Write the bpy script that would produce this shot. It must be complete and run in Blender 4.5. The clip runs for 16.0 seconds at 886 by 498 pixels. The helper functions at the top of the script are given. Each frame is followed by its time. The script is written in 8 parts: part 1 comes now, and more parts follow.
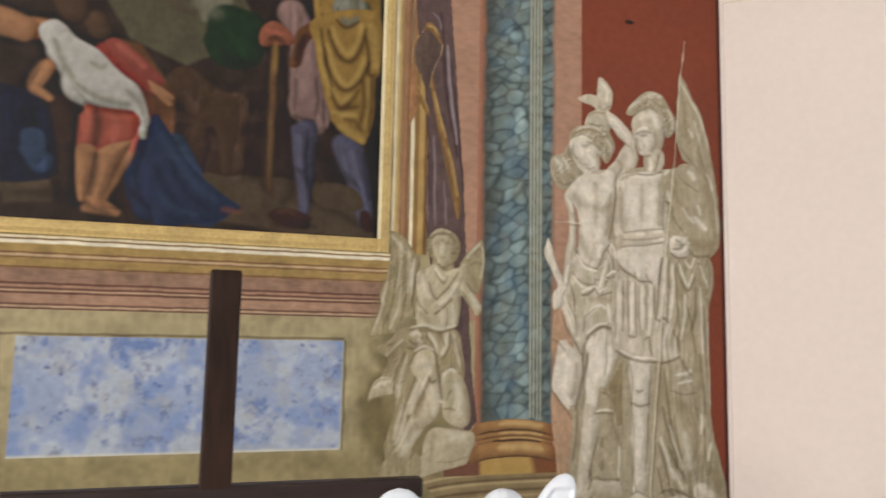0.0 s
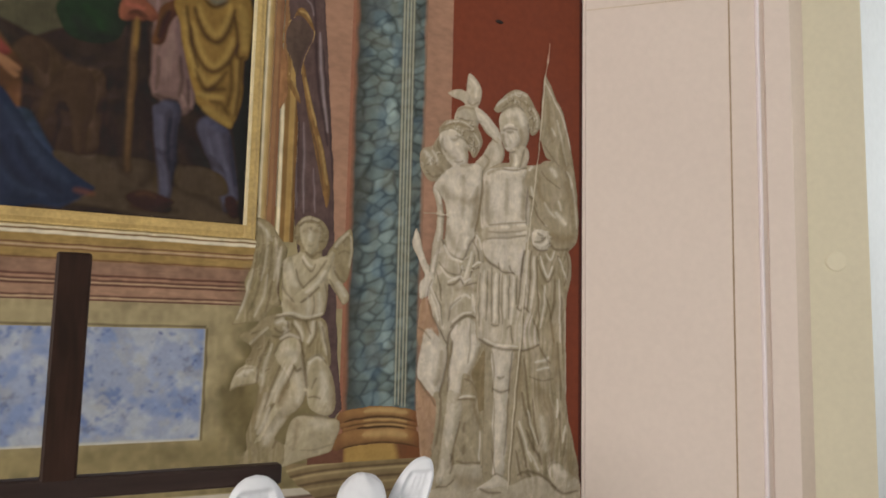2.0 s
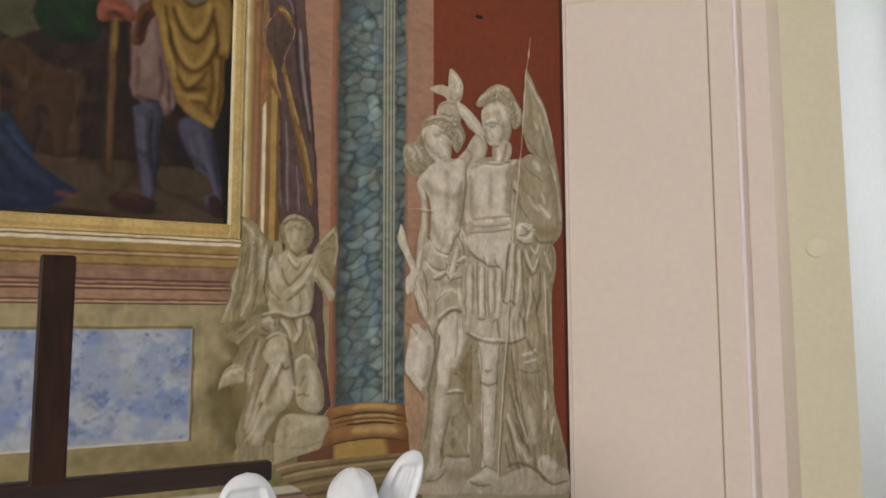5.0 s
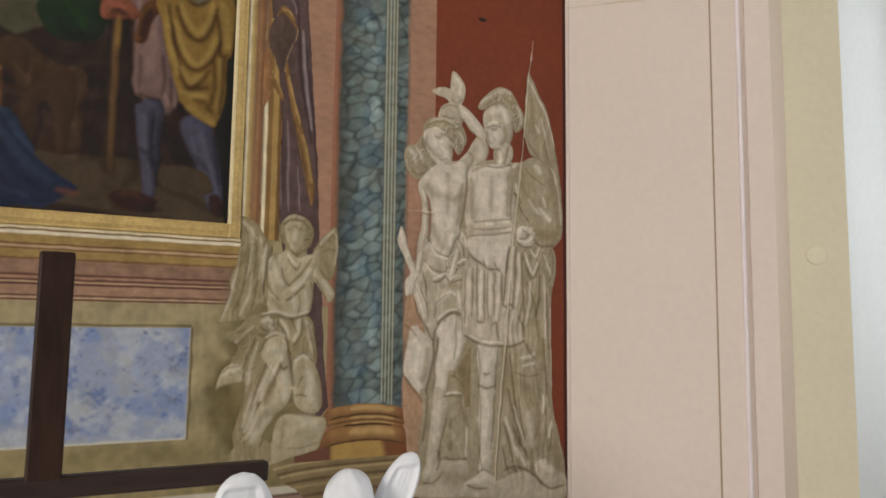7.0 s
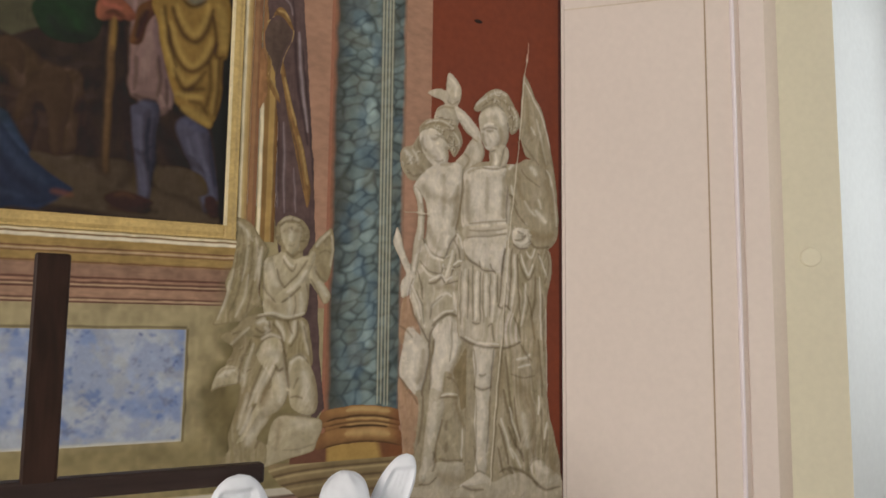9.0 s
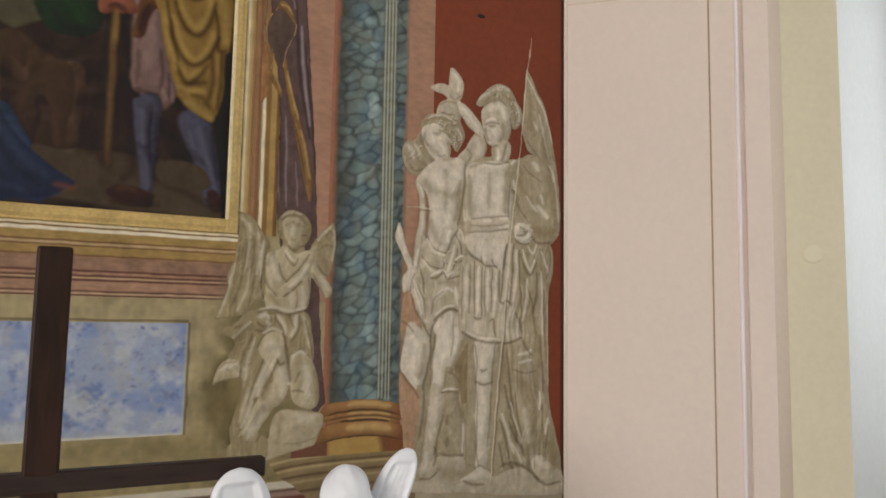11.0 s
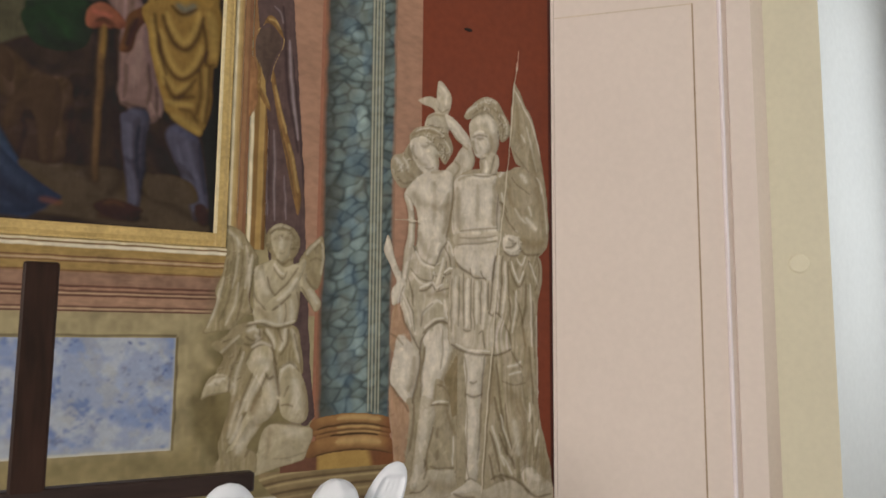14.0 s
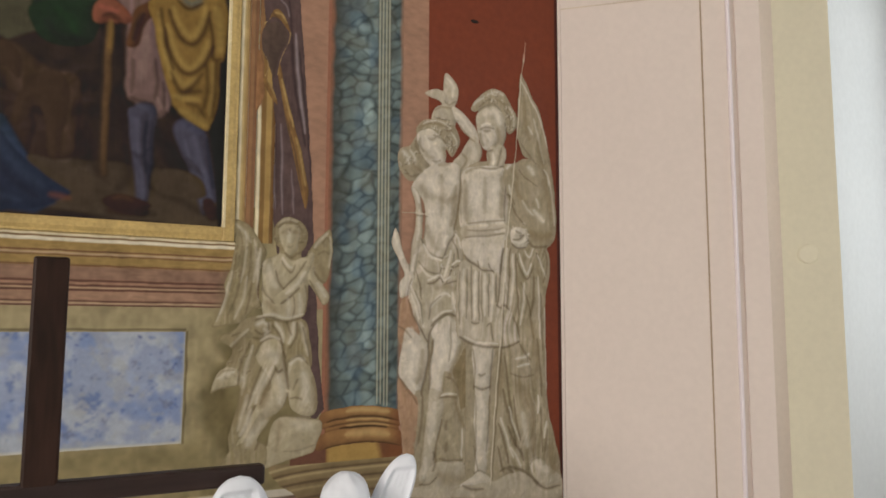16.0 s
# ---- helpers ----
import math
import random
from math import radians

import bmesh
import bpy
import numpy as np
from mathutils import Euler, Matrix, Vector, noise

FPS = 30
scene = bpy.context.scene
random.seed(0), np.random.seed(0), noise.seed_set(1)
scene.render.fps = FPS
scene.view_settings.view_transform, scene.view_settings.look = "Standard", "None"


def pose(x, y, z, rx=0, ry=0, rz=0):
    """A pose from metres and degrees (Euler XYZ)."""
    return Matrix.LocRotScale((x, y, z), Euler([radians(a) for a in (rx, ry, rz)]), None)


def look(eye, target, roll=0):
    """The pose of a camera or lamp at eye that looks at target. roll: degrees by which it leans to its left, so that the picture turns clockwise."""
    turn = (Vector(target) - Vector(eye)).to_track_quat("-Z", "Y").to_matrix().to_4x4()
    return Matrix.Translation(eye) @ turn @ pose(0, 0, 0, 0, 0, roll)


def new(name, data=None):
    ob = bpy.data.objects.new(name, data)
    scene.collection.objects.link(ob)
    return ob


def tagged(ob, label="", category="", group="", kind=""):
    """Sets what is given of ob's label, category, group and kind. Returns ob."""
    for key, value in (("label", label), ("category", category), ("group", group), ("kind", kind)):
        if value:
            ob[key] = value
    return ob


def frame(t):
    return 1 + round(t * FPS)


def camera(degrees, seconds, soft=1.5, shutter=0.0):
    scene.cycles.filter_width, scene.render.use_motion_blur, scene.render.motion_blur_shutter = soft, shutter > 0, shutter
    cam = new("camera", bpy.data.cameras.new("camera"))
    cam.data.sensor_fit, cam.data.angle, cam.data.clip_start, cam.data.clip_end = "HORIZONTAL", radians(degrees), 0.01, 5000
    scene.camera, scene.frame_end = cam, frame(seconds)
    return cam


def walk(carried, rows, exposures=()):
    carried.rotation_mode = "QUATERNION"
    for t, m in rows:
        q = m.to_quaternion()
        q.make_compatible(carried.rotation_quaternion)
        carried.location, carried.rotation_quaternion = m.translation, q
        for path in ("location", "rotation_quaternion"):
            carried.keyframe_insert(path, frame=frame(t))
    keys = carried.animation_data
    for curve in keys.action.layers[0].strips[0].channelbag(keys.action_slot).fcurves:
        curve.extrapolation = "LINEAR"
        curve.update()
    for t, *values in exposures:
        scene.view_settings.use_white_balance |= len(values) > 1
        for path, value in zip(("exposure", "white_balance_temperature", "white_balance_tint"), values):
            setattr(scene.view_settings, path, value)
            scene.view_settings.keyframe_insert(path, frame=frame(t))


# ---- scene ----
cam = camera(62.0, 16.0, soft=1.7, shutter=0.5)
PATH = [
    (0, (0.039, 0.328, 1.729), (0.63, 2.226, 1.954), 1.2),
    (0.5, (0.05, 0.327, 1.721), (0.783, 2.173, 1.958), 1.1),
    (1, (0.061, 0.311, 1.714), (0.843, 2.143, 1.89), 1.6),
    (1.5, (0.065, 0.292, 1.712), (0.894, 2.103, 1.89), 1.1),
    (2, (0.06, 0.284, 1.716), (0.961, 2.058, 1.926), 1.3),
    (2.5, (0.061, 0.281, 1.714), (0.959, 2.06, 1.876), -0.6),
    (3, (0.061, 0.274, 1.713), (0.944, 2.058, 1.907), 0.3),
    (3.5, (0.06, 0.268, 1.711), (0.951, 2.049, 1.899), -0.7),
    (4, (0.059, 0.271, 1.709), (0.976, 2.038, 1.908), -0.7),
    (6.5, (0.057, 0.27, 1.711), (0.998, 2.024, 1.907), 0.3),
    (7, (0.059, 0.272, 1.708), (0.993, 2.028, 1.915), 0.7),
    (7.5, (0.057, 0.27, 1.709), (0.99, 2.026, 1.921), 0.7),
    (8, (0.057, 0.271, 1.71), (0.998, 2.023, 1.927), 0.6),
    (8.5, (0.056, 0.271, 1.713), (1.003, 2.019, 1.923), 0.4),
    (9, (0.056, 0.271, 1.71), (1.001, 2.021, 1.92), 0.7),
    (11.5, (0.056, 0.271, 1.71), (0.998, 2.024, 1.905), 1.0),
    (12, (0.055, 0.268, 1.709), (1.003, 2.018, 1.911), 1.0),
    (12.5, (0.055, 0.269, 1.71), (1.012, 2.011, 1.938), 0.6),
    (13, (0.056, 0.267, 1.715), (1.016, 2.006, 1.948), 0.4),
    (13.5, (0.053, 0.268, 1.711), (1.015, 2.006, 1.944), 0.6),
    (14, (0.056, 0.266, 1.71), (1.021, 2.003, 1.94), 0.5),
    (14.5, (0.053, 0.267, 1.713), (1.013, 2.009, 1.921), 0.6),
    (15, (0.052, 0.266, 1.713), (1.006, 2.014, 1.903), 0.4),
    (15.5, (0.055, 0.268, 1.711), (0.998, 2.021, 1.904), 0.3),
    (16, (0.054, 0.267, 1.71), (1.003, 2.015, 1.92), 0.2),
]
walk(cam, [(t, look(e, a, r)) for t, e, a, r in PATH],
     exposures=[(0, 0.47, 6230, 10), (0.5, 0.30, 6260, 10), (1, 0.17, 6320, 10), (1.5, 0.1, 6420, 10), (2, 0.0, 6500, 10), (3.5, -0.05, 6500, 10), (7, -0.02, 6500, 10), (16, 0.0, 6500, 10)])

# ---- world and light ----
world = bpy.data.worlds.new("church_light")
scene.world = world
world.use_nodes = True
wn = world.node_tree.nodes
sky = wn.new("ShaderNodeTexSky")
sky.sky_type, sky.sun_disc = "NISHITA", False
sky.sun_elevation, sky.sun_rotation = radians(42), radians(110)
world.node_tree.links.new(sky.outputs[0], wn["Background"].inputs[0])
wn["Background"].inputs[1].default_value = 0.08


def window_light(name, eye, target, w, h, watts, colour):
    """Daylight that enters by a window's opening."""
    lamp = bpy.data.lights.new(name, "AREA")
    lamp.shape, lamp.size, lamp.size_y, lamp.energy, lamp.color = "RECTANGLE", w, h, watts, colour
    ob = new(name, lamp)
    ob.matrix_world = look(eye, target)
    return ob


window_light("daylight_east", (4.30, 1.62, 2.6), (0.0, 1.75, 2.3), 0.8, 2.6, 25, (0.92, 0.96, 1.0))
# main light, added from the west where no source is seen
window_light("added_light_west", (-9.46, -4.6, 3.2), (2.0, -4.0, 2.9), 4.3, 3.4, 930, (1.0, 0.92, 0.835))
scene.view_settings.exposure = 0.0

# ---- materials ----
def tone(r, g, b, k=1.0):
    """A base colour from a paint chip's 0 to 255 values."""
    def lin(v):
        v /= 255
        return v / 12.92 if v <= 0.04045 else ((v + 0.055) / 1.055) ** 2.4
    return (min(0.86, lin(r) * k), min(0.86, lin(g) * k), min(0.86, lin(b) * k))


def surface(name, colour, rough=0.8, grain=60.0, patch=2.5, amount=0.12, bump=0.15, metal=0.0, colour2=None, gloss_var=0.1, stretch=(1, 1, 1), spec=0.35, turn=0.0):
    """A paint, stone, wood or metal: large patches, fine grain and relief, in real-world size."""
    m = bpy.data.materials.new(name)
    m.use_nodes = True
    nt = m.node_tree
    n, l = nt.nodes, nt.links
    bsdf = n["Principled BSDF"]
    geo = n.new("ShaderNodeNewGeometry")
    mapping = n.new("ShaderNodeMapping")
    mapping.inputs["Scale"].default_value = stretch
    mapping.inputs["Rotation"].default_value = (0, turn, 0)
    l.new(geo.outputs["Position"], mapping.inputs[0])
    big, fine = n.new("ShaderNodeTexNoise"), n.new("ShaderNodeTexNoise")
    for tex, s, d in ((big, patch, 5), (fine, grain, 4)):
        tex.inputs["Scale"].default_value, tex.inputs["Detail"].default_value = s, d
        l.new(mapping.outputs[0], tex.inputs["Vector"])
    add = n.new("ShaderNodeMath")
    add.operation = "MULTIPLY_ADD"
    l.new(fine.outputs["Fac"], add.inputs[0])
    add.inputs[1].default_value = 0.5
    half = n.new("ShaderNodeMath")
    half.operation = "MULTIPLY"
    half.inputs[1].default_value = 0.5
    l.new(big.outputs["Fac"], half.inputs[0])
    l.new(half.outputs[0], add.inputs[2])
    ramp = n.new("ShaderNodeMapRange")
    ramp.inputs["From Min"].default_value, ramp.inputs["From Max"].default_value = 0.35, 0.65
    l.new(add.outputs[0], ramp.inputs["Value"])
    mix = n.new("ShaderNodeMix")
    mix.data_type = "RGBA"
    dark = tuple(c * (1 - amount) for c in colour)
    light = colour2 or tuple(min(0.9, c * (1 + amount)) for c in colour)
    mix.inputs[6].default_value, mix.inputs[7].default_value = (*dark, 1), (*light, 1)
    l.new(ramp.outputs[0], mix.inputs[0])
    l.new(mix.outputs[2], bsdf.inputs["Base Color"])
    bsdf.inputs["Metallic"].default_value = metal
    bsdf.inputs["Specular IOR Level"].default_value = spec
    rr = n.new("ShaderNodeMapRange")
    rr.inputs["To Min"].default_value, rr.inputs["To Max"].default_value = max(0.05, rough - gloss_var), min(1, rough + gloss_var)
    l.new(big.outputs["Fac"], rr.inputs["Value"])
    l.new(rr.outputs[0], bsdf.inputs["Roughness"])
    bm_node = n.new("ShaderNodeBump")
    bm_node.inputs["Strength"].default_value, bm_node.inputs["Distance"].default_value = bump, 0.004
    l.new(add.outputs[0], bm_node.inputs["Height"])
    l.new(bm_node.outputs[0], bsdf.inputs["Normal"])
    return m


def fresco_material(name, rough=0.75, amount=0.10, spec=0.2):
    """Wall paint whose pigment is laid on stroke by stroke (the point colours), on slightly uneven plaster."""
    m = surface(name, (0.5, 0.5, 0.5), rough, grain=45, patch=6, amount=amount, bump=0.12, spec=spec)
    n, l = m.node_tree.nodes, m.node_tree.links
    attr = n.new("ShaderNodeAttribute")
    attr.attribute_name = "pigment"
    wash = next(x for x in n if x.bl_idname == "ShaderNodeMix")
    wash.inputs[6].default_value = (1 - amount,) * 3 + (1,)
    wash.inputs[7].default_value = (1 + amount,) * 3 + (1,)
    mul = n.new("ShaderNodeMix")
    mul.data_type, mul.blend_type = "RGBA", "MULTIPLY"
    mul.inputs[0].default_value = 1.0
    l.new(attr.outputs["Color"], mul.inputs[6])
    l.new(wash.outputs[2], mul.inputs[7])
    l.new(mul.outputs[2], n["Principled BSDF"].inputs["Base Color"])
    return m


K = 0.98      # mural pigments
KP = 1.27     # limewash of the pier
FRESCO = fresco_material("fresco_paint", 0.75, 0.06)
CANVAS = fresco_material("oil_paint_on_canvas", 0.6, 0.05, 0.15)
PLASTER = surface("pale_grey_plaster", (0.62, 0.635, 0.63), 0.85, 40, 1.5, 0.05)
PIER = surface("pink_beige_limewash", tone(197, 184, 176, KP), 0.85, 30, 0.9, 0.03, bump=0.06)
# paler than the pier: the bead's highlight is put into this colour
BEAD_LIT = surface("bead_highlight_limewash", tone(210, 200, 202, KP), 0.8, 30, 0.9, 0.03, bump=0.05)
PIER_LINE_PALE = surface("faded_ochre_line", tone(184, 168, 150, KP), 0.85, 80, 6, 0.12)
PIER_LINE = surface("ochre_painted_line", tone(146, 126, 104, KP), 0.85, 80, 6, 0.15)
# pier limewash in a darker tone: the chamfer's shade is painted in
PIER_SHADED = surface("shaded_pier_limewash", tone(182, 167, 153, 1.3), 0.85, 35, 1.2, 0.04, bump=0.06)
YELLOW = surface("pale_yellow_limewash", tone(190, 183, 162, 1.25), 0.85, 35, 1.5, 0.04, bump=0.06)
PLATE = surface("pale_cover_paint", tone(194, 187, 166, 1.25), 0.6, 40, 3, 0.03, bump=0.05)
WHITE = surface("white_limewash", (0.60, 0.61, 0.595), 0.85, 30, 1.2, 0.04, bump=0.06)
RED = surface("brick_red_wall_paint", tone(118, 54, 30, K), 0.7, 30, 3, 0.12)
DARK_RED = surface("dark_red_edge_paint", tone(70, 28, 20, K), 0.7, 60, 4, 0.15)
PINK = surface("pink_marbled_paint", tone(158, 120, 98, K), 0.7, 26, 5, 0.2, stretch=(0.8, 1, 1.4), turn=0.6)
ROSE = surface("rose_painted_edge", tone(150, 100, 78, K), 0.7, 40, 6, 0.12)
OCHRE = surface("ochre_stone_paint", tone(154, 141, 106, K), 0.75, 18, 4, 0.2)
GILT = surface("gilded_wood", tone(190, 162, 104, K), 0.5, 70, 9, 0.2, metal=0.05)
GILT_LIGHT = surface("pale_gilded_edge", tone(220, 204, 164, K), 0.45, 70, 9, 0.12)
WOOD = surface("dark_walnut_wood", tone(48, 30, 23, K), 0.55, 50, 7, 0.5, spec=0.2, stretch=(1, 1, 0.15))
STATUE = surface("white_painted_plaster_figure", (0.785, 0.805, 0.87), 0.5, 25, 8, 0.04, bump=0.25)
FLOOR = surface("grey_stone_floor", (0.34, 0.345, 0.34), 0.6, 25, 3, 0.2)
GLASS = bpy.data.materials.new("window_glass")
GLASS.use_nodes = True
GLASS.node_tree.nodes["Principled BSDF"].inputs["Transmission Weight"].default_value = 1.0
GLASS.node_tree.nodes["Principled BSDF"].inputs["Roughness"].default_value = 0.03
IRON = surface("grey_painted_iron", (0.28, 0.29, 0.3), 0.5, 60, 6, 0.15)


# ---- building helpers ----
def mesh_from(name, bm):
    me = bpy.data.meshes.new(name)
    bm.to_mesh(me)
    bm.free()
    return me


def part(name, bm, material, parent=None, label="", smooth=False):
    """Links a bmesh as one mesh object, under a thing when a parent is given."""
    me = mesh_from(name, bm)
    me.materials.append(material)
    if smooth:
        me.polygons.foreach_set("use_smooth", [True] * len(me.polygons))
    ob = new(name, me)
    ob.parent = parent
    if label:
        ob["label"] = label
    return ob


def box(x0, x1, y0, y1, z0, z1, bevel=0.0, bm=None):
    bm = bm or bmesh.new()
    vs = bmesh.ops.create_cube(bm, size=1)["verts"]
    for v in vs:
        v.co = Vector((x0 + (v.co.x + 0.5) * (x1 - x0), y0 + (v.co.y + 0.5) * (y1 - y0), z0 + (v.co.z + 0.5) * (z1 - z0)))
    if bevel:
        bmesh.ops.bevel(bm, geom=list({e for v in vs for e in v.link_edges}), offset=bevel, segments=2, affect="EDGES", profile=0.5)
    return bm


def prism(points, z0, z1, bm=None):
    """An upright prism over a plan outline, counter-clockwise."""
    bm = bm or bmesh.new()
    lo = [bm.verts.new((x, y, z0)) for x, y in points]
    hi = [bm.verts.new((x, y, z1)) for x, y in points]
    bm.faces.new(lo[::-1])
    bm.faces.new(hi)
    for i in range(len(points)):
        j = (i + 1) % len(points)
        bm.faces.new((lo[i], lo[j], hi[j], hi[i]))
    return bm


def structure(name, bm, material, label):
    return tagged(part(name, bm, material, None, label), label, kind="structure")


WALL = 3.3          # plane of the painted wall
TOP = 5.2           # height of the ceiling


def smooth_noise(shape, cell, seed):
    """Soft value noise between 0 and 1 on a grid."""
    rng = np.random.default_rng(seed)
    h, w = int(shape[0] / cell) + 3, int(shape[1] / cell) + 3
    g = rng.random((h, w))
    r, c = np.arange(shape[0]) / cell, np.arange(shape[1]) / cell
    r0, c0 = r.astype(int), c.astype(int)
    fr, fc = r - r0, c - c0
    fr, fc = (fr * fr * (3 - 2 * fr))[:, None], (fc * fc * (3 - 2 * fc))[None, :]
    a, b = g[r0][:, c0], g[r0][:, c0 + 1]
    d, e = g[r0 + 1][:, c0], g[r0 + 1][:, c0 + 1]
    return (a * (1 - fc) + b * fc) * (1 - fr) + (d * (1 - fc) + e * fc) * fr


def smooth_line(p, closed, n):
    """Points along a rounded line through x, z, x, z ..."""
    k = [(p[i], p[i + 1]) for i in range(0, len(p), 2)]
    m = len(k)
    pts = []
    for i in range(m if closed else m - 1):
        a, b, c, d = ((k[(i + j) % m] if closed else k[min(max(i + j, 0), m - 1)]) for j in (-1, 0, 1, 2))
        for s in range(n):
            u = s / n
            pts.append(tuple(0.5 * (2 * b[e] + (c[e] - a[e]) * u + (2 * a[e] - 5 * b[e] + 4 * c[e] - d[e]) * u * u + (3 * b[e] - a[e] - 3 * c[e] + d[e]) * u ** 3) for e in (0, 1)))
    return pts if closed else pts + [k[-1]]


class Fresco:
    """A painter's ground on the wall: pigment is laid on in limbs (rounded, modelled strokes), fields and folds."""

    def __init__(self, x0, z0, x1, z1, step=0.003, seed=1, wob=0.005):
        self.x0, self.z0, self.step = x0, z0, step
        nx, nz = int((x1 - x0) / step) + 1, int((z1 - z0) / step) + 1
        self.X, self.Z = np.meshgrid(x0 + np.arange(nx) * step, z0 + np.arange(nz) * step)
        self.Xw = self.X + wob * (smooth_noise(self.X.shape, 14, seed) - 0.5)
        self.Zw = self.Z + wob * (smooth_noise(self.X.shape, 14, seed + 1) - 0.5)
        self.c = np.zeros((*self.X.shape, 3))
        self.a = np.zeros(self.X.shape)
        self.bend = 0.0
        self.seed = seed

    def ground(self, colour, amount=0.1, cell=20):
        self.c[:] = np.array(colour) * (1 + amount * (2 * smooth_noise(self.X.shape, cell, self.seed + 3) - 1))[..., None]
        self.a[:] = 1
        return self

    def lay(self, colour, cover, grow):
        cover = cover[..., None]
        colour = np.asarray(colour)
        if colour.ndim == 1:
            colour = colour[None, None, :]
        self.c = self.c * (1 - cover) + colour * cover
        if grow:
            self.a = np.maximum(self.a, cover[..., 0])

    def limb(self, colour, xa, za, xb, zb, ra, rb, k=0.55, grow=True, soft=0.012, lx=-0.5, lz=0.45):
        """A rounded, tapering form, modelled in light and dark as the painter does."""
        dx, dz = xb - xa, zb - za
        t = np.clip(((self.Xw - xa) * dx + (self.Zw - za) * dz) / (dx * dx + dz * dz + 1e-9), 0, 1)
        ox, oz = self.Xw - xa - t * dx, self.Zw - za - t * dz
        r = ra + t * (rb - ra)
        d = np.sqrt(ox * ox + oz * oz)
        q = np.clip(d / r, 0, 1)
        shade = ox / r * lx + oz / r * lz + 0.74 * np.sqrt(1 - q * q)
        cover = np.clip((r - d) / soft + 0.5, 0, 1)
        contour = 1 - 0.5 * k * q ** 6 * (0.55 + 0.45 * (ox * -lx - oz * lz) / (d + 1e-6))
        self.lay(np.asarray(colour)[None, None, :] * ((1 + k * (shade - 0.6)) * contour)[..., None], cover, grow)

    def field(self, colour, *p, grow=True, soft=0.006, cover=1.0):
        """A filled outline of a few corners: x, z, x, z ..."""
        xs, zs = p[0::2], p[1::2]
        inside = np.zeros(self.X.shape, bool)
        near = np.full(self.X.shape, 9.0)
        for i in range(len(xs)):
            x1, z1, x2, z2 = xs[i], zs[i], xs[i - 1], zs[i - 1]
            if z1 != z2:
                inside ^= ((z1 > self.Zw) != (z2 > self.Zw)) & (self.Xw < (x2 - x1) * (self.Zw - z1) / (z2 - z1) + x1)
            dx, dz = x2 - x1, z2 - z1
            t = np.clip(((self.Xw - x1) * dx + (self.Zw - z1) * dz) / (dx * dx + dz * dz + 1e-9), 0, 1)
            near = np.minimum(near, np.hypot(self.Xw - x1 - t * dx, self.Zw - z1 - t * dz))
        self.lay(colour, cover * np.clip(np.where(inside, near, -near) / soft + 0.5, 0, 1), grow)

    def fold(self, colour, w, x0, z0, x1, z1, x2, z2, cover=0.75, grow=False, taper=0.75):
        """A soft curved brush stroke from the first point by way of the second to the third, thin at its ends."""
        best = np.full(self.X.shape, 9.0)
        wide = np.full(self.X.shape, 1e-4)
        n = 14
        cx, cz = 2 * x1 - (x0 + x2) / 2, 2 * z1 - (z0 + z2) / 2
        pts = [((1 - u) ** 2 * x0 + 2 * u * (1 - u) * cx + u * u * x2, (1 - u) ** 2 * z0 + 2 * u * (1 - u) * cz + u * u * z2) for u in (i / n for i in range(n + 1))]
        lo_c = max(0, int((min(p[0] for p in pts) - 3 * w - self.x0) / self.step))
        hi_c = max(0, int((max(p[0] for p in pts) + 3 * w - self.x0) / self.step) + 2)
        lo_r = max(0, int((min(p[1] for p in pts) - 3 * w - self.z0) / self.step))
        hi_r = max(0, int((max(p[1] for p in pts) + 3 * w - self.z0) / self.step) + 2)
        win = (slice(lo_r, hi_r), slice(lo_c, hi_c))
        if not self.X[win].size:
            return
        X, Z, best, wide = self.Xw[win], self.Zw[win], best[win], wide[win]
        for i in range(n):
            (xa, za), (xb, zb) = pts[i], pts[i + 1]
            dx, dz = xb - xa, zb - za
            t = np.clip(((X - xa) * dx + (Z - za) * dz) / (dx * dx + dz * dz + 1e-9), 0, 1)
            u = (i + t) / n
            ww = w * (1 - taper + taper * np.sqrt(np.clip(4 * u * (1 - u), 0, 1)))
            d = np.hypot(X - xa - t * dx, Z - za - t * dz) / ww
            sel = d < best
            best = np.where(sel, d, best)
        c = cover * np.exp(-best ** 4 * 0.8) if grow else cover * np.exp(-best ** 2 * 0.9)
        self.c[win] = self.c[win] * (1 - c[..., None]) + np.asarray(colour)[None, None, :] * c[..., None]
        if grow:
            self.a[win] = np.maximum(self.a[win], np.where(c > 0.4 * cover, 1, self.a[win]))

    def shape(self, colour, r, k, *p):
        """A rounded closed form of flat tone, turned a little into shade along its right and lower rim."""
        q = smooth_line(p, True, 5)
        inside = np.zeros(self.X.shape, bool)
        near, vx, vz = np.full(self.X.shape, 9.0), np.zeros(self.X.shape), np.zeros(self.X.shape)
        for (x1, z1), (x2, z2) in zip(q, q[-1:] + q[:-1]):
            if z1 != z2:
                inside ^= ((z1 > self.Zw) != (z2 > self.Zw)) & (self.Xw < (x2 - x1) * (self.Zw - z1) / (z2 - z1) + x1)
            dx, dz = x2 - x1, z2 - z1
            t = np.clip(((self.Xw - x1) * dx + (self.Zw - z1) * dz) / (dx * dx + dz * dz + 1e-9), 0, 1)
            ox, oz = x1 + t * dx - self.Xw, z1 + t * dz - self.Zw
            d = np.hypot(ox, oz)
            sel = d < near
            near, vx, vz = np.where(sel, d, near), np.where(sel, ox, vx), np.where(sel, oz, vz)
        turn = np.clip((0.75 * vx - 0.5 * vz) / (near + 1e-6), -0.45, 1)
        tone_f = 1 - k * turn * np.exp(-(near / r) ** 2)
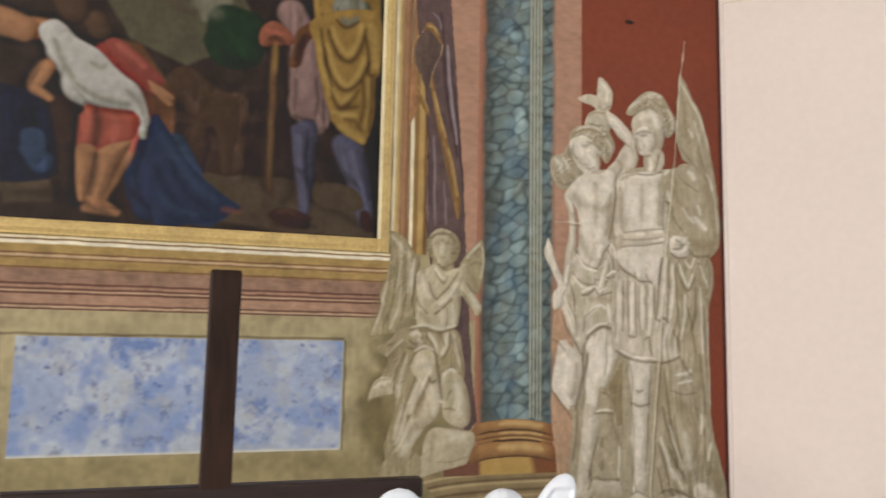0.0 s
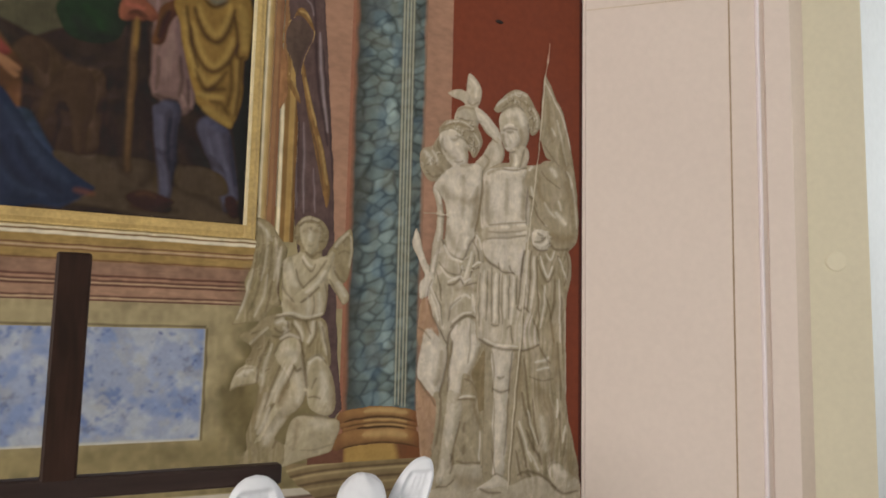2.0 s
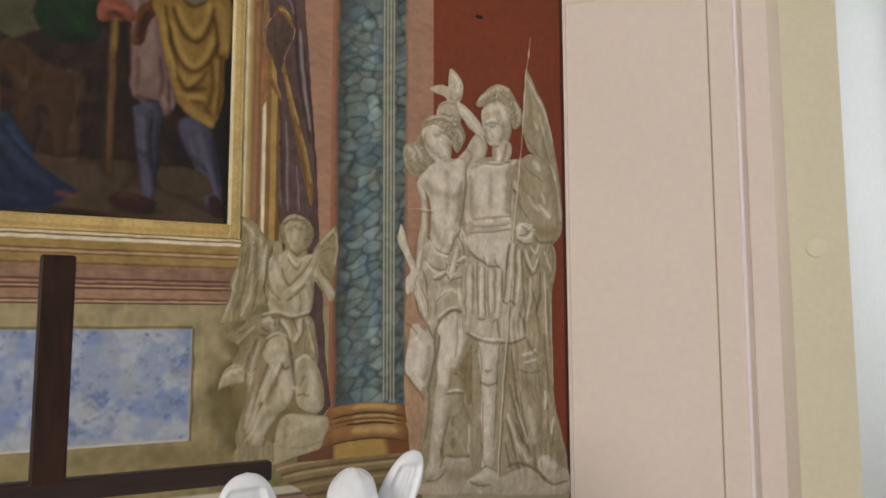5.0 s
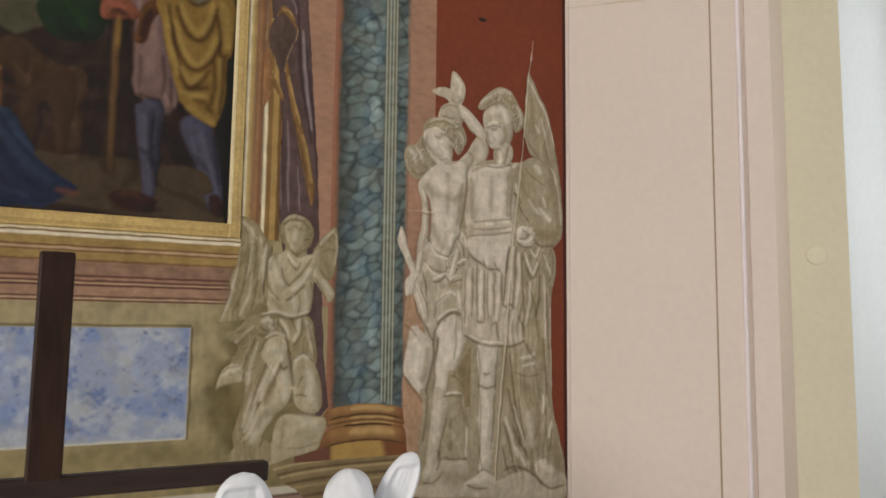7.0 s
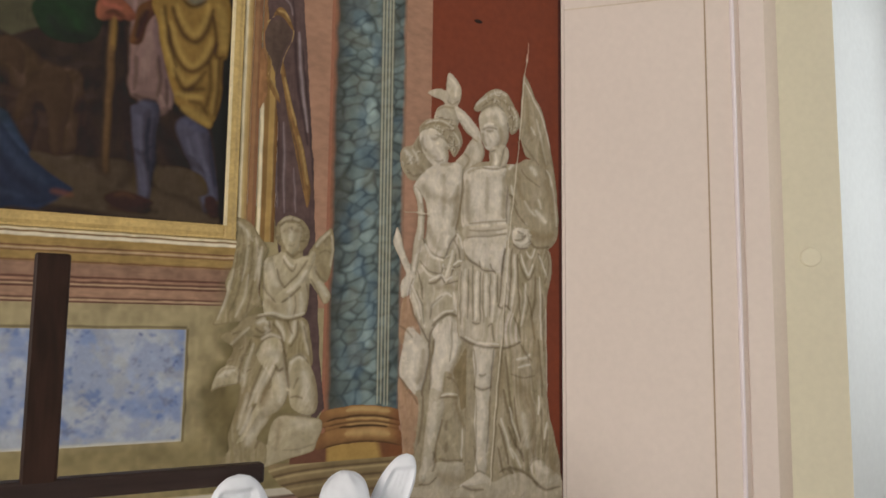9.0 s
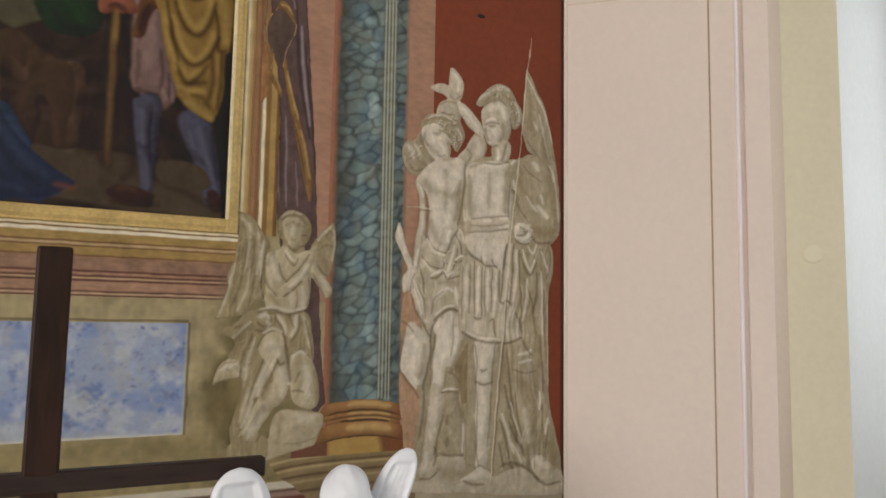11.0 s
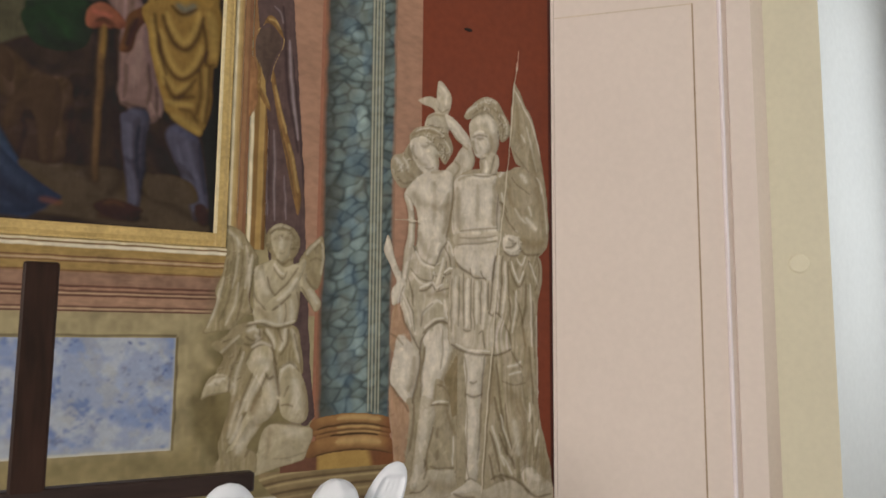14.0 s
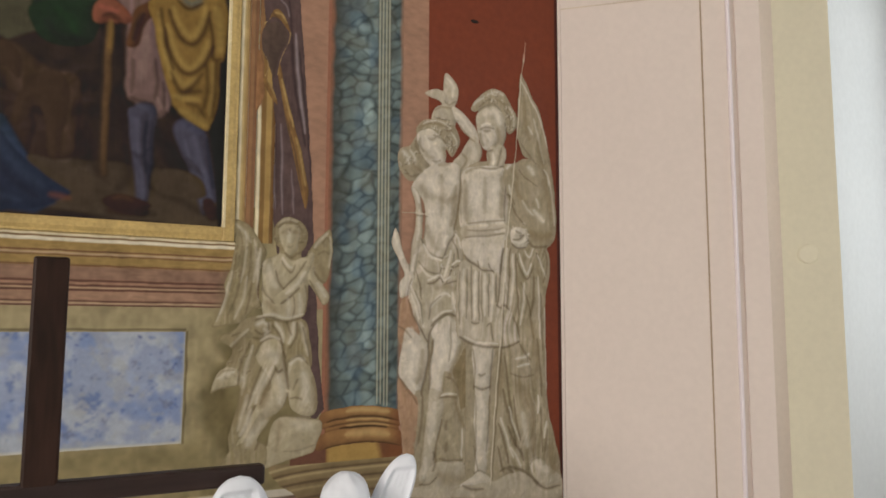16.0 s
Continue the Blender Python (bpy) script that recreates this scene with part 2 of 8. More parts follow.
        tone_f -= 0.10 * np.exp(-(near / 0.004) ** 2)
        self.lay(np.asarray(colour)[None, None, :] * tone_f[..., None], np.clip(np.where(inside, near, -near) / 0.005 + 0.5, 0, 1), True)

    def stroke(self, colour, w, cover, *p, grow=False):
        """A soft brush line that glides through its points, thin at both ends."""
        q = smooth_line(p, False, 6)
        pad = 3 * w + self.bend
        xs, zs = [a for a, _ in q], [b for _, b in q]
        lo_c, hi_c = (int((v - self.x0) / self.step) for v in (min(xs) - pad, max(xs) + pad))
        lo_r, hi_r = (int((v - self.z0) / self.step) for v in (min(zs) - pad, max(zs) + pad))
        win = (slice(max(0, lo_r), max(0, hi_r + 2)), slice(max(0, lo_c), max(0, hi_c + 2)))
        if not self.X[win].size:
            return
        X, Z = self.Xw[win], self.Zw[win]
        best = np.full(X.shape, 9.0)
        n = len(q) - 1
        for i in range(n):
            (xa, za), (xb, zb) = q[i], q[i + 1]
            dx, dz = xb - xa, zb - za
            t = np.clip(((X - xa) * dx + (Z - za) * dz) / (dx * dx + dz * dz + 1e-9), 0, 1)
            u = (i + t) / n
            ww = w if grow else w * (0.4 + 0.6 * np.sqrt(np.clip(4 * u * (1 - u), 0, 1)))
            best = np.minimum(best, np.hypot(X - xa - t * dx, Z - za - t * dz) / ww)
        c = cover * np.exp(-best ** 4 * 0.7) if grow else cover * np.exp(-best ** 2)
        self.c[win] = self.c[win] * (1 - c[..., None]) + np.asarray(colour)[None, None, :] * c[..., None]
        if grow:
            self.a[win] = np.where(c > 0.4, 1, self.a[win])

    def crumple(self, amount, across, down, *p):
        """Soft folds of cloth inside an outline: a warped relief, shaded by the painter from the upper left."""
        h, w = self.X.shape
        rows = np.arange(h)[:, None] + 26 * (smooth_noise((h, w), 40, self.seed + 31) - 0.5)
        cols = np.arange(w)[None, :] + 30 * (smooth_noise((h, w), 50, self.seed + 32) - 0.5)
        relief = np.zeros((h, w))
        for octave, weight in ((1, 1.0), (2, 0.22)):
            grid = np.random.default_rng(self.seed + 40 + octave).random((int(h * octave / down) + 24, int(w * octave / across) + 24))
            r, c = np.clip(rows * octave / down + 8, 0, grid.shape[0] - 2.01), np.clip(cols * octave / across + 8, 0, grid.shape[1] - 2.01)
            r0, c0 = r.astype(int), c.astype(int)
            fr, fc = r - r0, c - c0
            fr, fc = fr * fr * (3 - 2 * fr), fc * fc * (3 - 2 * fc)
            v = (grid[r0, c0] * (1 - fc) + grid[r0, c0 + 1] * fc) * (1 - fr) + (grid[r0 + 1, c0] * (1 - fc) + grid[r0 + 1, c0 + 1] * fc) * fr
            relief += weight * (1 - np.abs(2 * v - 1))
        lit = 0.8 * np.gradient(relief, axis=1) - 0.5 * np.gradient(relief, axis=0)
        lit = np.tanh(1.3 * lit / (lit.std() + 1e-6)) + 0.5 * (relief - relief.mean()) / relief.std()
        mask = Fresco(self.x0, self.z0, self.X[0, -1] + 0.1 * self.step, self.Z[-1, 0] + 0.1 * self.step, self.step, self.seed)
        mask.field((1, 1, 1), *p, soft=0.03)
        m = mask.c[:h, :w, 0]
        factor = (1 + amount * lit * m)[..., None]
        cool = np.stack([np.ones((h, w)), np.ones((h, w)), 1 + 0.5 * amount * np.clip(lit, -1, 1) * m], 2)
        self.c = np.clip(self.c * np.clip(factor, 0.45, 1.6) * cool, 0, 0.9)

    def curls(self, dark, light, n, cx, cz, rx, rz):
        """Short curved strokes, as for curls, plumes and crumpled cloth."""
        rng = random.Random(int(1000 * (cx + cz)))
        for _ in range(n):
            a, q = rng.uniform(0, math.tau), math.sqrt(rng.random())
            x, z = cx + rx * q * math.cos(a), cz + rz * q * math.sin(a)
            b, w = rng.uniform(0, math.tau), rng.uniform(0.0025, 0.0045)
            dx, dz = 0.010 * math.cos(b), 0.010 * math.sin(b)
            for colour, o in ((dark, 0.0), (light, 1.7 * w)):
                self.fold(colour, w, x - dx - o, z - dz + o, x - 0.45 * dz - o, z + 0.45 * dx + o, x + dx - o, z + dz + o, cover=rng.uniform(0.2, 0.42))

    def hatch(self, n, fold_amount):
        """Soft folds over the whole figure, then many short dabs of the brush, lighter or darker than the ground they lie on."""
        h, w = self.X.shape
        x1, z1 = self.X[0, -1], self.Z[-1, 0]
        self.crumple(fold_amount, 12, 34, self.x0 - 1, self.z0 - 1, x1 + 1, self.z0 - 1, x1 + 1, z1 + 1, self.x0 - 1, z1 + 1)
        rng = random.Random(self.seed)
        while n > 0:
            r, c = rng.randrange(h), rng.randrange(w)
            if self.a[r, c] < 0.5:
                continue
            n -= 1
            x, z, b, s = self.X[r, c], self.Z[r, c], rng.gauss(1.6, 0.8), rng.uniform(0.004, 0.015)
            dx, dz, o = s * math.cos(b), s * math.sin(b), rng.uniform(-0.006, 0.006)
            colour = np.clip(self.c[r, c] * (rng.uniform(1.08, 1.28) if rng.random() < 0.6 else rng.uniform(0.72, 0.9)), 0.02, 0.75)
            self.stroke(colour, rng.uniform(0.003, 0.008), rng.uniform(0.25, 0.55), x - dx, z - dz, x + o, z, x + dx, z + dz)

    def streaks(self, amount=0.15, across=4, down=16):
        """Fine hatching of the brush, longer than wide."""
        h, w = self.X.shape
        big = smooth_noise((int(h * across / down) + 2, w), across, self.seed + 21)
        rows = np.clip((np.arange(h) * across / down).astype(int), 0, big.shape[0] - 1)
        ridge = 1 - np.abs(2 * big[rows] - 1)
        self.c *= (1 + amount * (2 * ridge - 1.15))[..., None]

    def sharpen(self, r=5, k=0.7):
        """Sets lights against darks a little more, as a finishing glaze does."""
        m = (self.a > 0.5).astype(float)[..., None]
        soft, weight = self.c * m, m.copy()
        for axis in (0, 1):
            t1, t2 = np.zeros_like(soft), np.zeros_like(weight)
            n = soft.shape[axis]
            for d in range(-r, r + 1):
                idx = np.clip(np.arange(n) + d, 0, n - 1)
                t1 += np.take(soft, idx, axis=axis)
                t2 += np.take(weight, idx, axis=axis)
            soft, weight = t1, t2
        mean = soft / np.maximum(weight, 1e-6)
        self.c = np.clip(self.c + k * (self.c - mean) * m, 0.02, 0.9)

    def feather(self, colour, r=4, k=0.8):
        """Lets the edge of a shape melt into the neighbouring pigment, as rubbed fresco does."""
        w = (self.a > 0.5).astype(float)
        for axis in (0, 1):
            n = w.shape[axis]
            w = sum(np.take(w, np.clip(np.arange(n) + d, 0, n - 1), axis=axis) for d in range(-r, r + 1)) / (2 * r + 1)
        w = (k * (1 - np.clip((w - 0.45) * 2.0, 0, 1)))[..., None]
        self.c = self.c * (1 - w) + np.array(colour) * w

    def soften(self, r=1, grey=0.0):
        """Blends neighbouring strokes wet in wet, and greys the pigment."""
        for axis in (0, 1):
            total = np.zeros_like(self.c)
            for k in range(-r, r + 1):
                total += np.take(self.c, np.clip(np.arange(self.c.shape[axis]) + k, 0, self.c.shape[axis] - 1), axis=axis)
            self.c = total / (2 * r + 1)
        value = self.c.mean(2, keepdims=True)
        self.c = self.c * (1 - grey) + value * grey

    def mottle(self, amount=0.12, cell=9):
        """Uneven, rubbed paint at two scales."""
        f = 0.6 * smooth_noise(self.X.shape, cell, self.seed + 7) + 0.4 * smooth_noise(self.X.shape, cell / 3, self.seed + 8)
        self.c *= (1 + amount * (2 * f - 1))[..., None]

    def mesh(self, name, y, material, thick=0.003):
        """The painted skin as a thin mesh that lies before the wall at y."""
        keep = self.a > 0.5
        quad = keep[:-1, :-1] & keep[1:, :-1] & keep[:-1, 1:] & keep[1:, 1:]
        used = np.zeros(keep.shape, bool)
        used[:-1, :-1] |= quad
        used[1:, :-1] |= quad
        used[:-1, 1:] |= quad
        used[1:, 1:] |= quad
        index = np.full(keep.shape, -1)
        index[used] = np.arange(used.sum())
        co = np.stack([self.X[used], np.full(used.sum(), y), self.Z[used]], 1)
        r, c = np.nonzero(quad)
        faces = np.stack([index[r, c], index[r, c + 1], index[r + 1, c + 1], index[r + 1, c]], 1)
        sides = np.sort(np.concatenate([faces[:, [0, 1]], faces[:, [1, 2]], faces[:, [2, 3]], faces[:, [3, 0]]]), axis=1)
        pairs, times = np.unique(sides, axis=0, return_counts=True)
        rim = pairs[times == 1]
        corner = (co[:, 0] <= self.X[0, 0] + 1e-6) | (co[:, 0] >= self.X[0, -1] - 1e-6) | (co[:, 2] <= self.Z[0, 0] + 1e-6) | (co[:, 2] >= self.Z[-1, 0] - 1e-6)
        for _ in range(5):
            total, count = np.zeros_like(co), np.zeros(len(co))
            for i, j in ((0, 1), (1, 0)):
                np.add.at(total, rim[:, i], co[rim[:, j]])
                np.add.at(count, rim[:, i], 1)
            move = (count > 0) & ~corner
            co[move] = 0.5 * co[move] + 0.5 * total[move] / count[move][:, None]
        me = bpy.data.meshes.new(name)
        me.vertices.add(len(co))
        me.vertices.foreach_set("co", co.ravel())
        me.loops.add(faces.size)
        me.loops.foreach_set("vertex_index", faces.ravel())
        me.polygons.add(len(faces))
        me.polygons.foreach_set("loop_start", np.arange(len(faces)) * 4)
        me.update(calc_edges=True)
        layer = me.color_attributes.new("pigment", "FLOAT_COLOR", "POINT")
        rgba = np.concatenate([np.clip(self.c[used], 0, 0.9), np.ones((used.sum(), 1))], 1)
        layer.data.foreach_set("color", rgba.ravel())
        me.materials.append(material)
        return me

# ---- the room ----
C0, C1, C2, C3, C4 = (2.388, 3.3), (3.09, 2.598), (3.182, 2.598), (3.362, 2.418), (4.34, 2.62)

structure("wall_north", box(-9.5, 2.60, WALL, WALL + 0.35, 0, TOP), PLASTER, "plastered wall behind the painted decoration")


def on_pier(u, out):
    """A plan point on the pier's face at a distance from its corner, standing out by so much."""
    d = Vector((C1[0] - C0[0], C1[1] - C0[1])).normalized()
    p = Vector(C0) + d * u + Vector((d.y, -d.x)) * out
    return (p.x, p.y)


pier = structure("wall_pier", prism([C0, on_pier(0.8572, 0), on_pier(0.8785, -0.018), on_pier(0.8805, 0), C1, (3.45, 2.9), (3.45, 3.65), (2.62, 3.65), (2.62, 3.3)], 0, TOP), PIER, "pink-beige limewashed canted pier beside the mural")
structure("wall_chamfer", prism([C1, C2, (3.5, 2.94), (3.452, 2.9)], 0, TOP), PIER_SHADED, "limewashed chamfer of the pier, its shade put into the grey-pink colour")
structure("wall_northeast", prism([C2, C3, (3.9, 2.96), (3.502, 2.94)], 0, TOP), YELLOW, "pale yellow limewashed wall beside the window")
structure("window_reveal", prism([C3, C4, (4.6, 2.67), (4.6, 2.98), (3.902, 2.96)], 0, TOP), WHITE, "white limewashed splayed window reveal in daylight")
structure("wall_east", prism([(3.4, 1.15), (3.4, -8.0), (3.75, -8.0), (4.6, 1.0), (4.6, 1.15)], 0, TOP), PLASTER, "cream plastered side wall")
structure("window_sill_wall", box(4.345, 4.6, 1.15, 2.66, 0, 1.2), PLASTER, "cream plastered wall under the window")
structure("wall_lintel", box(4.345, 4.6, 1.15, 2.66, 4.1, TOP), PLASTER, "cream plastered wall over the window")
# west side out of view, its opening placed to suit the added lamp
structure("wall_west", box(-9.85, -9.5, -8.35, -6.85, 0, TOP), PLASTER, "pale plastered side wall")
structure("wall_west_north", box(-9.85, -9.5, -2.35, 3.65, 0, TOP), PLASTER, "pale plastered side wall")
structure("wall_west_sill", box(-9.85, -9.5, -6.85, -2.35, 0, 1.4), PLASTER, "pale plastered wall under the added window")
structure("wall_west_lintel", box(-9.85, -9.5, -6.85, -2.35, 5.0, TOP), PLASTER, "pale plastered wall over the added window")
structure("wall_south", box(-9.5, 3.75, -8.35, -8.0, 0, TOP), PLASTER, "cream plastered back wall")
structure("floor", box(-9.85, 4.6, -8.35, 3.65, -0.2, 0), FLOOR, "worn grey stone church floor")
structure("ceiling", box(-9.85, 4.6, -8.35, 3.65, TOP, TOP + 0.2), PLASTER, "cream plastered ceiling")


def along(p, q, u):
    return (p[0] + (q[0] - p[0]) * u, p[1] + (q[1] - p[1]) * u)


def pier_strip(name, u0, u1, out, z0, z1, material, label, parent):
    """An upright strip on the pier's face between two distances from its corner, standing out by so much."""
    d = Vector((C1[0] - C0[0], C1[1] - C0[1])).normalized()
    n = Vector((-d.y, d.x))
    n = n if n.y < 0 else -n
    p0, p1 = Vector(C0) + d * u0, Vector(C0) + d * u1
    pts = [p0 + n * out, p0 - n * 0.004, p1 - n * 0.004, p1 + n * out]
    return part(name, prism([tuple(p) for p in pts], z0, z1), material, parent, label)


pier_strip("painted_line", 0.716, 0.724, 0.0015, 0.2, 3.397, PIER_LINE, "thin ochre painted border line", pier)
pier_strip("painted_line", 0.004, 0.716, 0.0015, 3.391, 3.397, PIER_LINE_PALE, "thin faded ochre painted border line", pier)
structure("ledge", box(-1.6, 2.3, 1.85, WALL - 0.02, 0.0, 0.80), PLASTER, "plain plastered ledge that carries cross and statue")


def window(name, x, y0, y1, z0, z1, cols, rows, label):
    """A church window in a wall across x: frame bars and panes."""
    ob = tagged(new(name), label, kind="structure")
    w = 0.05
    for k_y in range(cols + 1):
        y = y0 + (y1 - y0) * k_y / cols
        part("frame_bar", box(x - 0.03, x + 0.03, max(y0, y - w / 2), min(y1, y + w / 2), z0, z1), IRON, ob)
    for k_z in range(rows + 1):
        z = z0 + (z1 - z0) * k_z / rows
        part("glazing_bar", box(x - 0.024, x + 0.024, y0 + w, y1 - w, max(z0, z - w / 2), min(z1, z + w / 2)), IRON, ob)
    for k_y in range(cols):
        ya, yb = y0 + (y1 - y0) * k_y / cols, y0 + (y1 - y0) * (k_y + 1) / cols
        pane = part("pane", box(x - 0.003, x + 0.003, ya + 0.02, yb - 0.02, z0 + 0.02, z1 - 0.02), GLASS, ob)
        pane.visible_shadow = False
    return ob


window("window_1", 4.48, 1.15, 2.66, 1.2, 4.1, 3, 6, "tall iron-framed church window beside the pier")
# the west window is unseen, added to house the lamp
window("added_window_west", -9.7, -6.85, -2.35, 1.4, 5.0, 6, 6, "unseen iron-framed window added around the west lamp")

# ---- the painted wall: flat decoration in the manner of architecture and statues ----


def mural(name, fresco, off, material, label, category="wall painting"):
    return tagged(new(name, fresco.mesh(name, WALL - off, material)), label, category)


# fields of plain and marbled paint
def panel(name, x0, x1, z0, z1, off, material, label):
    return tagged(part(name, box(x0, x1, WALL - off, WALL - 0.0005, z0, z1), material), label, "wall painting")


red = panel("painted_field", 1.618, 2.384, 0.75, 4.6, 0.002, RED, "flat brick-red painted field behind the grisaille figures")
part("painted_edge", box(2.366, 2.3842, WALL - 0.003, WALL - 0.0021, 0.96, 4.6), DARK_RED, red, "dark brown painted edge line")
# flat lens in near-black: the shade inside the hole is put into its colour
hole = bmesh.new()
bmesh.ops.create_uvsphere(hole, u_segments=12, v_segments=6, radius=0.016, matrix=Matrix.Translation((1.874, WALL - 0.004, 3.222)) @ Matrix.Diagonal((1.5, 0.25, 0.6, 1)))
part("wall_hole", hole, surface("hole_shade", (0.02, 0.012, 0.01), 0.9), red, "small dark hole in the plaster")
marble_r = panel("painted_pilaster", 1.468, 1.619, 0.95, 4.6, 0.0025, PINK, "pink marbled painted strip beside the teal column")
part("painted_pilaster_inner", box(1.6191, 1.70, WALL - 0.0025, WALL - 0.0021, 0.95, 2.62), PINK, marble_r)
marble_l = panel("painted_pilaster", 0.97, 1.15, 1.2, 4.6, 0.0025, PINK, "pink marbled painted strip beside the teal column")
part("painted_edge", box(1.115, 1.151, WALL - 0.0032, WALL - 0.0026, 1.25, 4.6), ROSE, marble_l, "rose painted edge")
dado = tagged(new("painted_dado"), "ochre painted dado with rose mouldings and blue marbled panel", "wall painting")


def dado_part(name, fresco, off, label):
    ob = new(name, fresco.mesh(name, WALL - off, FRESCO))
    ob.parent = dado
    ob["label"] = label
    return ob


part("ground_coat", box(-1.6, 1.16, WALL - 0.0015, WALL - 0.0005, 0.6, 2.2), OCHRE, dado, "ochre stone-coloured paint")

# dado: painted mouldings, blue panel surround, rubbed shade behind the kneeling figure
m_gold, m_goldl, m_goldd = tone(170, 146, 98, K), tone(216, 204, 174, K), tone(112, 80, 52, K)
m_pink, m_pinkd, m_pinkl = tone(154, 121, 100, K), tone(96, 64, 52, K), tone(176, 150, 122, K)
moulding = Fresco(-1.5, 1.782, 0.84, 2.052, 0.003, 40, 0.003).ground(m_gold, 0.12, 12)


def band(f, colour, z0, z1, x0=-2.0, x1=2.0):
    f.field(colour, x0, z0, x1, z0, x1, z1, x0, z1, soft=0.004)


m_rose, m_olive = tone(138, 108, 90, K), tone(150, 124, 76, K)
for colour, z0, z1 in ((m_goldl, 2.039, 2.048), (m_goldd, 2.033, 2.039), (tone(216, 206, 184, K), 2.019, 2.032), (m_olive, 1.990, 2.018), (m_goldd, 1.981, 1.989),
                       (m_pinkl, 1.972, 1.979), (m_goldd, 1.964, 1.971), (m_olive, 1.936, 1.964), (m_goldd, 1.928, 1.936), (m_rose, 1.77, 1.928), (m_pinkd, 1.870, 1.879),
                       (m_pink, 1.862, 1.870), (m_pinkd, 1.853, 1.861), (m_pinkl, 1.846, 1.852), (m_pinkd, 1.837, 1.846), (m_pink, 1.804, 1.837), (m_pinkd, 1.796, 1.803), (m_pinkl, 1.789, 1.796), (m_pinkd, 1.780, 1.788)):
    band(moulding, colour, z0, z1)
moulding.streaks(0.12, 16, 4)
moulding.field(tone(128, 108, 84, K), 0.655, 1.7, 0.9, 1.7, 0.9, 1.93, 0.70, 1.93, soft=0.05, cover=0.8)
moulding.c *= 0.93
moulding.mottle(0.22, 14)
dado_part("moulding", moulding, 0.0035, "gold and rose painted mouldings under the picture frame")

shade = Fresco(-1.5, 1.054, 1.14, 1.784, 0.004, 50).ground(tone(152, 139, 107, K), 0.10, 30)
st_a, st_b = tone(124, 112, 80, K), tone(96, 84, 54, K)
# darker ochre below the panel's foot, soft at its edge
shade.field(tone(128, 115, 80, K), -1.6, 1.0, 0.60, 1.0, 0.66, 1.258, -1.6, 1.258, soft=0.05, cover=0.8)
shade.field(tone(84, 72, 50, K), -1.6, 1.691, 0.566, 1.691, 0.566, 1.2575, 0.558, 1.2575, 0.558, 1.699, -1.6, 1.699, soft=0.006, cover=0.8)
shade.field(st_a, 0.72, 1.80, 0.66, 1.64, 0.62, 1.40, 0.58, 1.0, 1.00, 1.0, 1.06, 1.30, 0.96, 1.80, soft=0.12)
shade.stroke(st_b, 0.05, 0.7, 0.69, 1.50, 0.72, 1.36, 0.78, 1.18)
shade.stroke(st_b, 0.035, 0.6, 0.78, 1.66, 0.72, 1.55, 0.66, 1.46)
shade.stroke(st_b, 0.025, 0.5, 0.63, 1.46, 0.66, 1.36, 0.64, 1.26)
shade.stroke(tone(162, 148, 116, K), 0.02, 0.5, 0.64, 1.66, 0.66, 1.60, 0.70, 1.57)
shade.stroke(tone(150, 136, 102, K), 0.025, 0.45, 0.60, 1.34, 0.66, 1.24, 0.74, 1.14)
shade.streaks(0.10, 8, 12)
shade.mottle(0.22, 14)
shade.mottle(0.12, 40)
dado_part("rock", shade, 0.0028, "ochre painted ground, darker below the panel, with an olive-brown rock behind the kneeling winged figure")

blue = Fresco(-0.618, 1.260, 0.556, 1.690, 0.0035, 60, 0.003).ground(tone(146, 156, 180, K), 0.10, 40)


def blots(f, colour, cover, cell, at, hard, seed):
    """Dabbed, torn-edged spots of one pigment."""
    n = 0.55 * smooth_noise(f.X.shape, cell, seed) + 0.25 * smooth_noise(f.X.shape, cell / 2.7, seed + 1) + 0.20 * smooth_noise(f.X.shape, cell / 6, seed + 2)
    f.lay(colour, cover * np.clip((n - at) * hard, 0, 1), False)


blots(blue, tone(176, 180, 188, K), 0.75, 30, 0.47, 6, 61)
blots(blue, tone(120, 138, 180, K), 0.75, 34, 0.53, 8, 64)
blots(blue, tone(164, 164, 160, K), 0.5, 18, 0.60, 9, 67)
blots(blue, tone(92, 112, 160, K), 0.7, 13, 0.68, 14, 70)
blots(blue, tone(104, 108, 130, K), 0.6, 15, 0.71, 14, 73)
blots(blue, tone(58, 74, 128, K), 0.85, 9, 0.765, 20, 76)
blue.field(tone(204, 198, 178, K), -2, 1.25, 0.6, 1.25, 0.6, 1.268, -2, 1.268, soft=0.006, cover=0.8)
blue.field(tone(184, 178, 160, K), 0.550, 1.2, 0.57, 1.2, 0.57, 1.7, 0.550, 1.7, soft=0.008, cover=0.6)
blue.soften(1)
blue.c *= 0.93
blue.mottle(0.10, 7)
dado_part("marble_panel", blue, 0.004, "blue-veined marble panel painted on the dado")

ledge = Fresco(-1.5, 0.60, 1.20, 1.052, 0.005, 70, 0.002).ground(tone(104, 62, 54, K), 0.15, 14)
band(ledge, tone(186, 178, 162, K), 1.020, 1.06)
band(ledge, tone(92, 74, 62, K), 1.010, 1.020)
band(ledge, tone(140, 116, 104, K), 0.990, 1.010)
ledge.mottle(0.12, 8)
dado_part("ledge_line", ledge, 0.0045, "pale painted ledge line over a dark red painted base")

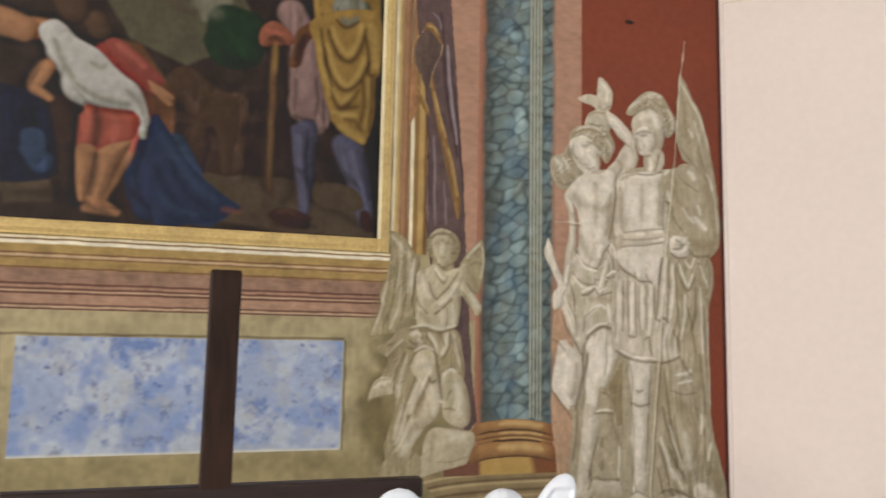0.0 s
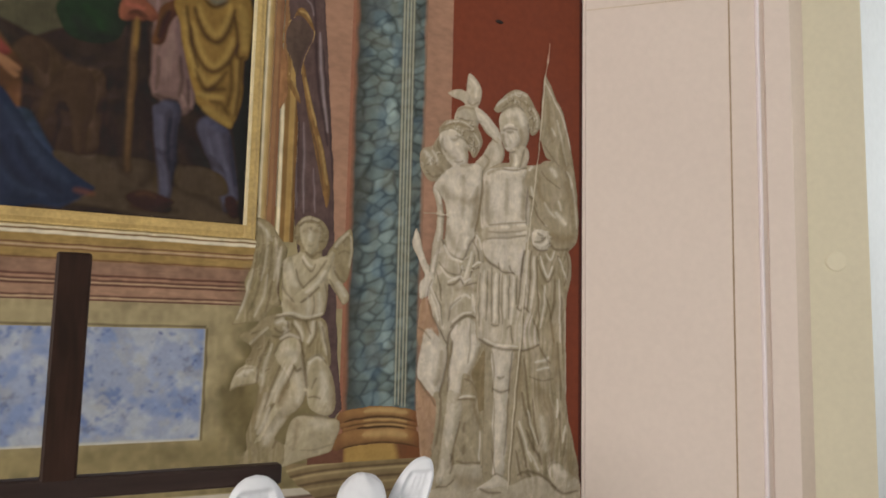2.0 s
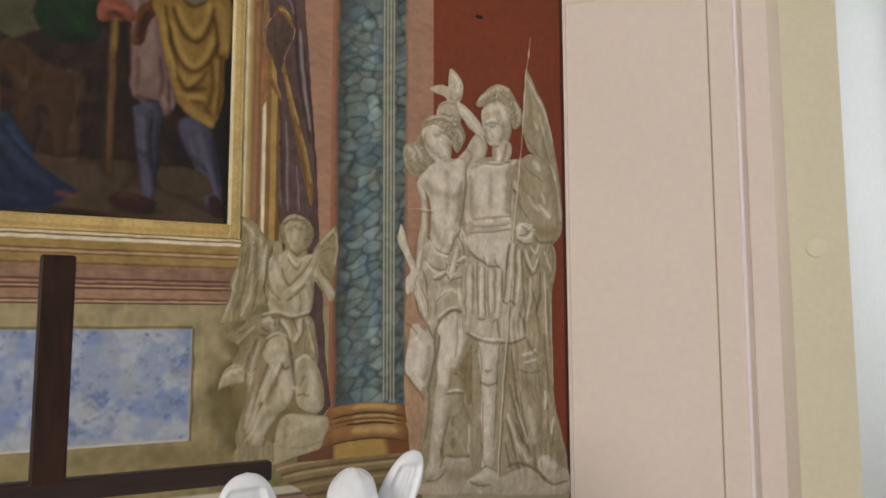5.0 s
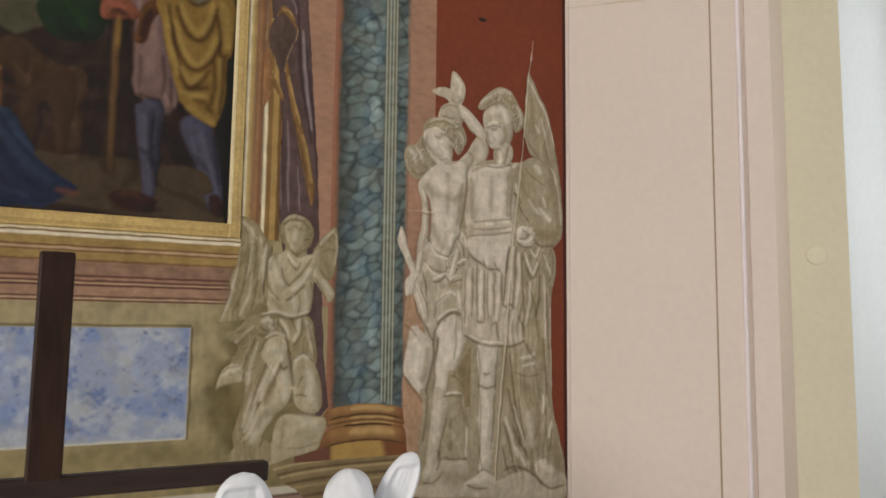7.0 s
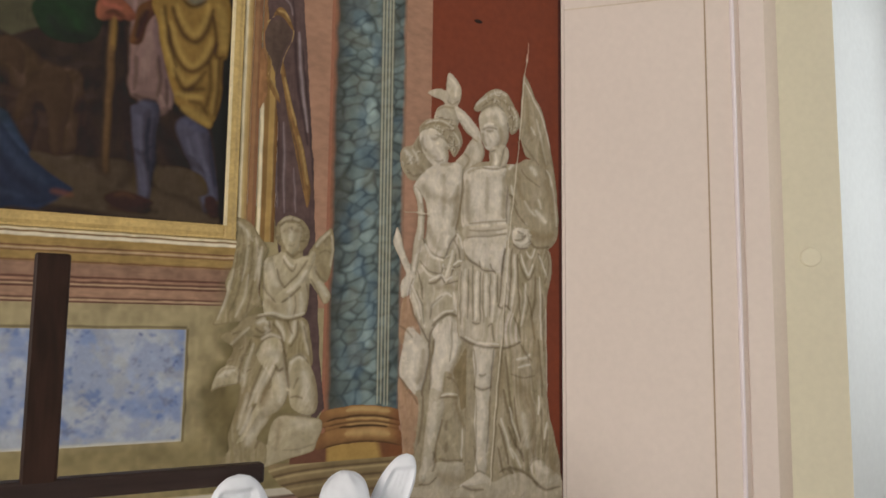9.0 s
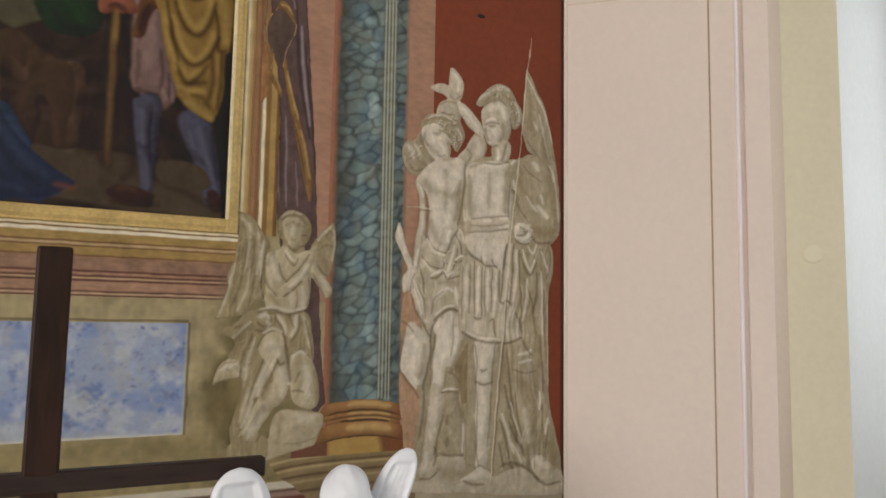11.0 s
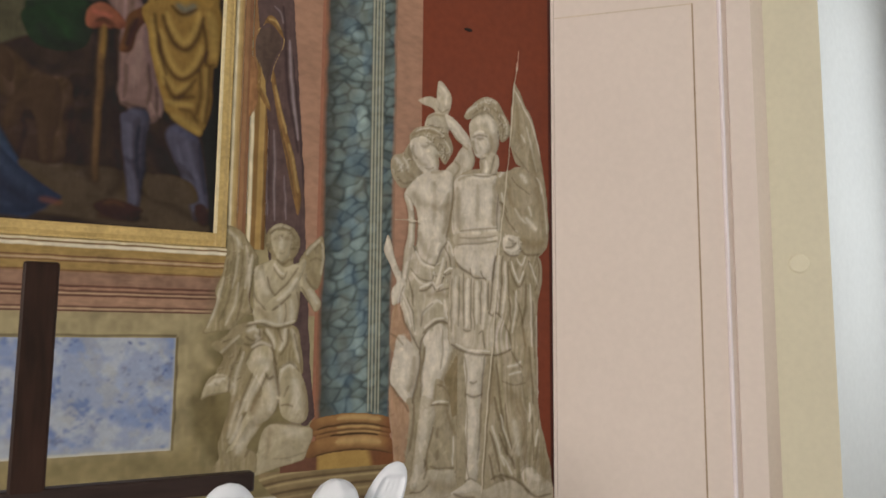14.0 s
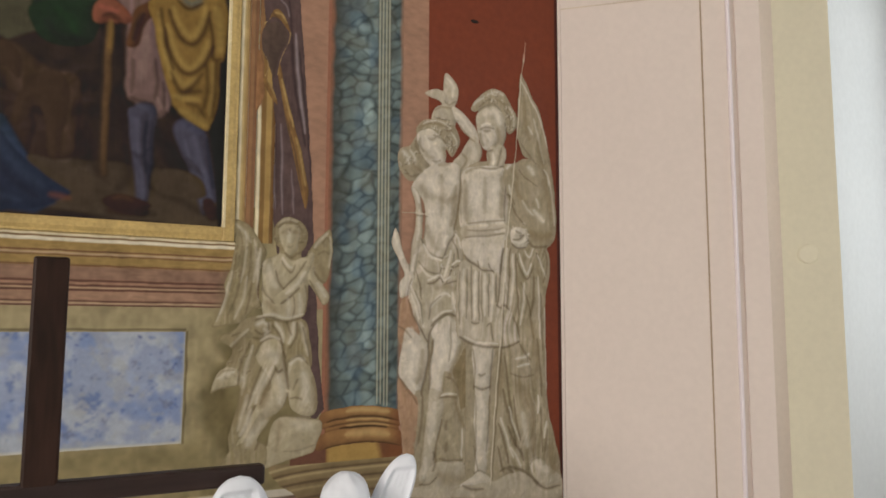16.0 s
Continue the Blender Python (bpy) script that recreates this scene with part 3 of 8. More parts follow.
# the drape and ribbon between frame and column
cloth, cloth_d, ribbon, ribbon_l, bead = tone(86, 68, 66, K), tone(54, 40, 40, K), tone(122, 92, 54, K), tone(182, 154, 100, K), tone(158, 146, 148, K)
cloth_m, umber_c = tone(84, 68, 60, K), tone(146, 106, 72, K)
drape = Fresco(0.80, 1.15, 1.16, 4.60, 0.0035, 80)
drape.field(cloth, 0.80, 4.6, 0.96, 4.6, 0.975, 3.25, 1.01, 2.85, 1.05, 2.40, 1.062, 2.16, 1.10, 1.60, 1.13, 1.36, 1.08, 1.3, 0.95, 1.7, 0.885, 2.16, 0.885, 2.55, 0.86, 2.80, 0.82, 3.10)
drape.shape(cloth_m, 0.03, 0.2, 0.818, 2.948, 0.836, 2.997, 0.88, 3.016, 0.92, 2.989, 0.929, 2.94, 0.903, 2.88, 0.883, 2.816, 0.872, 2.759, 0.846, 2.824, 0.82, 2.879)
drape.stroke(cloth_m, 0.0093, .5, 0.855, 2.956, 0.864, 2.882, 0.868, 2.808)
drape.stroke(cloth_d, 0.0074, .8, 0.934, 3.125, 0.948, 2.974, 0.96, 2.799, 0.99, 2.628, 1.021, 2.482)
drape.stroke(bead, 0.0074, .6, 0.966, 2.978, 0.977, 2.827, 0.996, 2.679, 1.017, 2.541)
drape.stroke(cloth_d, 0.005, .8, 0.983, 2.905, 1.008, 2.706, 1.033, 2.508, 1.047, 2.336)
drape.stroke(bead, 0.0043, .5, 0.895, 3.116, 0.923, 3.092, 0.934, 3.048)
drape.stroke(bead, 0.005, .45, 0.909, 2.567, 0.918, 2.445, 0.921, 2.299, 0.927, 2.179)
drape.stroke(bead, 0.0043, .4, 0.879, 2.514, 0.888, 2.369, 0.893, 2.2)
drape.stroke(cloth_d, 0.0155, .5, 0.872, 2.611, 0.89, 2.466, 0.9, 2.273)
drape.stroke(bead, 0.0043, .35, 0.961, 2.376, 0.969, 2.279, 0.976, 2.187)
drape.streaks(0.1, 4, 30)
drape.mottle(0.22, 9)
hanging = tagged(new("painted_drape"), "dark violet-brown painted drape with a gold ribbon", "wall painting")
cloth_ob = new("cloth", drape.mesh("cloth", WALL - 0.0042, FRESCO))
cloth_ob.parent = hanging
band_f = Fresco(0.80, 1.5, 1.16, 3.3, 0.003, 85)
band_f.shape(ribbon, 0.02, 0.2, 0.846, 3.014, 0.866, 3.067, 0.896, 3.073, 0.927, 3.031, 0.946, 2.974, 0.925, 2.99, 0.895, 3.022, 0.867, 3.031)
band_f.stroke(ribbon_l, 0.0034, 1, 0.85, 3.02, 0.82, 2.984, 0.806, 2.946, 0.807, 2.906, 0.823, 2.87, 0.841, 2.843, 0.849, 2.81, 0.838, 2.773, 0.831, 2.747, grow=True)
band_f.stroke(ribbon_l, 0.0034, 1, 0.943, 2.978, 0.937, 2.936, 0.918, 2.897, 0.902, 2.854, 0.893, 2.813, 0.889, 2.777, grow=True)
band_f.shape(ribbon, 0.02, 0.2, 0.833, 2.767, 0.858, 2.737, 0.881, 2.701, 0.895, 2.644, 0.87, 2.665, 0.845, 2.705, 0.829, 2.737)
band_f.shape(ribbon, 0.03, 0.25, 0.897, 2.838, 0.916, 2.772, 0.938, 2.69, 0.966, 2.589, 0.998, 2.484, 1.023, 2.383, 1.041, 2.276, 1.028, 2.206, 1.006, 2.258, 0.981, 2.374, 0.948, 2.508, 0.92, 2.628, 0.903, 2.714, 0.891, 2.777)
band_f.shape(umber_c, 0.03, 0.1, 0.79, 2.918, 0.811, 2.872, 0.832, 2.822, 0.829, 2.752, 0.84, 2.692, 0.823, 2.64, 0.794, 2.624)
band_f.stroke(ribbon_l, 0.0062, .6, 0.874, 3.056, 0.904, 3.052, 0.925, 3.02)
band_f.stroke(ribbon_l, 0.0062, .55, 0.909, 2.765, 0.934, 2.669, 0.966, 2.562)
band_f.stroke(ribbon_l, 0.0074, .5, 0.977, 2.516, 1.005, 2.416, 1.023, 2.309)
band_f.stroke(cloth_d, 0.005, .5, 0.914, 2.666, 0.941, 2.566, 0.98, 2.428, 1.008, 2.283)
band_f.stroke(ribbon_l, 0.005, .5, 0.843, 2.754, 0.869, 2.714, 0.884, 2.672)
band_f.stroke(cloth_d, 0.005, .45, 0.854, 3.056, 0.879, 3.036, 0.905, 3.011)
band_f.streaks(0.15, 4, 16)
band_f.feather(cloth, 2, 0.4)
band_f.mottle(0.25, 14)
ribbon_ob = new("ribbon", band_f.mesh("ribbon", WALL - 0.0048, FRESCO))
ribbon_ob.parent = hanging
ribbon_ob["label"] = "twisted gold painted ribbon"

# the teal column with its gilt base
col = Fresco(1.128, 1.322, 1.486, 4.60, 0.0035, 90, 0.022)
rng = random.Random(5)
cells = []
for row in range(78):
    for k_cell in range(7):
        if rng.random() > 0.12:
            cells.append((1.09 + (k_cell + 0.5 * (row % 2)) * 0.070 + rng.uniform(-0.028, 0.028), 1.33 + row * 0.043 + rng.uniform(-0.019, 0.019), rng.uniform(0.72, 1.25), rng.uniform(-1.0, 1.0)))
d1, d2 = np.full(col.X.shape, 9.0), np.full(col.X.shape, 9.0)
who = np.zeros(col.X.shape, int)
for i, (cx, cz, v, tilt) in enumerate(cells):
    win = (slice(max(0, int((cz - 0.16 - col.z0) / col.step)), max(0, int((cz + 0.16 - col.z0) / col.step))), slice(None))
    ax, az = col.Xw[win] - cx, col.Zw[win] - cz
    d = np.hypot((ax + 0.35 * tilt * az) * 0.62, az - 0.35 * ax)
    closer = d < d1[win]
    d2[win] = np.where(closer, d1[win], np.minimum(d2[win], d))
    d1[win] = np.where(closer, d, d1[win])
    who[win] = np.where(closer, i, who[win])
value = np.array([c[2] for c in cells])[who]
teal, teal_d, teal_l = np.array(tone(118, 134, 133, K)), np.array(tone(44, 51, 50, K)), np.array(tone(150, 164, 158, K))
across = (col.X - 1.146) / 0.326
patchy = smooth_noise(col.X.shape, 22, 93)
joint = np.clip((d2 - d1) / (0.006 + 0.014 * smooth_noise(col.X.shape, 18, 92)), 0, 1)
joint = 1 - (1 - joint) * (0.55 + 0.45 * smooth_noise(col.X.shape, 12, 94))
body = teal_d * (1 - joint[..., None]) + teal * value[..., None] * joint[..., None]
gleam = np.clip(1 - d1 / 0.024, 0, 1) * np.clip(value - 0.75, 0, 1) * (0.2 + patchy)
body = body * (1 - gleam[..., None]) + teal_l * gleam[..., None]
col.c[:], col.a[:] = body, 1
col.lay(np.array(tone(62, 92, 118, K)), 0.34 * np.clip((smooth_noise(col.X.shape, 20, 97) - 0.54) * 4, 0, 1), False)
col.lay(np.array(tone(104, 100, 84, K)), 0.35 * np.clip((smooth_noise(col.X.shape, 17, 99) - 0.55) * 4, 0, 1), False)
col.c *= (0.70 + 0.40 * smooth_noise(col.X.shape, 9, 96))[..., None]
col.c *= (0.86 + 0.28 * smooth_noise(col.X.shape, 30, 196))[..., None]
round_tone = 0.60 + 0.58 * np.exp(-((across - 0.48) / 0.30) ** 2) + 0.10 * np.clip((across - 0.7) / 0.2, 0, 1)
col.c *= round_tone[..., None]
col.lay(np.array(tone(66, 66, 60, K)), 0.75 * np.clip(1 - across / 0.16, 0, 1), False)
col.soften(1, 0.05)
col.Xw = col.X
for x_line in (1.364, 1.380, 1.397, 1.412):
    col.stroke(tone(176, 172, 150, K), 0.0052, 0.85, x_line + 0.006, 1.368, x_line + 0.002, 2.4, x_line, 3.0, x_line - 0.004, 4.62)
for x_line, cover in ((1.356, 0.5), (1.372, 0.75), (1.3885, 0.6), (1.405, 0.8), (1.420, 0.5)):
    col.stroke(tone(76, 80, 72, K), 0.0036, cover, x_line + 0.006, 1.368, x_line + 0.002, 2.4, x_line, 3.0, x_line - 0.004, 4.62)
col.lay(np.array(tone(140, 98, 76, K)), np.clip((1.152 - col.X + 0.012 * (patchy - 0.5)) / 0.020, 0, 1), False)
col.lay(np.array(tone(146, 112, 92, K)), np.clip((col.X - 1.463 + 0.012 * (patchy - 0.5)) / 0.018, 0, 1), False)
col.mottle(0.14, 7)
column = tagged(new("painted_column"), "teal scale-patterned painted column with gilt base and white fillets", "wall painting")
shaft = new("shaft", col.mesh("shaft", WALL - 0.005, FRESCO))
shaft.parent = column

base = Fresco(1.07, 1.13, 1.56, 1.392, 0.003, 95)
bx = base.X - 1.304
base.bend = 0.04
base.Xw, base.Zw = base.X, base.Z + 0.78 * bx * bx + 0.02 * bx + 0.004 * (smooth_noise(base.X.shape, 12, 195) - 0.5)
b_gold, b_goldl, b_brown, b_dark = tone(142, 105, 66, K), tone(190, 158, 106, K), tone(112, 74, 49, K), tone(44, 27, 19, K)
base.field(b_brown, 1.13, 1.21, 1.49, 1.21, 1.47, 1.35, 1.14, 1.35)
for z_ring, r_ring, half_ring in ((1.346, 0.025, 0.176), (1.311, 0.013, 0.176), (1.290, 0.009, 0.165), (1.247, 0.035, 0.184)):
    base.limb(b_gold, 1.304 - half_ring, z_ring, 1.304 + half_ring, z_ring, r_ring, r_ring, k=0.45, lx=-0.1, lz=0.6, soft=0.005)
    base.stroke(b_goldl, r_ring * 0.55, 0.75, 1.23, z_ring + 0.2 * r_ring, 1.34, z_ring + 0.25 * r_ring, 1.43, z_ring + 0.2 * r_ring)
for z_line, half_line, cover in ((1.323, 0.17, 0.8), (1.299, 0.16, 0.5), (1.2815, 0.11, 0.95), (1.213, 0.19, 0.6), (1.374, 0.14, 0.6)):
    base.stroke(b_dark, 0.0056, cover, 1.31 - half_line, z_line, 1.31, z_line, 1.31 + half_line, z_line)
base.stroke(b_brown, 0.03, 0.5, 1.12, 1.36, 1.11, 1.30, 1.12, 1.22)
base.stroke(tone(112, 66, 42, K), 0.04, 0.7, 1.47, 1.36, 1.49, 1.30, 1.49, 1.22)
base.feather(tone(116, 80, 56, K), 2, 0.6)
base.mottle(0.16, 12)
ring = new("moulded_base", base.mesh("moulded_base", WALL - 0.0055, FRESCO))
ring.parent = column
ring["label"] = "gold and brown painted base rings"

plinth = Fresco(0.985, 1.140, 1.57, 1.213, 0.003, 97, 0.002).ground(b_brown, 0.1, 12)
plinth.field(tone(168, 136, 78, K), 1.142, 1.13, 1.40, 1.13, 1.37, 1.22, 1.142, 1.22, soft=0.03)
plinth.field(tone(118, 74, 46, K), 1.40, 1.13, 1.58, 1.13, 1.58, 1.22, 1.42, 1.22, soft=0.05)
plinth.field(tone(108, 72, 56, K), 0.97, 1.12, 1.14, 1.12, 1.14, 1.23, 0.97, 1.23, soft=0.008)
plinth.mottle(0.12, 8)
foot = new("plinth", plinth.mesh("plinth", WALL - 0.0052, FRESCO))
foot.parent = column
foot["label"] = "gold and red-brown painted plinth block"

step = Fresco(0.87, 0.86, 1.66, 1.150, 0.004, 98).ground(tone(128, 110, 80, K), 0.12, 10)
for z_line, colour in ((1.140, tone(172, 156, 118, K)), (1.112, tone(84, 66, 44, K)), (1.100, tone(168, 150, 112, K)), (1.068, tone(78, 60, 42, K)), (1.045, tone(158, 140, 104, K)), (1.005, tone(84, 62, 48, K)), (0.96, tone(120, 96, 76, K))):
    step.lay(colour, 0.8 * np.exp(-((step.Z - z_line - 0.030 * (1 - np.exp(-np.clip(step.X - 0.90, 0, 1) / 0.12)) + 0.022) / 0.006) ** 2), False)
step.mottle(0.16, 12)
step.a[step.X < np.interp(-step.Z, (-1.114, -1.061, -1.029, -0.973), (0.898, 0.944, 0.995, 1.054))] = 0
tread = new("steps", step.mesh("steps", WALL - 0.0048, FRESCO))
tread.parent = column
tread["label"] = "grey-ochre painted steps"

# the grisaille figures, plain painted shapes
g_lit, g_pale, g_mid, g_dim = tone(222, 213, 198, K), tone(194, 183, 166, K), tone(178, 166, 146, K), tone(156, 143, 119, K)
g_deep, g_dark, g_brick, g_rose, g_staff = tone(130, 114, 85, K), tone(88, 72, 48, K), tone(164, 132, 106, K), tone(206, 156, 136, K), tone(196, 184, 162, K)
h_pale, h_mid = tone(168, 156, 130, K), tone(144, 131, 102, K)
youth = Fresco(1.42, 0.80, 1.99, 3.02, 0.003, 101, 0.006)
youth.shape(g_dim, 0.02, 0.1, 1.579, 2.442, 1.783, 2.491, 1.846, 2.47, 1.84, 1.976, 1.846, 1.601, 1.852, 1.312, 1.907, 0.977, 1.465, 1, 1.524, 1.155, 1.578, 1.401, 1.491, 1.656, 1.529, 1.86, 1.562, 2.043, 1.59, 2.123, 1.601, 2.23)
youth.shape(g_dim, 0.02, 0.25, 1.47, 2.531, 1.52, 2.551, 1.557, 2.607, 1.599, 2.547, 1.624, 2.474, 1.588, 2.416, 1.524, 2.378, 1.469, 2.425, 1.454, 2.482)
youth.shape(g_mid, 0.015, 0.2, 1.704, 2.927, 1.744, 2.914, 1.779, 2.869, 1.782, 2.821, 1.764, 2.773, 1.729, 2.735, 1.698, 2.78, 1.695, 2.869)
youth.shape(g_mid, 0.015, 0.2, 1.594, 2.814, 1.646, 2.842, 1.698, 2.836, 1.72, 2.789, 1.708, 2.754, 1.671, 2.784, 1.622, 2.796)
youth.shape(g_mid, 0.02, 0.3, 1.652, 2.751, 1.745, 2.779, 1.767, 2.698, 1.739, 2.652, 1.641, 2.672)
youth.shape(g_pale, 0.02, 0.25, 1.742, 2.764, 1.783, 2.759, 1.84, 2.722, 1.882, 2.666, 1.898, 2.611, 1.859, 2.62, 1.808, 2.645, 1.764, 2.7)
youth.shape(g_mid, 0.02, 0.3, 1.865, 2.635, 1.904, 2.603, 1.914, 2.548, 1.872, 2.481, 1.783, 2.453, 1.739, 2.481, 1.795, 2.548, 1.827, 2.608)
youth.shape(g_dim, 0.02, 0.25, 1.554, 2.644, 1.607, 2.687, 1.699, 2.697, 1.761, 2.669, 1.792, 2.604, 1.773, 2.551, 1.745, 2.515, 1.708, 2.56, 1.665, 2.615, 1.593, 2.628, 1.557, 2.596)
youth.shape(g_pale, 0.02, 0.35, 1.557, 2.612, 1.623, 2.64, 1.69, 2.602, 1.718, 2.512, 1.672, 2.46, 1.612, 2.478, 1.57, 2.543)
youth.shape(g_pale, 0.03, 0.2, 1.527, 2.346, 1.565, 2.408, 1.639, 2.47, 1.746, 2.493, 1.792, 2.465, 1.786, 2.381, 1.771, 2.27, 1.756, 2.188, 1.747, 2.106, 1.716, 2.037, 1.656, 2.037, 1.617, 2.067, 1.596, 2.124, 1.605, 2.204, 1.592, 2.283, 1.568, 2.318)
youth.shape(g_mid, 0.012, 0.3, 1.527, 2.346, 1.568, 2.334, 1.593, 2.216, 1.585, 2.123, 1.568, 2.03, 1.551, 1.964, 1.522, 1.948, 1.527, 2.067, 1.552, 2.174, 1.551, 2.274)
youth.shape(g_pale, 0.012, 0.25, 1.435, 2.119, 1.449, 2.161, 1.472, 2.116, 1.49, 2.052, 1.522, 1.989, 1.545, 1.948, 1.551, 1.902, 1.517, 1.855, 1.475, 1.841, 1.474, 1.91, 1.496, 1.947, 1.465, 2.012, 1.433, 2.078)
youth.shape(g_mid, 0.02, 0.25, 1.579, 2.123, 1.62, 2.062, 1.701, 2.034, 1.746, 2.119, 1.771, 2.167, 1.796, 2.082, 1.805, 2.001, 1.79, 1.866, 1.799, 1.755, 1.747, 1.77, 1.687, 1.743, 1.646, 1.701, 1.62, 1.624, 1.57, 1.676, 1.535, 1.752, 1.515, 1.834, 1.548, 1.938, 1.565, 2.03)
youth.shape(g_brick, 0.02, 0.05, 1.478, 1.821, 1.517, 1.844, 1.547, 1.758, 1.576, 1.676, 1.502, 1.63, 1.468, 1.656)
youth.shape(g_pale, 0.03, 0.25, 1.513, 1.706, 1.57, 1.676, 1.617, 1.624, 1.623, 1.552, 1.609, 1.491, 1.59, 1.421, 1.576, 1.366, 1.533, 1.423, 1.473, 1.488, 1.472, 1.555, 1.491, 1.635)
youth.shape(g_dim, 0.012, 0.2, 1.553, 1.402, 1.595, 1.411, 1.591, 1.3, 1.569, 1.177, 1.546, 1.139, 1.529, 1.229)
youth.shape(g_brick, 0.02, 0.05, 1.47, 1.485, 1.533, 1.418, 1.573, 1.361, 1.552, 1.153, 1.525, 1.003, 1.496, 1.158, 1.472, 1.356)
youth.shape(g_pale, 0.03, 0.25, 1.643, 1.701, 1.717, 1.759, 1.772, 1.728, 1.796, 1.654, 1.784, 1.596, 1.751, 1.508, 1.718, 1.442, 1.707, 1.365, 1.636, 1.394, 1.632, 1.526, 1.649, 1.624)
youth.shape(g_mid, 0.02, 0.25, 1.636, 1.429, 1.707, 1.391, 1.692, 1.29, 1.663, 1.165, 1.644, 1.047, 1.613, 1.015, 1.578, 1.038, 1.594, 1.15, 1.616, 1.299)
youth.shape(g_dim, 0.02, 0.2, 1.706, 1.499, 1.748, 1.488, 1.787, 1.419, 1.775, 1.336, 1.809, 1.231, 1.809, 1.093, 1.667, 1.1, 1.666, 1.195, 1.707, 1.294, 1.698, 1.396)
youth.shape(g_deep, 0.012, 0.1, 1.778, 1.549, 1.815, 1.612, 1.836, 1.522, 1.839, 1.318, 1.797, 1.32, 1.781, 1.419, 1.751, 1.498)
youth.shape(g_dim, 0.02, 0.15, 1.797, 1.315, 1.846, 1.312, 1.858, 1.156, 1.895, 1.089, 1.876, 1, 1.809, 1.083)
youth.shape(g_mid, 0.02, 0.2, 1.437, 1.002, 1.59, 1.002, 1.646, 1.091, 1.785, 1.095, 1.839, 1.05, 1.852, 1.002, 1.901, 0.957, 1.888, 0.917, 1.438, 0.964)
youth.hatch(1100, 0.05)
youth.crumple(0.10, 13, 40, 1.53, 2.03, 1.584, 2.112, 1.674, 2.043, 1.78, 2.166, 1.818, 2.046, 1.821, 1.698, 1.752, 1.802, 1.664, 1.696, 1.562, 1.691, 1.488, 1.835)
youth.stroke(g_lit, 0.0093, 0.61, 1.713, 2.906, 1.745, 2.877, 1.748, 2.816)
youth.stroke(g_dark, 0.005, 0.44, 1.701, 2.792, 1.729, 2.774, 1.764, 2.796)
youth.stroke(g_deep, 0.0072, 0.58, 1.652, 2.735, 1.689, 2.757, 1.739, 2.758)
youth.stroke(g_dark, 0.0047, 0.49, 1.646, 2.703, 1.689, 2.698, 1.733, 2.696)
youth.stroke(g_lit, 0.0099, 0.55, 1.764, 2.74, 1.808, 2.709, 1.853, 2.656)
youth.stroke(g_deep, 0.0057, 0.69, 1.783, 2.681, 1.827, 2.636, 1.872, 2.608)
youth.stroke(g_lit, 0.0155, 0.38, 1.846, 2.588, 1.872, 2.563, 1.865, 2.523)
youth.stroke(g_deep, 0.0072, 0.63, 1.802, 2.543, 1.827, 2.513, 1.796, 2.465)
youth.stroke(g_dark, 0.005, 0.49, 1.898, 2.611, 1.91, 2.556, 1.888, 2.497)
youth.stroke(g_deep, 0.0102, 0.58, 1.569, 2.641, 1.622, 2.67, 1.689, 2.668, 1.745, 2.637)
youth.stroke(g_lit, 0.0052, 0.44, 1.587, 2.659, 1.634, 2.682, 1.689, 2.682, 1.739, 2.658)
youth.stroke(g_dark, 0.0057, 0.49, 1.641, 2.612, 1.696, 2.597, 1.727, 2.562)
youth.stroke(g_dark, 0.0047, 0.44, 1.714, 2.621, 1.745, 2.592, 1.752, 2.549)
youth.stroke(g_lit, 0.0049, 0.44, 1.736, 2.641, 1.77, 2.606, 1.77, 2.567)
youth.stroke(g_dark, 0.0102, 0.53, 1.572, 2.592, 1.569, 2.559, 1.593, 2.53)
youth.stroke(g_dark, 0.0086, 0.49, 1.614, 2.592, 1.638, 2.59, 1.656, 2.603)
youth.stroke(g_deep, 0.0136, 0.46, 1.593, 2.535, 1.611, 2.51, 1.642, 2.503)
youth.stroke(g_lit, 0.0093, 0.66, 1.599, 2.607, 1.614, 2.576, 1.623, 2.555)
youth.stroke(g_lit, 0.0093, 0.55, 1.647, 2.553, 1.672, 2.528, 1.681, 2.502)
youth.stroke(g_dark, 0.0057, 0.44, 1.636, 2.491, 1.66, 2.489, 1.684, 2.5)
youth.stroke(g_deep, 0.0136, 0.58, 1.672, 2.474, 1.715, 2.484, 1.746, 2.509)
youth.stroke(g_deep, 0.0171, 0.58, 1.702, 2.559, 1.715, 2.525, 1.733, 2.5)
youth.stroke(g_lit, 0.0124, 0.50, 1.482, 2.517, 1.505, 2.498, 1.517, 2.462)
youth.stroke(g_lit, 0.0093, 0.44, 1.52, 2.527, 1.543, 2.502, 1.55, 2.46)
youth.stroke(g_dark, 0.0057, 0.44, 1.554, 2.59, 1.552, 2.552, 1.576, 2.517)
youth.stroke(g_dark, 0.0057, 0.39, 1.494, 2.433, 1.53, 2.405, 1.571, 2.42)
youth.stroke(g_deep, 0.0102, 0.46, 1.529, 2.49, 1.553, 2.45, 1.588, 2.438)
youth.stroke(g_lit, 0.0372, 0.44, 1.63, 2.399, 1.648, 2.357, 1.661, 2.315)
youth.stroke(g_lit, 0.031, 0.38, 1.733, 2.431, 1.746, 2.383, 1.746, 2.336)
youth.stroke(g_deep, 0.0273, 0.46, 1.583, 2.362, 1.607, 2.327, 1.661, 2.315)
youth.stroke(g_deep, 0.0239, 0.46, 1.679, 2.311, 1.715, 2.304, 1.765, 2.33)
youth.stroke(g_deep, 0.0136, 0.40, 1.69, 2.427, 1.691, 2.331, 1.685, 2.223)
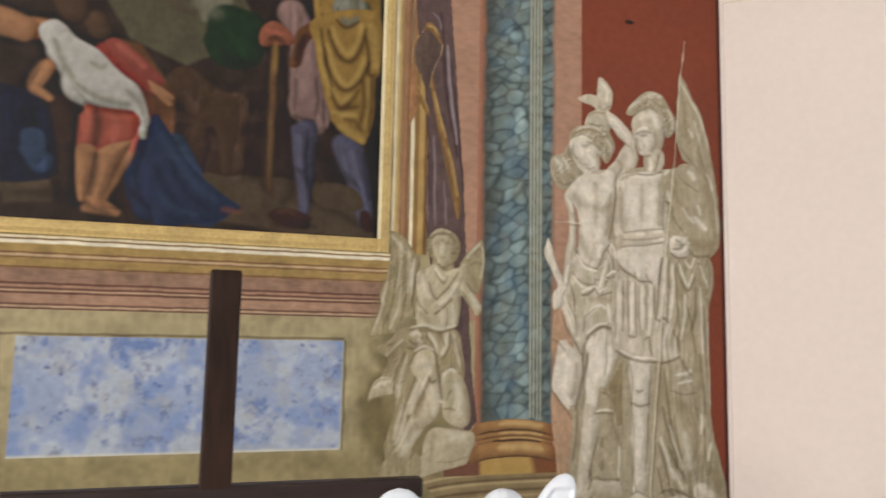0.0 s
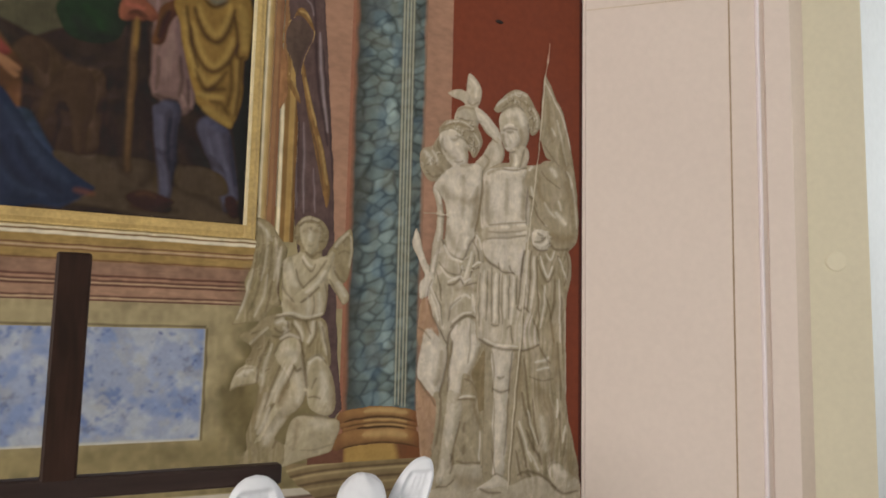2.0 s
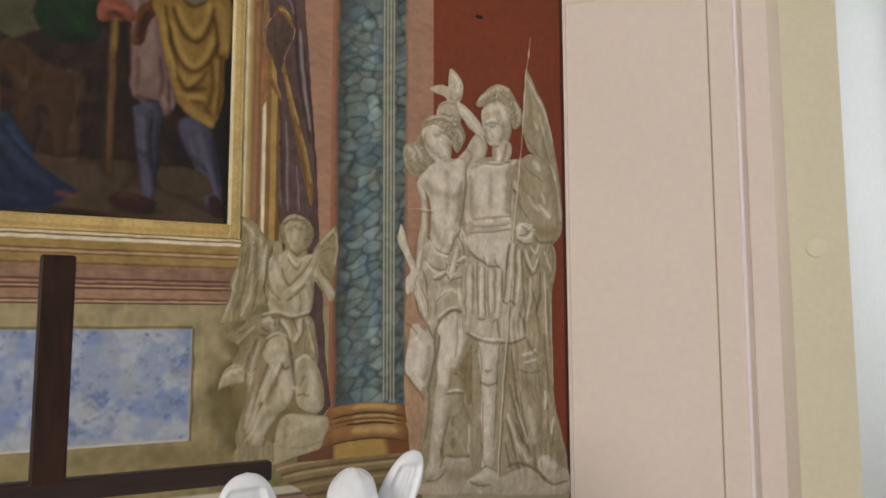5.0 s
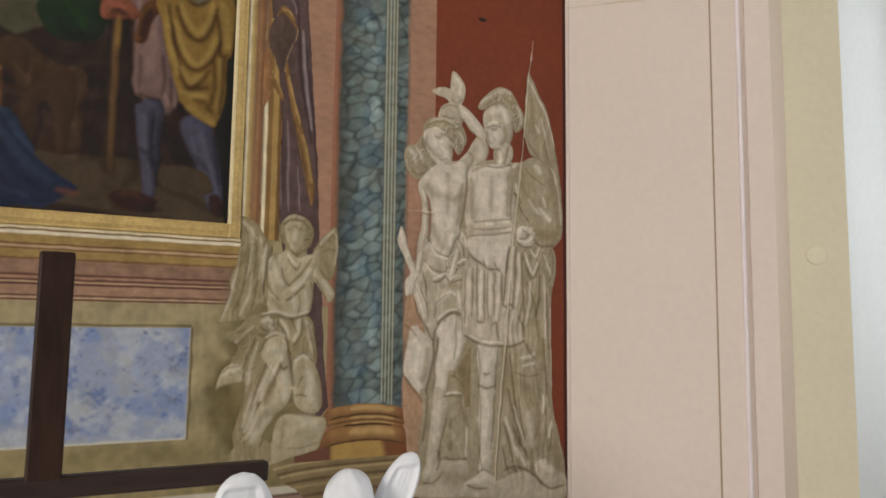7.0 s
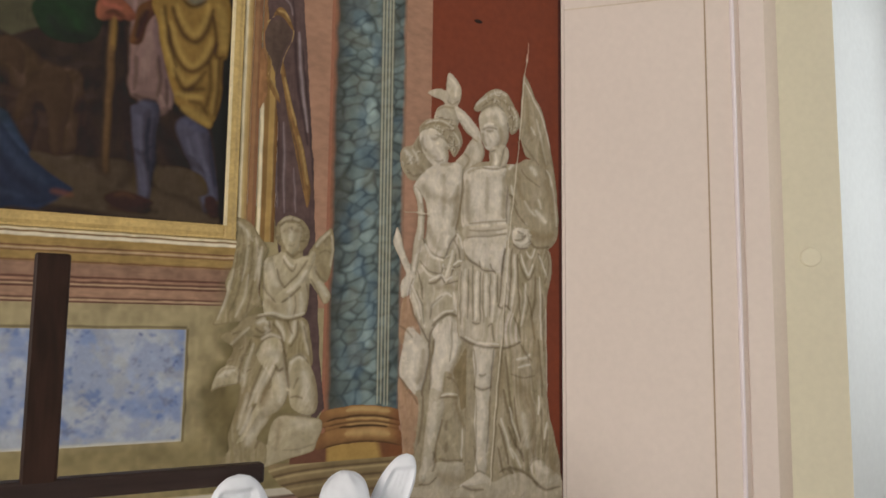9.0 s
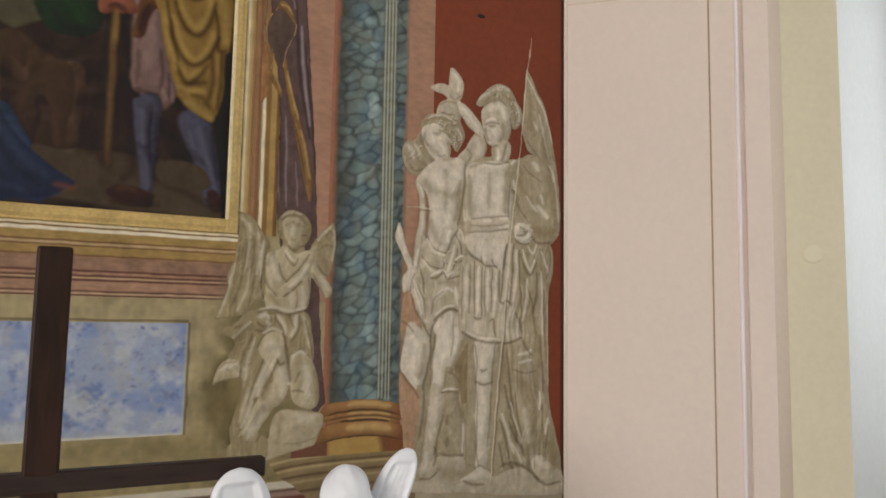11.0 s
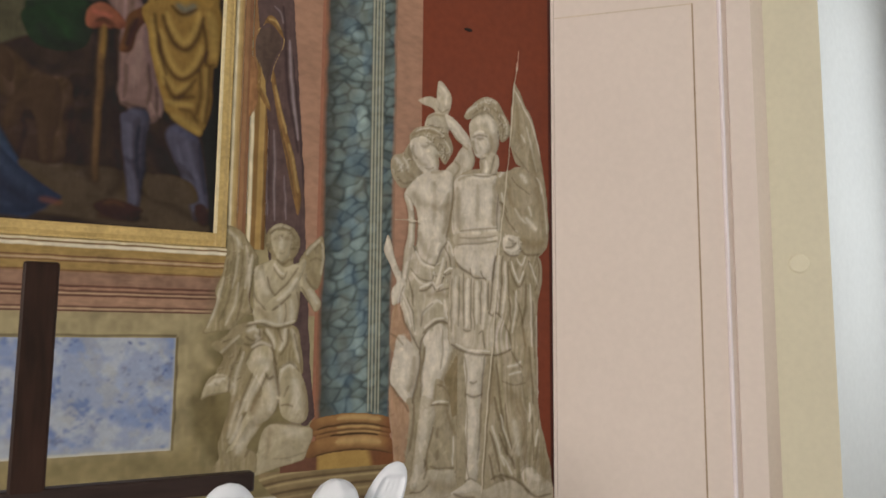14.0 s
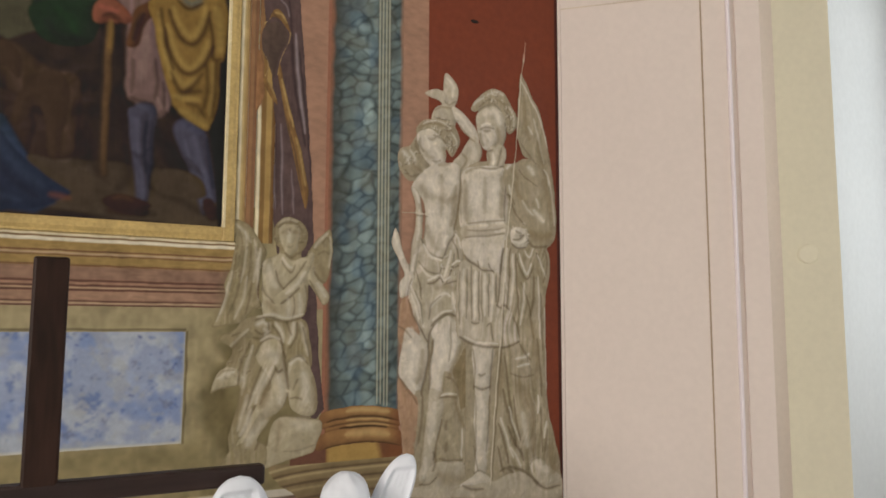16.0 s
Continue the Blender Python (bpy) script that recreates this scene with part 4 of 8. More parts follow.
youth.stroke(g_dark, 0.0072, 0.53, 1.792, 2.465, 1.789, 2.354, 1.771, 2.229, 1.756, 2.166)
youth.stroke(g_deep, 0.0205, 0.58, 1.764, 2.379, 1.758, 2.269, 1.74, 2.187)
youth.stroke(g_lit, 0.0279, 0.33, 1.643, 2.255, 1.649, 2.207, 1.649, 2.159)
youth.stroke(g_lit, 0.0248, 0.33, 1.709, 2.26, 1.71, 2.217, 1.704, 2.179)
youth.stroke(g_deep, 0.0205, 0.46, 1.617, 2.178, 1.632, 2.115, 1.662, 2.075)
youth.stroke(g_dark, 0.0072, 0.49, 1.574, 2.318, 1.592, 2.251, 1.602, 2.177, 1.596, 2.124)
youth.stroke(g_lit, 0.0093, 0.55, 1.539, 2.344, 1.56, 2.32, 1.572, 2.281)
youth.stroke(g_lit, 0.0085, 0.44, 1.572, 2.249, 1.572, 2.175, 1.561, 2.108)
youth.stroke(g_dark, 0.0057, 0.49, 1.551, 2.266, 1.549, 2.173, 1.53, 2.067, 1.522, 1.963)
youth.stroke(g_staff, 0.0037, 1.00, 1.482, 2.231, 1.551, 2.234, 1.616, 2.234, grow=True)
youth.stroke(g_dark, 0.0047, 0.49, 1.482, 2.221, 1.552, 2.224, 1.616, 2.223)
youth.stroke(g_lit, 0.0093, 0.50, 1.446, 2.135, 1.461, 2.084, 1.487, 2.024)
youth.stroke(g_dark, 0.0043, 0.39, 1.472, 2.116, 1.49, 2.052, 1.522, 1.989)
youth.stroke(g_lit, 0.0081, 0.55, 1.55, 2.042, 1.539, 1.995, 1.536, 1.964)
youth.stroke(g_lit, 0.0124, 0.50, 1.511, 1.937, 1.494, 1.898, 1.483, 1.859)
youth.stroke(g_dark, 0.0054, 0.49, 1.534, 1.932, 1.523, 1.891, 1.512, 1.854)
youth.stroke(g_dark, 0.0064, 0.66, 1.579, 2.117, 1.614, 2.056, 1.662, 2.032, 1.704, 2.029)
youth.stroke(g_lit, 0.0078, 0.77, 1.591, 2.092, 1.626, 2.041, 1.692, 2.018)
youth.stroke(g_dark, 0.0057, 0.53, 1.568, 2.012, 1.609, 1.972, 1.674, 1.958, 1.698, 1.997)
youth.stroke(g_lit, 0.0065, 0.55, 1.58, 1.991, 1.621, 1.946, 1.668, 1.937)
youth.stroke(g_lit, 0.0093, 0.66, 1.713, 2.083, 1.704, 2.109, 1.722, 2.137)
youth.stroke(g_dark, 0.0064, 0.58, 1.701, 2.029, 1.728, 2.1, 1.765, 2.156)
youth.stroke(g_lit, 0.0072, 0.55, 1.759, 2.15, 1.783, 2.124, 1.796, 2.082)
youth.stroke(g_dark, 0.0057, 0.58, 1.746, 2.122, 1.771, 2.08, 1.784, 2.022)
youth.stroke(g_lit, 0.0085, 0.66, 1.74, 2.068, 1.728, 2.009, 1.704, 1.944)
youth.stroke(g_dark, 0.0064, 0.58, 1.759, 2.053, 1.747, 1.985, 1.717, 1.918)
youth.stroke(g_lit, 0.0059, 0.77, 1.747, 1.999, 1.771, 2.021, 1.79, 2.022)
youth.stroke(g_dark, 0.0054, 0.58, 1.741, 1.972, 1.771, 2, 1.796, 1.995)
youth.stroke(g_lit, 0.0065, 0.77, 1.618, 1.922, 1.651, 1.937, 1.674, 1.953)
youth.stroke(g_dark, 0.0072, 0.66, 1.615, 1.909, 1.651, 1.915, 1.68, 1.938, 1.699, 1.917)
youth.stroke(g_lit, 0.0059, 0.66, 1.686, 1.954, 1.705, 1.928, 1.735, 1.945)
youth.stroke(g_dark, 0.0057, 0.58, 1.705, 1.907, 1.741, 1.918, 1.784, 1.925)
youth.stroke(g_deep, 0.0136, 0.46, 1.657, 1.889, 1.717, 1.896, 1.772, 1.887)
youth.stroke(g_dark, 0.0054, 0.58, 1.557, 1.964, 1.574, 1.913, 1.587, 1.836)
youth.stroke(g_lit, 0.0072, 0.66, 1.534, 1.86, 1.552, 1.809, 1.576, 1.742)
youth.stroke(g_dark, 0.0064, 0.63, 1.517, 1.834, 1.541, 1.768, 1.582, 1.701, 1.62, 1.64)
youth.stroke(g_lit, 0.0065, 0.55, 1.528, 1.899, 1.563, 1.835, 1.581, 1.779, 1.599, 1.707)
youth.stroke(g_dark, 0.005, 0.53, 1.552, 1.874, 1.581, 1.81, 1.596, 1.719)
youth.stroke(g_lit, 0.0093, 0.72, 1.634, 1.797, 1.663, 1.837, 1.705, 1.864, 1.735, 1.854)
youth.stroke(g_dark, 0.0064, 0.53, 1.622, 1.743, 1.639, 1.811, 1.687, 1.853)
youth.stroke(g_dark, 0.0072, 0.66, 1.634, 1.712, 1.681, 1.754, 1.735, 1.77, 1.772, 1.76)
youth.stroke(g_lit, 0.0065, 0.55, 1.64, 1.738, 1.687, 1.775, 1.747, 1.786)
youth.stroke(g_dark, 0.0057, 0.58, 1.62, 1.624, 1.629, 1.676, 1.652, 1.722)
youth.stroke(g_lit, 0.0078, 0.61, 1.747, 1.871, 1.753, 1.823, 1.772, 1.781)
youth.stroke(g_dark, 0.0054, 0.49, 1.771, 1.906, 1.784, 1.84, 1.784, 1.771)
youth.stroke(g_brick, 0.0186, 0.50, 1.506, 1.808, 1.518, 1.752, 1.496, 1.681)
youth.stroke(g_dark, 0.0057, 0.49, 1.457, 1.719, 1.502, 1.694, 1.536, 1.66)
youth.stroke(g_lit, 0.031, 0.44, 1.542, 1.625, 1.543, 1.554, 1.532, 1.504)
youth.stroke(g_dark, 0.0086, 0.63, 1.62, 1.624, 1.623, 1.552, 1.601, 1.471, 1.59, 1.401)
youth.stroke(g_deep, 0.0171, 0.52, 1.594, 1.604, 1.589, 1.527, 1.566, 1.452)
youth.stroke(g_dark, 0.0064, 0.58, 1.476, 1.485, 1.521, 1.429, 1.567, 1.362)
youth.stroke(g_lit, 0.0093, 0.55, 1.521, 1.484, 1.538, 1.463, 1.561, 1.427)
youth.stroke(g_dark, 0.0072, 0.49, 1.596, 1.401, 1.593, 1.3, 1.574, 1.189)
youth.stroke(g_lit, 0.0279, 0.44, 1.711, 1.681, 1.7, 1.59, 1.682, 1.525)
youth.stroke(g_lit, 0.0155, 0.38, 1.757, 1.681, 1.754, 1.615, 1.736, 1.55)
youth.stroke(g_dark, 0.0064, 0.44, 1.738, 1.733, 1.742, 1.628, 1.73, 1.55)
youth.stroke(g_dark, 0.0079, 0.58, 1.649, 1.655, 1.635, 1.552, 1.63, 1.425)
youth.stroke(g_deep, 0.0136, 0.58, 1.79, 1.623, 1.76, 1.537, 1.724, 1.468)
youth.stroke(g_lit, 0.0155, 0.44, 1.659, 1.49, 1.671, 1.459, 1.665, 1.428)
youth.stroke(g_deep, 0.0136, 0.52, 1.706, 1.478, 1.7, 1.422, 1.677, 1.387)
youth.stroke(g_lit, 0.0155, 0.44, 1.654, 1.368, 1.648, 1.284, 1.632, 1.185)
youth.stroke(g_dark, 0.0064, 0.53, 1.695, 1.289, 1.666, 1.17, 1.649, 1.108)
youth.stroke(g_deep, 0.0102, 0.46, 1.608, 1.299, 1.597, 1.175, 1.581, 1.077)
youth.stroke(g_lit, 0.0124, 0.44, 1.609, 1.124, 1.609, 1.074, 1.604, 1.035)
youth.stroke(g_lit, 0.0065, 0.66, 1.689, 1.397, 1.724, 1.403, 1.772, 1.399)
youth.stroke(g_dark, 0.0061, 0.63, 1.683, 1.389, 1.73, 1.39, 1.772, 1.383)
youth.stroke(g_dark, 0.0054, 0.49, 1.712, 1.478, 1.748, 1.467, 1.778, 1.429)
youth.stroke(g_deep, 0.0171, 0.46, 1.748, 1.459, 1.766, 1.42, 1.76, 1.381)
youth.stroke(g_dark, 0.0102, 0.49, 1.722, 1.28, 1.719, 1.263, 1.716, 1.242)
youth.stroke(g_dark, 0.0136, 0.49, 1.722, 1.176, 1.719, 1.161, 1.719, 1.146)
youth.stroke(g_lit, 0.0065, 0.55, 1.8, 1.237, 1.8, 1.173, 1.8, 1.109)
youth.stroke(g_deep, 0.0102, 0.58, 1.766, 1.368, 1.785, 1.302, 1.809, 1.247)
youth.stroke(g_dark, 0.0072, 0.49, 1.678, 1.114, 1.734, 1.099, 1.803, 1.099)
youth.stroke(g_dark, 0.0089, 0.58, 1.649, 1.146, 1.661, 1.107, 1.65, 1.059)
youth.stroke(g_deep, 0.0273, 0.46, 1.676, 1.044, 1.749, 1.012, 1.839, 1.009)
youth.stroke(g_dark, 0.0089, 0.49, 1.809, 1.078, 1.858, 1.079, 1.888, 1.05)
youth.stroke(g_dark, 0.0057, 0.58, 1.581, 1.008, 1.633, 1.008, 1.667, 1.03)
youth.curls(g_dark, g_lit, 22, 1.67, 2.655, 0.10, 0.04)
youth.curls(g_dark, g_lit, 12, 1.745, 2.583, 0.035, 0.05)
youth.curls(g_dark, g_lit, 12, 1.52, 2.478, 0.05, 0.07)
youth.curls(g_dark, g_lit, 12, 1.735, 1.987, 0.07, 0.06)
youth.streaks(0.05, 4, 8)
youth.mottle(0.10, 9)
youth.mottle(0.14, 26)
youth.feather(tone(160, 134, 110, K), 3, 0.7)
mural("painted_statue", youth, 0.0062, FRESCO, "grey-beige grisaille figure painted flat, draped, one arm raised")
soldier = Fresco(1.74, 0.80, 2.378, 3.22, 0.003, 111, 0.006)
soldier.shape(g_dim, 0.02, 0.1, 1.814, 2.461, 2.069, 2.517, 2.27, 2.509, 2.345, 2.228, 2.293, 2.08, 2.29, 1.373, 2.353, 0.967, 1.963, 0.961, 1.827, 0.984, 1.815, 1.314, 1.815, 1.601, 1.772, 1.76, 1.802, 2.055)
soldier.shape(g_dim, 0.02, 0.2, 1.849, 2.775, 1.869, 2.812, 1.918, 2.865, 1.971, 2.894, 2.038, 2.884, 2.075, 2.846, 2.092, 2.816, 2.119, 2.773, 2.115, 2.702, 2.067, 2.67, 2.044, 2.736, 2.017, 2.788, 1.97, 2.804, 1.924, 2.789, 1.891, 2.764, 1.859, 2.762)
soldier.shape(g_dim, 0.02, 0.25, 1.821, 2.457, 1.897, 2.515, 2.086, 2.525, 2.155, 2.558, 2.214, 2.55, 2.27, 2.471, 2.276, 2.398, 2.068, 2.365, 1.84, 2.386)
soldier.shape(g_dim, 0.02, 0.2, 2.138, 2.971, 2.159, 2.993, 2.211, 2.894, 2.263, 2.812, 2.301, 2.682, 2.328, 2.551, 2.348, 2.435, 2.357, 2.317, 2.359, 2.2, 2.322, 2.122, 2.237, 2.1, 2.168, 2.159, 2.224, 2.511, 2.155, 2.573, 2.128, 2.646, 2.119, 2.717)
soldier.shape(g_mid, 0.025, 0.3, 1.875, 2.722, 1.901, 2.771, 1.964, 2.809, 2.02, 2.794, 2.05, 2.737, 2.057, 2.66, 2.033, 2.599, 1.996, 2.578, 1.937, 2.588, 1.898, 2.617)
soldier.shape(g_pale, 0.012, 0.3, 1.891, 2.678, 1.937, 2.702, 1.99, 2.691, 2, 2.63, 1.969, 2.589, 1.924, 2.575, 1.894, 2.622)
soldier.shape(g_mid, 0.012, 0.3, 1.943, 2.583, 2.033, 2.616, 2.059, 2.562, 2.025, 2.498, 1.949, 2.498)
soldier.shape(g_pale, 0.03, 0.25, 1.802, 2.455, 1.904, 2.493, 2.035, 2.496, 2.048, 2.429, 2.047, 2.202, 1.821, 2.173, 1.783, 2.211, 1.793, 2.354)
soldier.shape(g_mid, 0.02, 0.25, 1.808, 2.186, 2.047, 2.219, 2.047, 2.14, 1.815, 2.126)
soldier.shape(g_pale, 0.02, 0.2, 1.805, 2.131, 2.027, 2.161, 2.053, 2.096, 2.019, 1.966, 1.98, 1.975, 1.903, 1.981, 1.855, 2.014, 1.815, 2.05)
soldier.shape(g_mid, 0.02, 0.2, 1.784, 2.011, 1.855, 2.02, 1.983, 1.976, 2.049, 1.978, 2.071, 1.804, 2.123, 1.642, 2.03, 1.61, 1.934, 1.619, 1.84, 1.638, 1.772, 1.665, 1.766, 1.813)
soldier.shape(g_dim, 0.02, 0.2, 2.046, 2.492, 2.207, 2.55, 2.298, 2.483, 2.35, 2.34, 2.359, 2.194, 2.318, 2.119, 2.237, 2.1, 2.168, 2.147, 2.094, 2.273, 2.055, 2.364)
soldier.shape(g_dim, 0.02, 0.15, 2.043, 2.129, 2.185, 2.114, 2.293, 2.108, 2.32, 2.023, 2.29, 1.879, 2.272, 1.816, 2.286, 1.596, 2.29, 1.373, 2.299, 1.248, 2.335, 1.094, 2.371, 0.987, 2.343, 0.94, 2.24, 0.934, 2.183, 1.004, 2.108, 1.026, 2.059, 1.015, 2.007, 1.009, 1.989, 1.12, 1.99, 1.278, 1.977, 1.412, 1.991, 1.586, 2.123, 1.636, 2.081, 1.804)
soldier.shape(g_pale, 0.02, 0.3, 1.858, 1.627, 1.975, 1.61, 1.968, 1.532, 1.952, 1.434, 1.945, 1.334, 1.942, 1.124, 1.919, 0.996, 1.87, 0.996, 1.876, 1.149, 1.864, 1.285, 1.87, 1.416)
soldier.shape(g_dim, 0.03, 0.25, 2.05, 1.604, 2.136, 1.636, 2.182, 1.542, 2.215, 1.376, 2.219, 1.198, 2.211, 1.055, 2.144, 1.023, 2.096, 1.152, 2.077, 1.322, 2.052, 1.431)
soldier.shape(g_mid, 0.03, 0.3, 2.181, 1.057, 2.225, 1.081, 2.292, 1.032, 2.371, 0.971, 2.342, 0.93, 2.25, 0.928, 2.203, 0.978)
soldier.shape(g_pale, 0.015, 0.3, 1.788, 0.991, 1.852, 1.018, 1.901, 1.039, 1.966, 0.981, 1.907, 0.951, 1.794, 0.972)
soldier.shape(g_mid, 0.02, 0.1, 1.749, 0.972, 1.963, 0.987, 2.059, 1.015, 2.157, 1.006, 2.24, 0.934, 2.388, 0.963, 2.394, 0.864, 1.749, 0.931)
soldier.shape(g_pale, 0.012, 0.3, 2.077, 2.187, 2.118, 2.207, 2.172, 2.193, 2.189, 2.154, 2.168, 2.107, 2.117, 2.099, 2.083, 2.131)
soldier.hatch(1200, 0.05)
soldier.crumple(0.11, 11, 66, 1.998, 2.097, 2.313, 2.117, 2.275, 1.814, 2.314, 1.421, 2.354, 0.979, 1.98, 1.022, 2.037, 1.456)
soldier.crumple(0.07, 11, 60, 1.8, 1.991, 2.064, 2.003, 2.153, 1.622, 1.909, 1.607, 1.79, 1.671)
soldier.crumple(0.07, 15, 50, 2.173, 3.033, 2.262, 2.852, 2.338, 2.487, 2.335, 2.191, 2.191, 2.29, 2.133, 2.663)
soldier.stroke(g_lit, 0.0078, 0.44, 1.866, 2.794, 1.892, 2.821, 1.924, 2.843)
soldier.stroke(g_lit, 0.0093, 0.38, 1.944, 2.858, 1.997, 2.878, 2.038, 2.867)
soldier.stroke(g_dark, 0.0054, 0.39, 1.898, 2.788, 1.944, 2.829, 2.004, 2.832)
soldier.stroke(g_deep, 0.0102, 0.52, 1.991, 2.842, 2.044, 2.821, 2.078, 2.785)
soldier.stroke(g_dark, 0.0057, 0.39, 2.047, 2.792, 2.078, 2.75, 2.077, 2.692)
soldier.stroke(g_lit, 0.0078, 0.38, 2.071, 2.813, 2.098, 2.77, 2.101, 2.712)
soldier.stroke(g_dark, 0.0057, 0.53, 1.891, 2.758, 1.937, 2.793, 1.984, 2.806, 2.03, 2.784)
soldier.stroke(g_lit, 0.0186, 0.66, 1.977, 2.782, 2.003, 2.757, 2.017, 2.718)
soldier.stroke(g_lit, 0.0155, 0.44, 1.924, 2.751, 1.944, 2.766, 1.964, 2.768)
soldier.stroke(g_lit, 0.0078, 0.78, 1.911, 2.695, 1.937, 2.707, 1.963, 2.708)
soldier.stroke(g_dark, 0.0079, 0.58, 1.901, 2.677, 1.937, 2.69, 1.983, 2.688)
soldier.stroke(g_dark, 0.0086, 0.53, 1.924, 2.674, 1.943, 2.671, 1.963, 2.676)
soldier.stroke(g_lit, 0.0093, 0.66, 1.94, 2.656, 1.95, 2.64, 1.96, 2.625)
soldier.stroke(g_deep, 0.0102, 0.58, 1.901, 2.657, 1.904, 2.623, 1.92, 2.597)
soldier.stroke(g_deep, 0.0136, 0.52, 2.003, 2.693, 2.01, 2.645, 1.989, 2.6)
soldier.stroke(g_dark, 0.0057, 0.49, 2.044, 2.728, 2.057, 2.666, 2.036, 2.605)
soldier.stroke(g_dark, 0.0057, 0.49, 1.911, 2.584, 1.937, 2.571, 1.976, 2.581)
soldier.stroke(g_lit, 0.0109, 0.66, 1.976, 2.564, 1.982, 2.53, 1.976, 2.507)
soldier.stroke(g_dark, 0.0072, 0.53, 2.029, 2.599, 2.016, 2.546, 2.002, 2.504)
soldier.stroke(g_deep, 0.0102, 0.58, 1.943, 2.566, 1.95, 2.532, 1.943, 2.503)
soldier.stroke(g_lit, 0.0093, 0.66, 2.056, 2.493, 2.076, 2.518, 2.09, 2.542)
soldier.stroke(g_dark, 0.0057, 0.58, 1.904, 2.485, 1.969, 2.486, 2.042, 2.505)
soldier.stroke(g_lit, 0.0065, 0.55, 1.859, 2.472, 1.93, 2.471, 2.002, 2.478)
soldier.stroke(g_deep, 0.0102, 0.58, 1.821, 2.451, 1.859, 2.472, 1.904, 2.488)
soldier.stroke(g_lit, 0.0049, 0.55, 2.148, 2.958, 2.211, 2.864, 2.266, 2.767, 2.308, 2.632)
soldier.stroke(g_deep, 0.0171, 0.52, 2.162, 2.886, 2.174, 2.755, 2.194, 2.654)
soldier.stroke(g_lit, 0.0072, 0.44, 2.188, 2.73, 2.202, 2.708, 2.216, 2.686)
soldier.stroke(g_dark, 0.0057, 0.39, 2.139, 2.641, 2.18, 2.593, 2.235, 2.535)
soldier.stroke(g_lit, 0.0078, 0.38, 2.224, 2.776, 2.251, 2.676, 2.285, 2.547)
soldier.stroke(g_deep, 0.0136, 0.52, 2.244, 2.66, 2.278, 2.546, 2.305, 2.43)
soldier.stroke(g_lit, 0.0065, 0.50, 2.285, 2.517, 2.306, 2.484, 2.319, 2.432)
soldier.stroke(g_lit, 0.0059, 0.44, 2.32, 2.461, 2.339, 2.345, 2.348, 2.228)
soldier.stroke(g_lit, 0.0372, 0.44, 1.865, 2.403, 1.878, 2.348, 1.871, 2.292)
soldier.stroke(g_lit, 0.0372, 0.44, 1.982, 2.422, 1.988, 2.358, 1.975, 2.301)
soldier.stroke(g_deep, 0.0136, 0.40, 1.93, 2.437, 1.929, 2.339, 1.923, 2.227)
soldier.stroke(g_deep, 0.0239, 0.58, 1.814, 2.412, 1.814, 2.315, 1.827, 2.214)
soldier.stroke(g_dark, 0.0057, 0.39, 1.796, 2.382, 1.793, 2.299, 1.796, 2.204)
soldier.stroke(g_deep, 0.0205, 0.58, 2.029, 2.447, 2.028, 2.347, 2.024, 2.248)
soldier.stroke(g_dark, 0.0057, 0.49, 2.048, 2.406, 2.044, 2.306, 2.04, 2.221)
soldier.stroke(g_lit, 0.0186, 0.33, 1.91, 2.248, 1.942, 2.239, 1.988, 2.254)
soldier.stroke(g_dark, 0.0061, 0.53, 1.827, 2.203, 1.903, 2.214, 2.041, 2.233)
soldier.stroke(g_lit, 0.0093, 0.55, 1.903, 2.198, 1.923, 2.199, 1.942, 2.2)
soldier.stroke(g_lit, 0.0078, 0.55, 1.994, 2.215, 2.014, 2.217, 2.034, 2.221)
soldier.stroke(g_dark, 0.0054, 0.44, 1.827, 2.171, 1.922, 2.174, 2.034, 2.195)
soldier.stroke(g_lit, 0.0093, 0.50, 1.987, 2.176, 2.014, 2.177, 2.04, 2.185)
soldier.stroke(g_dark, 0.0064, 0.58, 1.821, 2.137, 1.922, 2.149, 2.04, 2.168)
soldier.stroke(g_deep, 0.0171, 0.46, 1.818, 2.181, 1.821, 2.154, 1.815, 2.126)
soldier.stroke(g_lit, 0.0217, 0.44, 1.89, 2.087, 1.897, 2.054, 1.909, 2.017)
soldier.stroke(g_lit, 0.0155, 0.38, 1.974, 2.102, 1.987, 2.064, 1.974, 2.022)
soldier.stroke(g_dark, 0.0072, 0.66, 1.815, 2.05, 1.846, 2.019, 1.89, 1.999)
soldier.stroke(g_dark, 0.0068, 0.63, 1.89, 2.027, 1.896, 1.994, 1.928, 1.982, 1.974, 1.981)
soldier.stroke(g_dark, 0.0057, 0.63, 1.948, 2.018, 1.957, 1.994, 1.98, 1.975)
soldier.stroke(g_dark, 0.0068, 0.63, 2.04, 2.095, 2.026, 2.038, 2.013, 1.966)
soldier.stroke(g_lit, 0.0112, 0.66, 1.874, 1.977, 1.871, 1.868, 1.868, 1.745)
soldier.stroke(g_dark, 0.0057, 0.63, 1.893, 1.978, 1.893, 1.869, 1.893, 1.739)
soldier.stroke(g_dark, 0.0054, 0.58, 1.849, 2.003, 1.852, 1.868, 1.852, 1.745)
soldier.stroke(g_dark, 0.0064, 0.63, 1.852, 1.734, 1.871, 1.726, 1.893, 1.731)
soldier.stroke(g_lit, 0.0093, 0.55, 1.928, 1.968, 1.925, 1.87, 1.925, 1.761)
soldier.stroke(g_dark, 0.0054, 0.58, 1.951, 1.969, 1.947, 1.87, 1.947, 1.762)
soldier.stroke(g_dark, 0.005, 0.49, 1.909, 1.973, 1.909, 1.869, 1.912, 1.734)
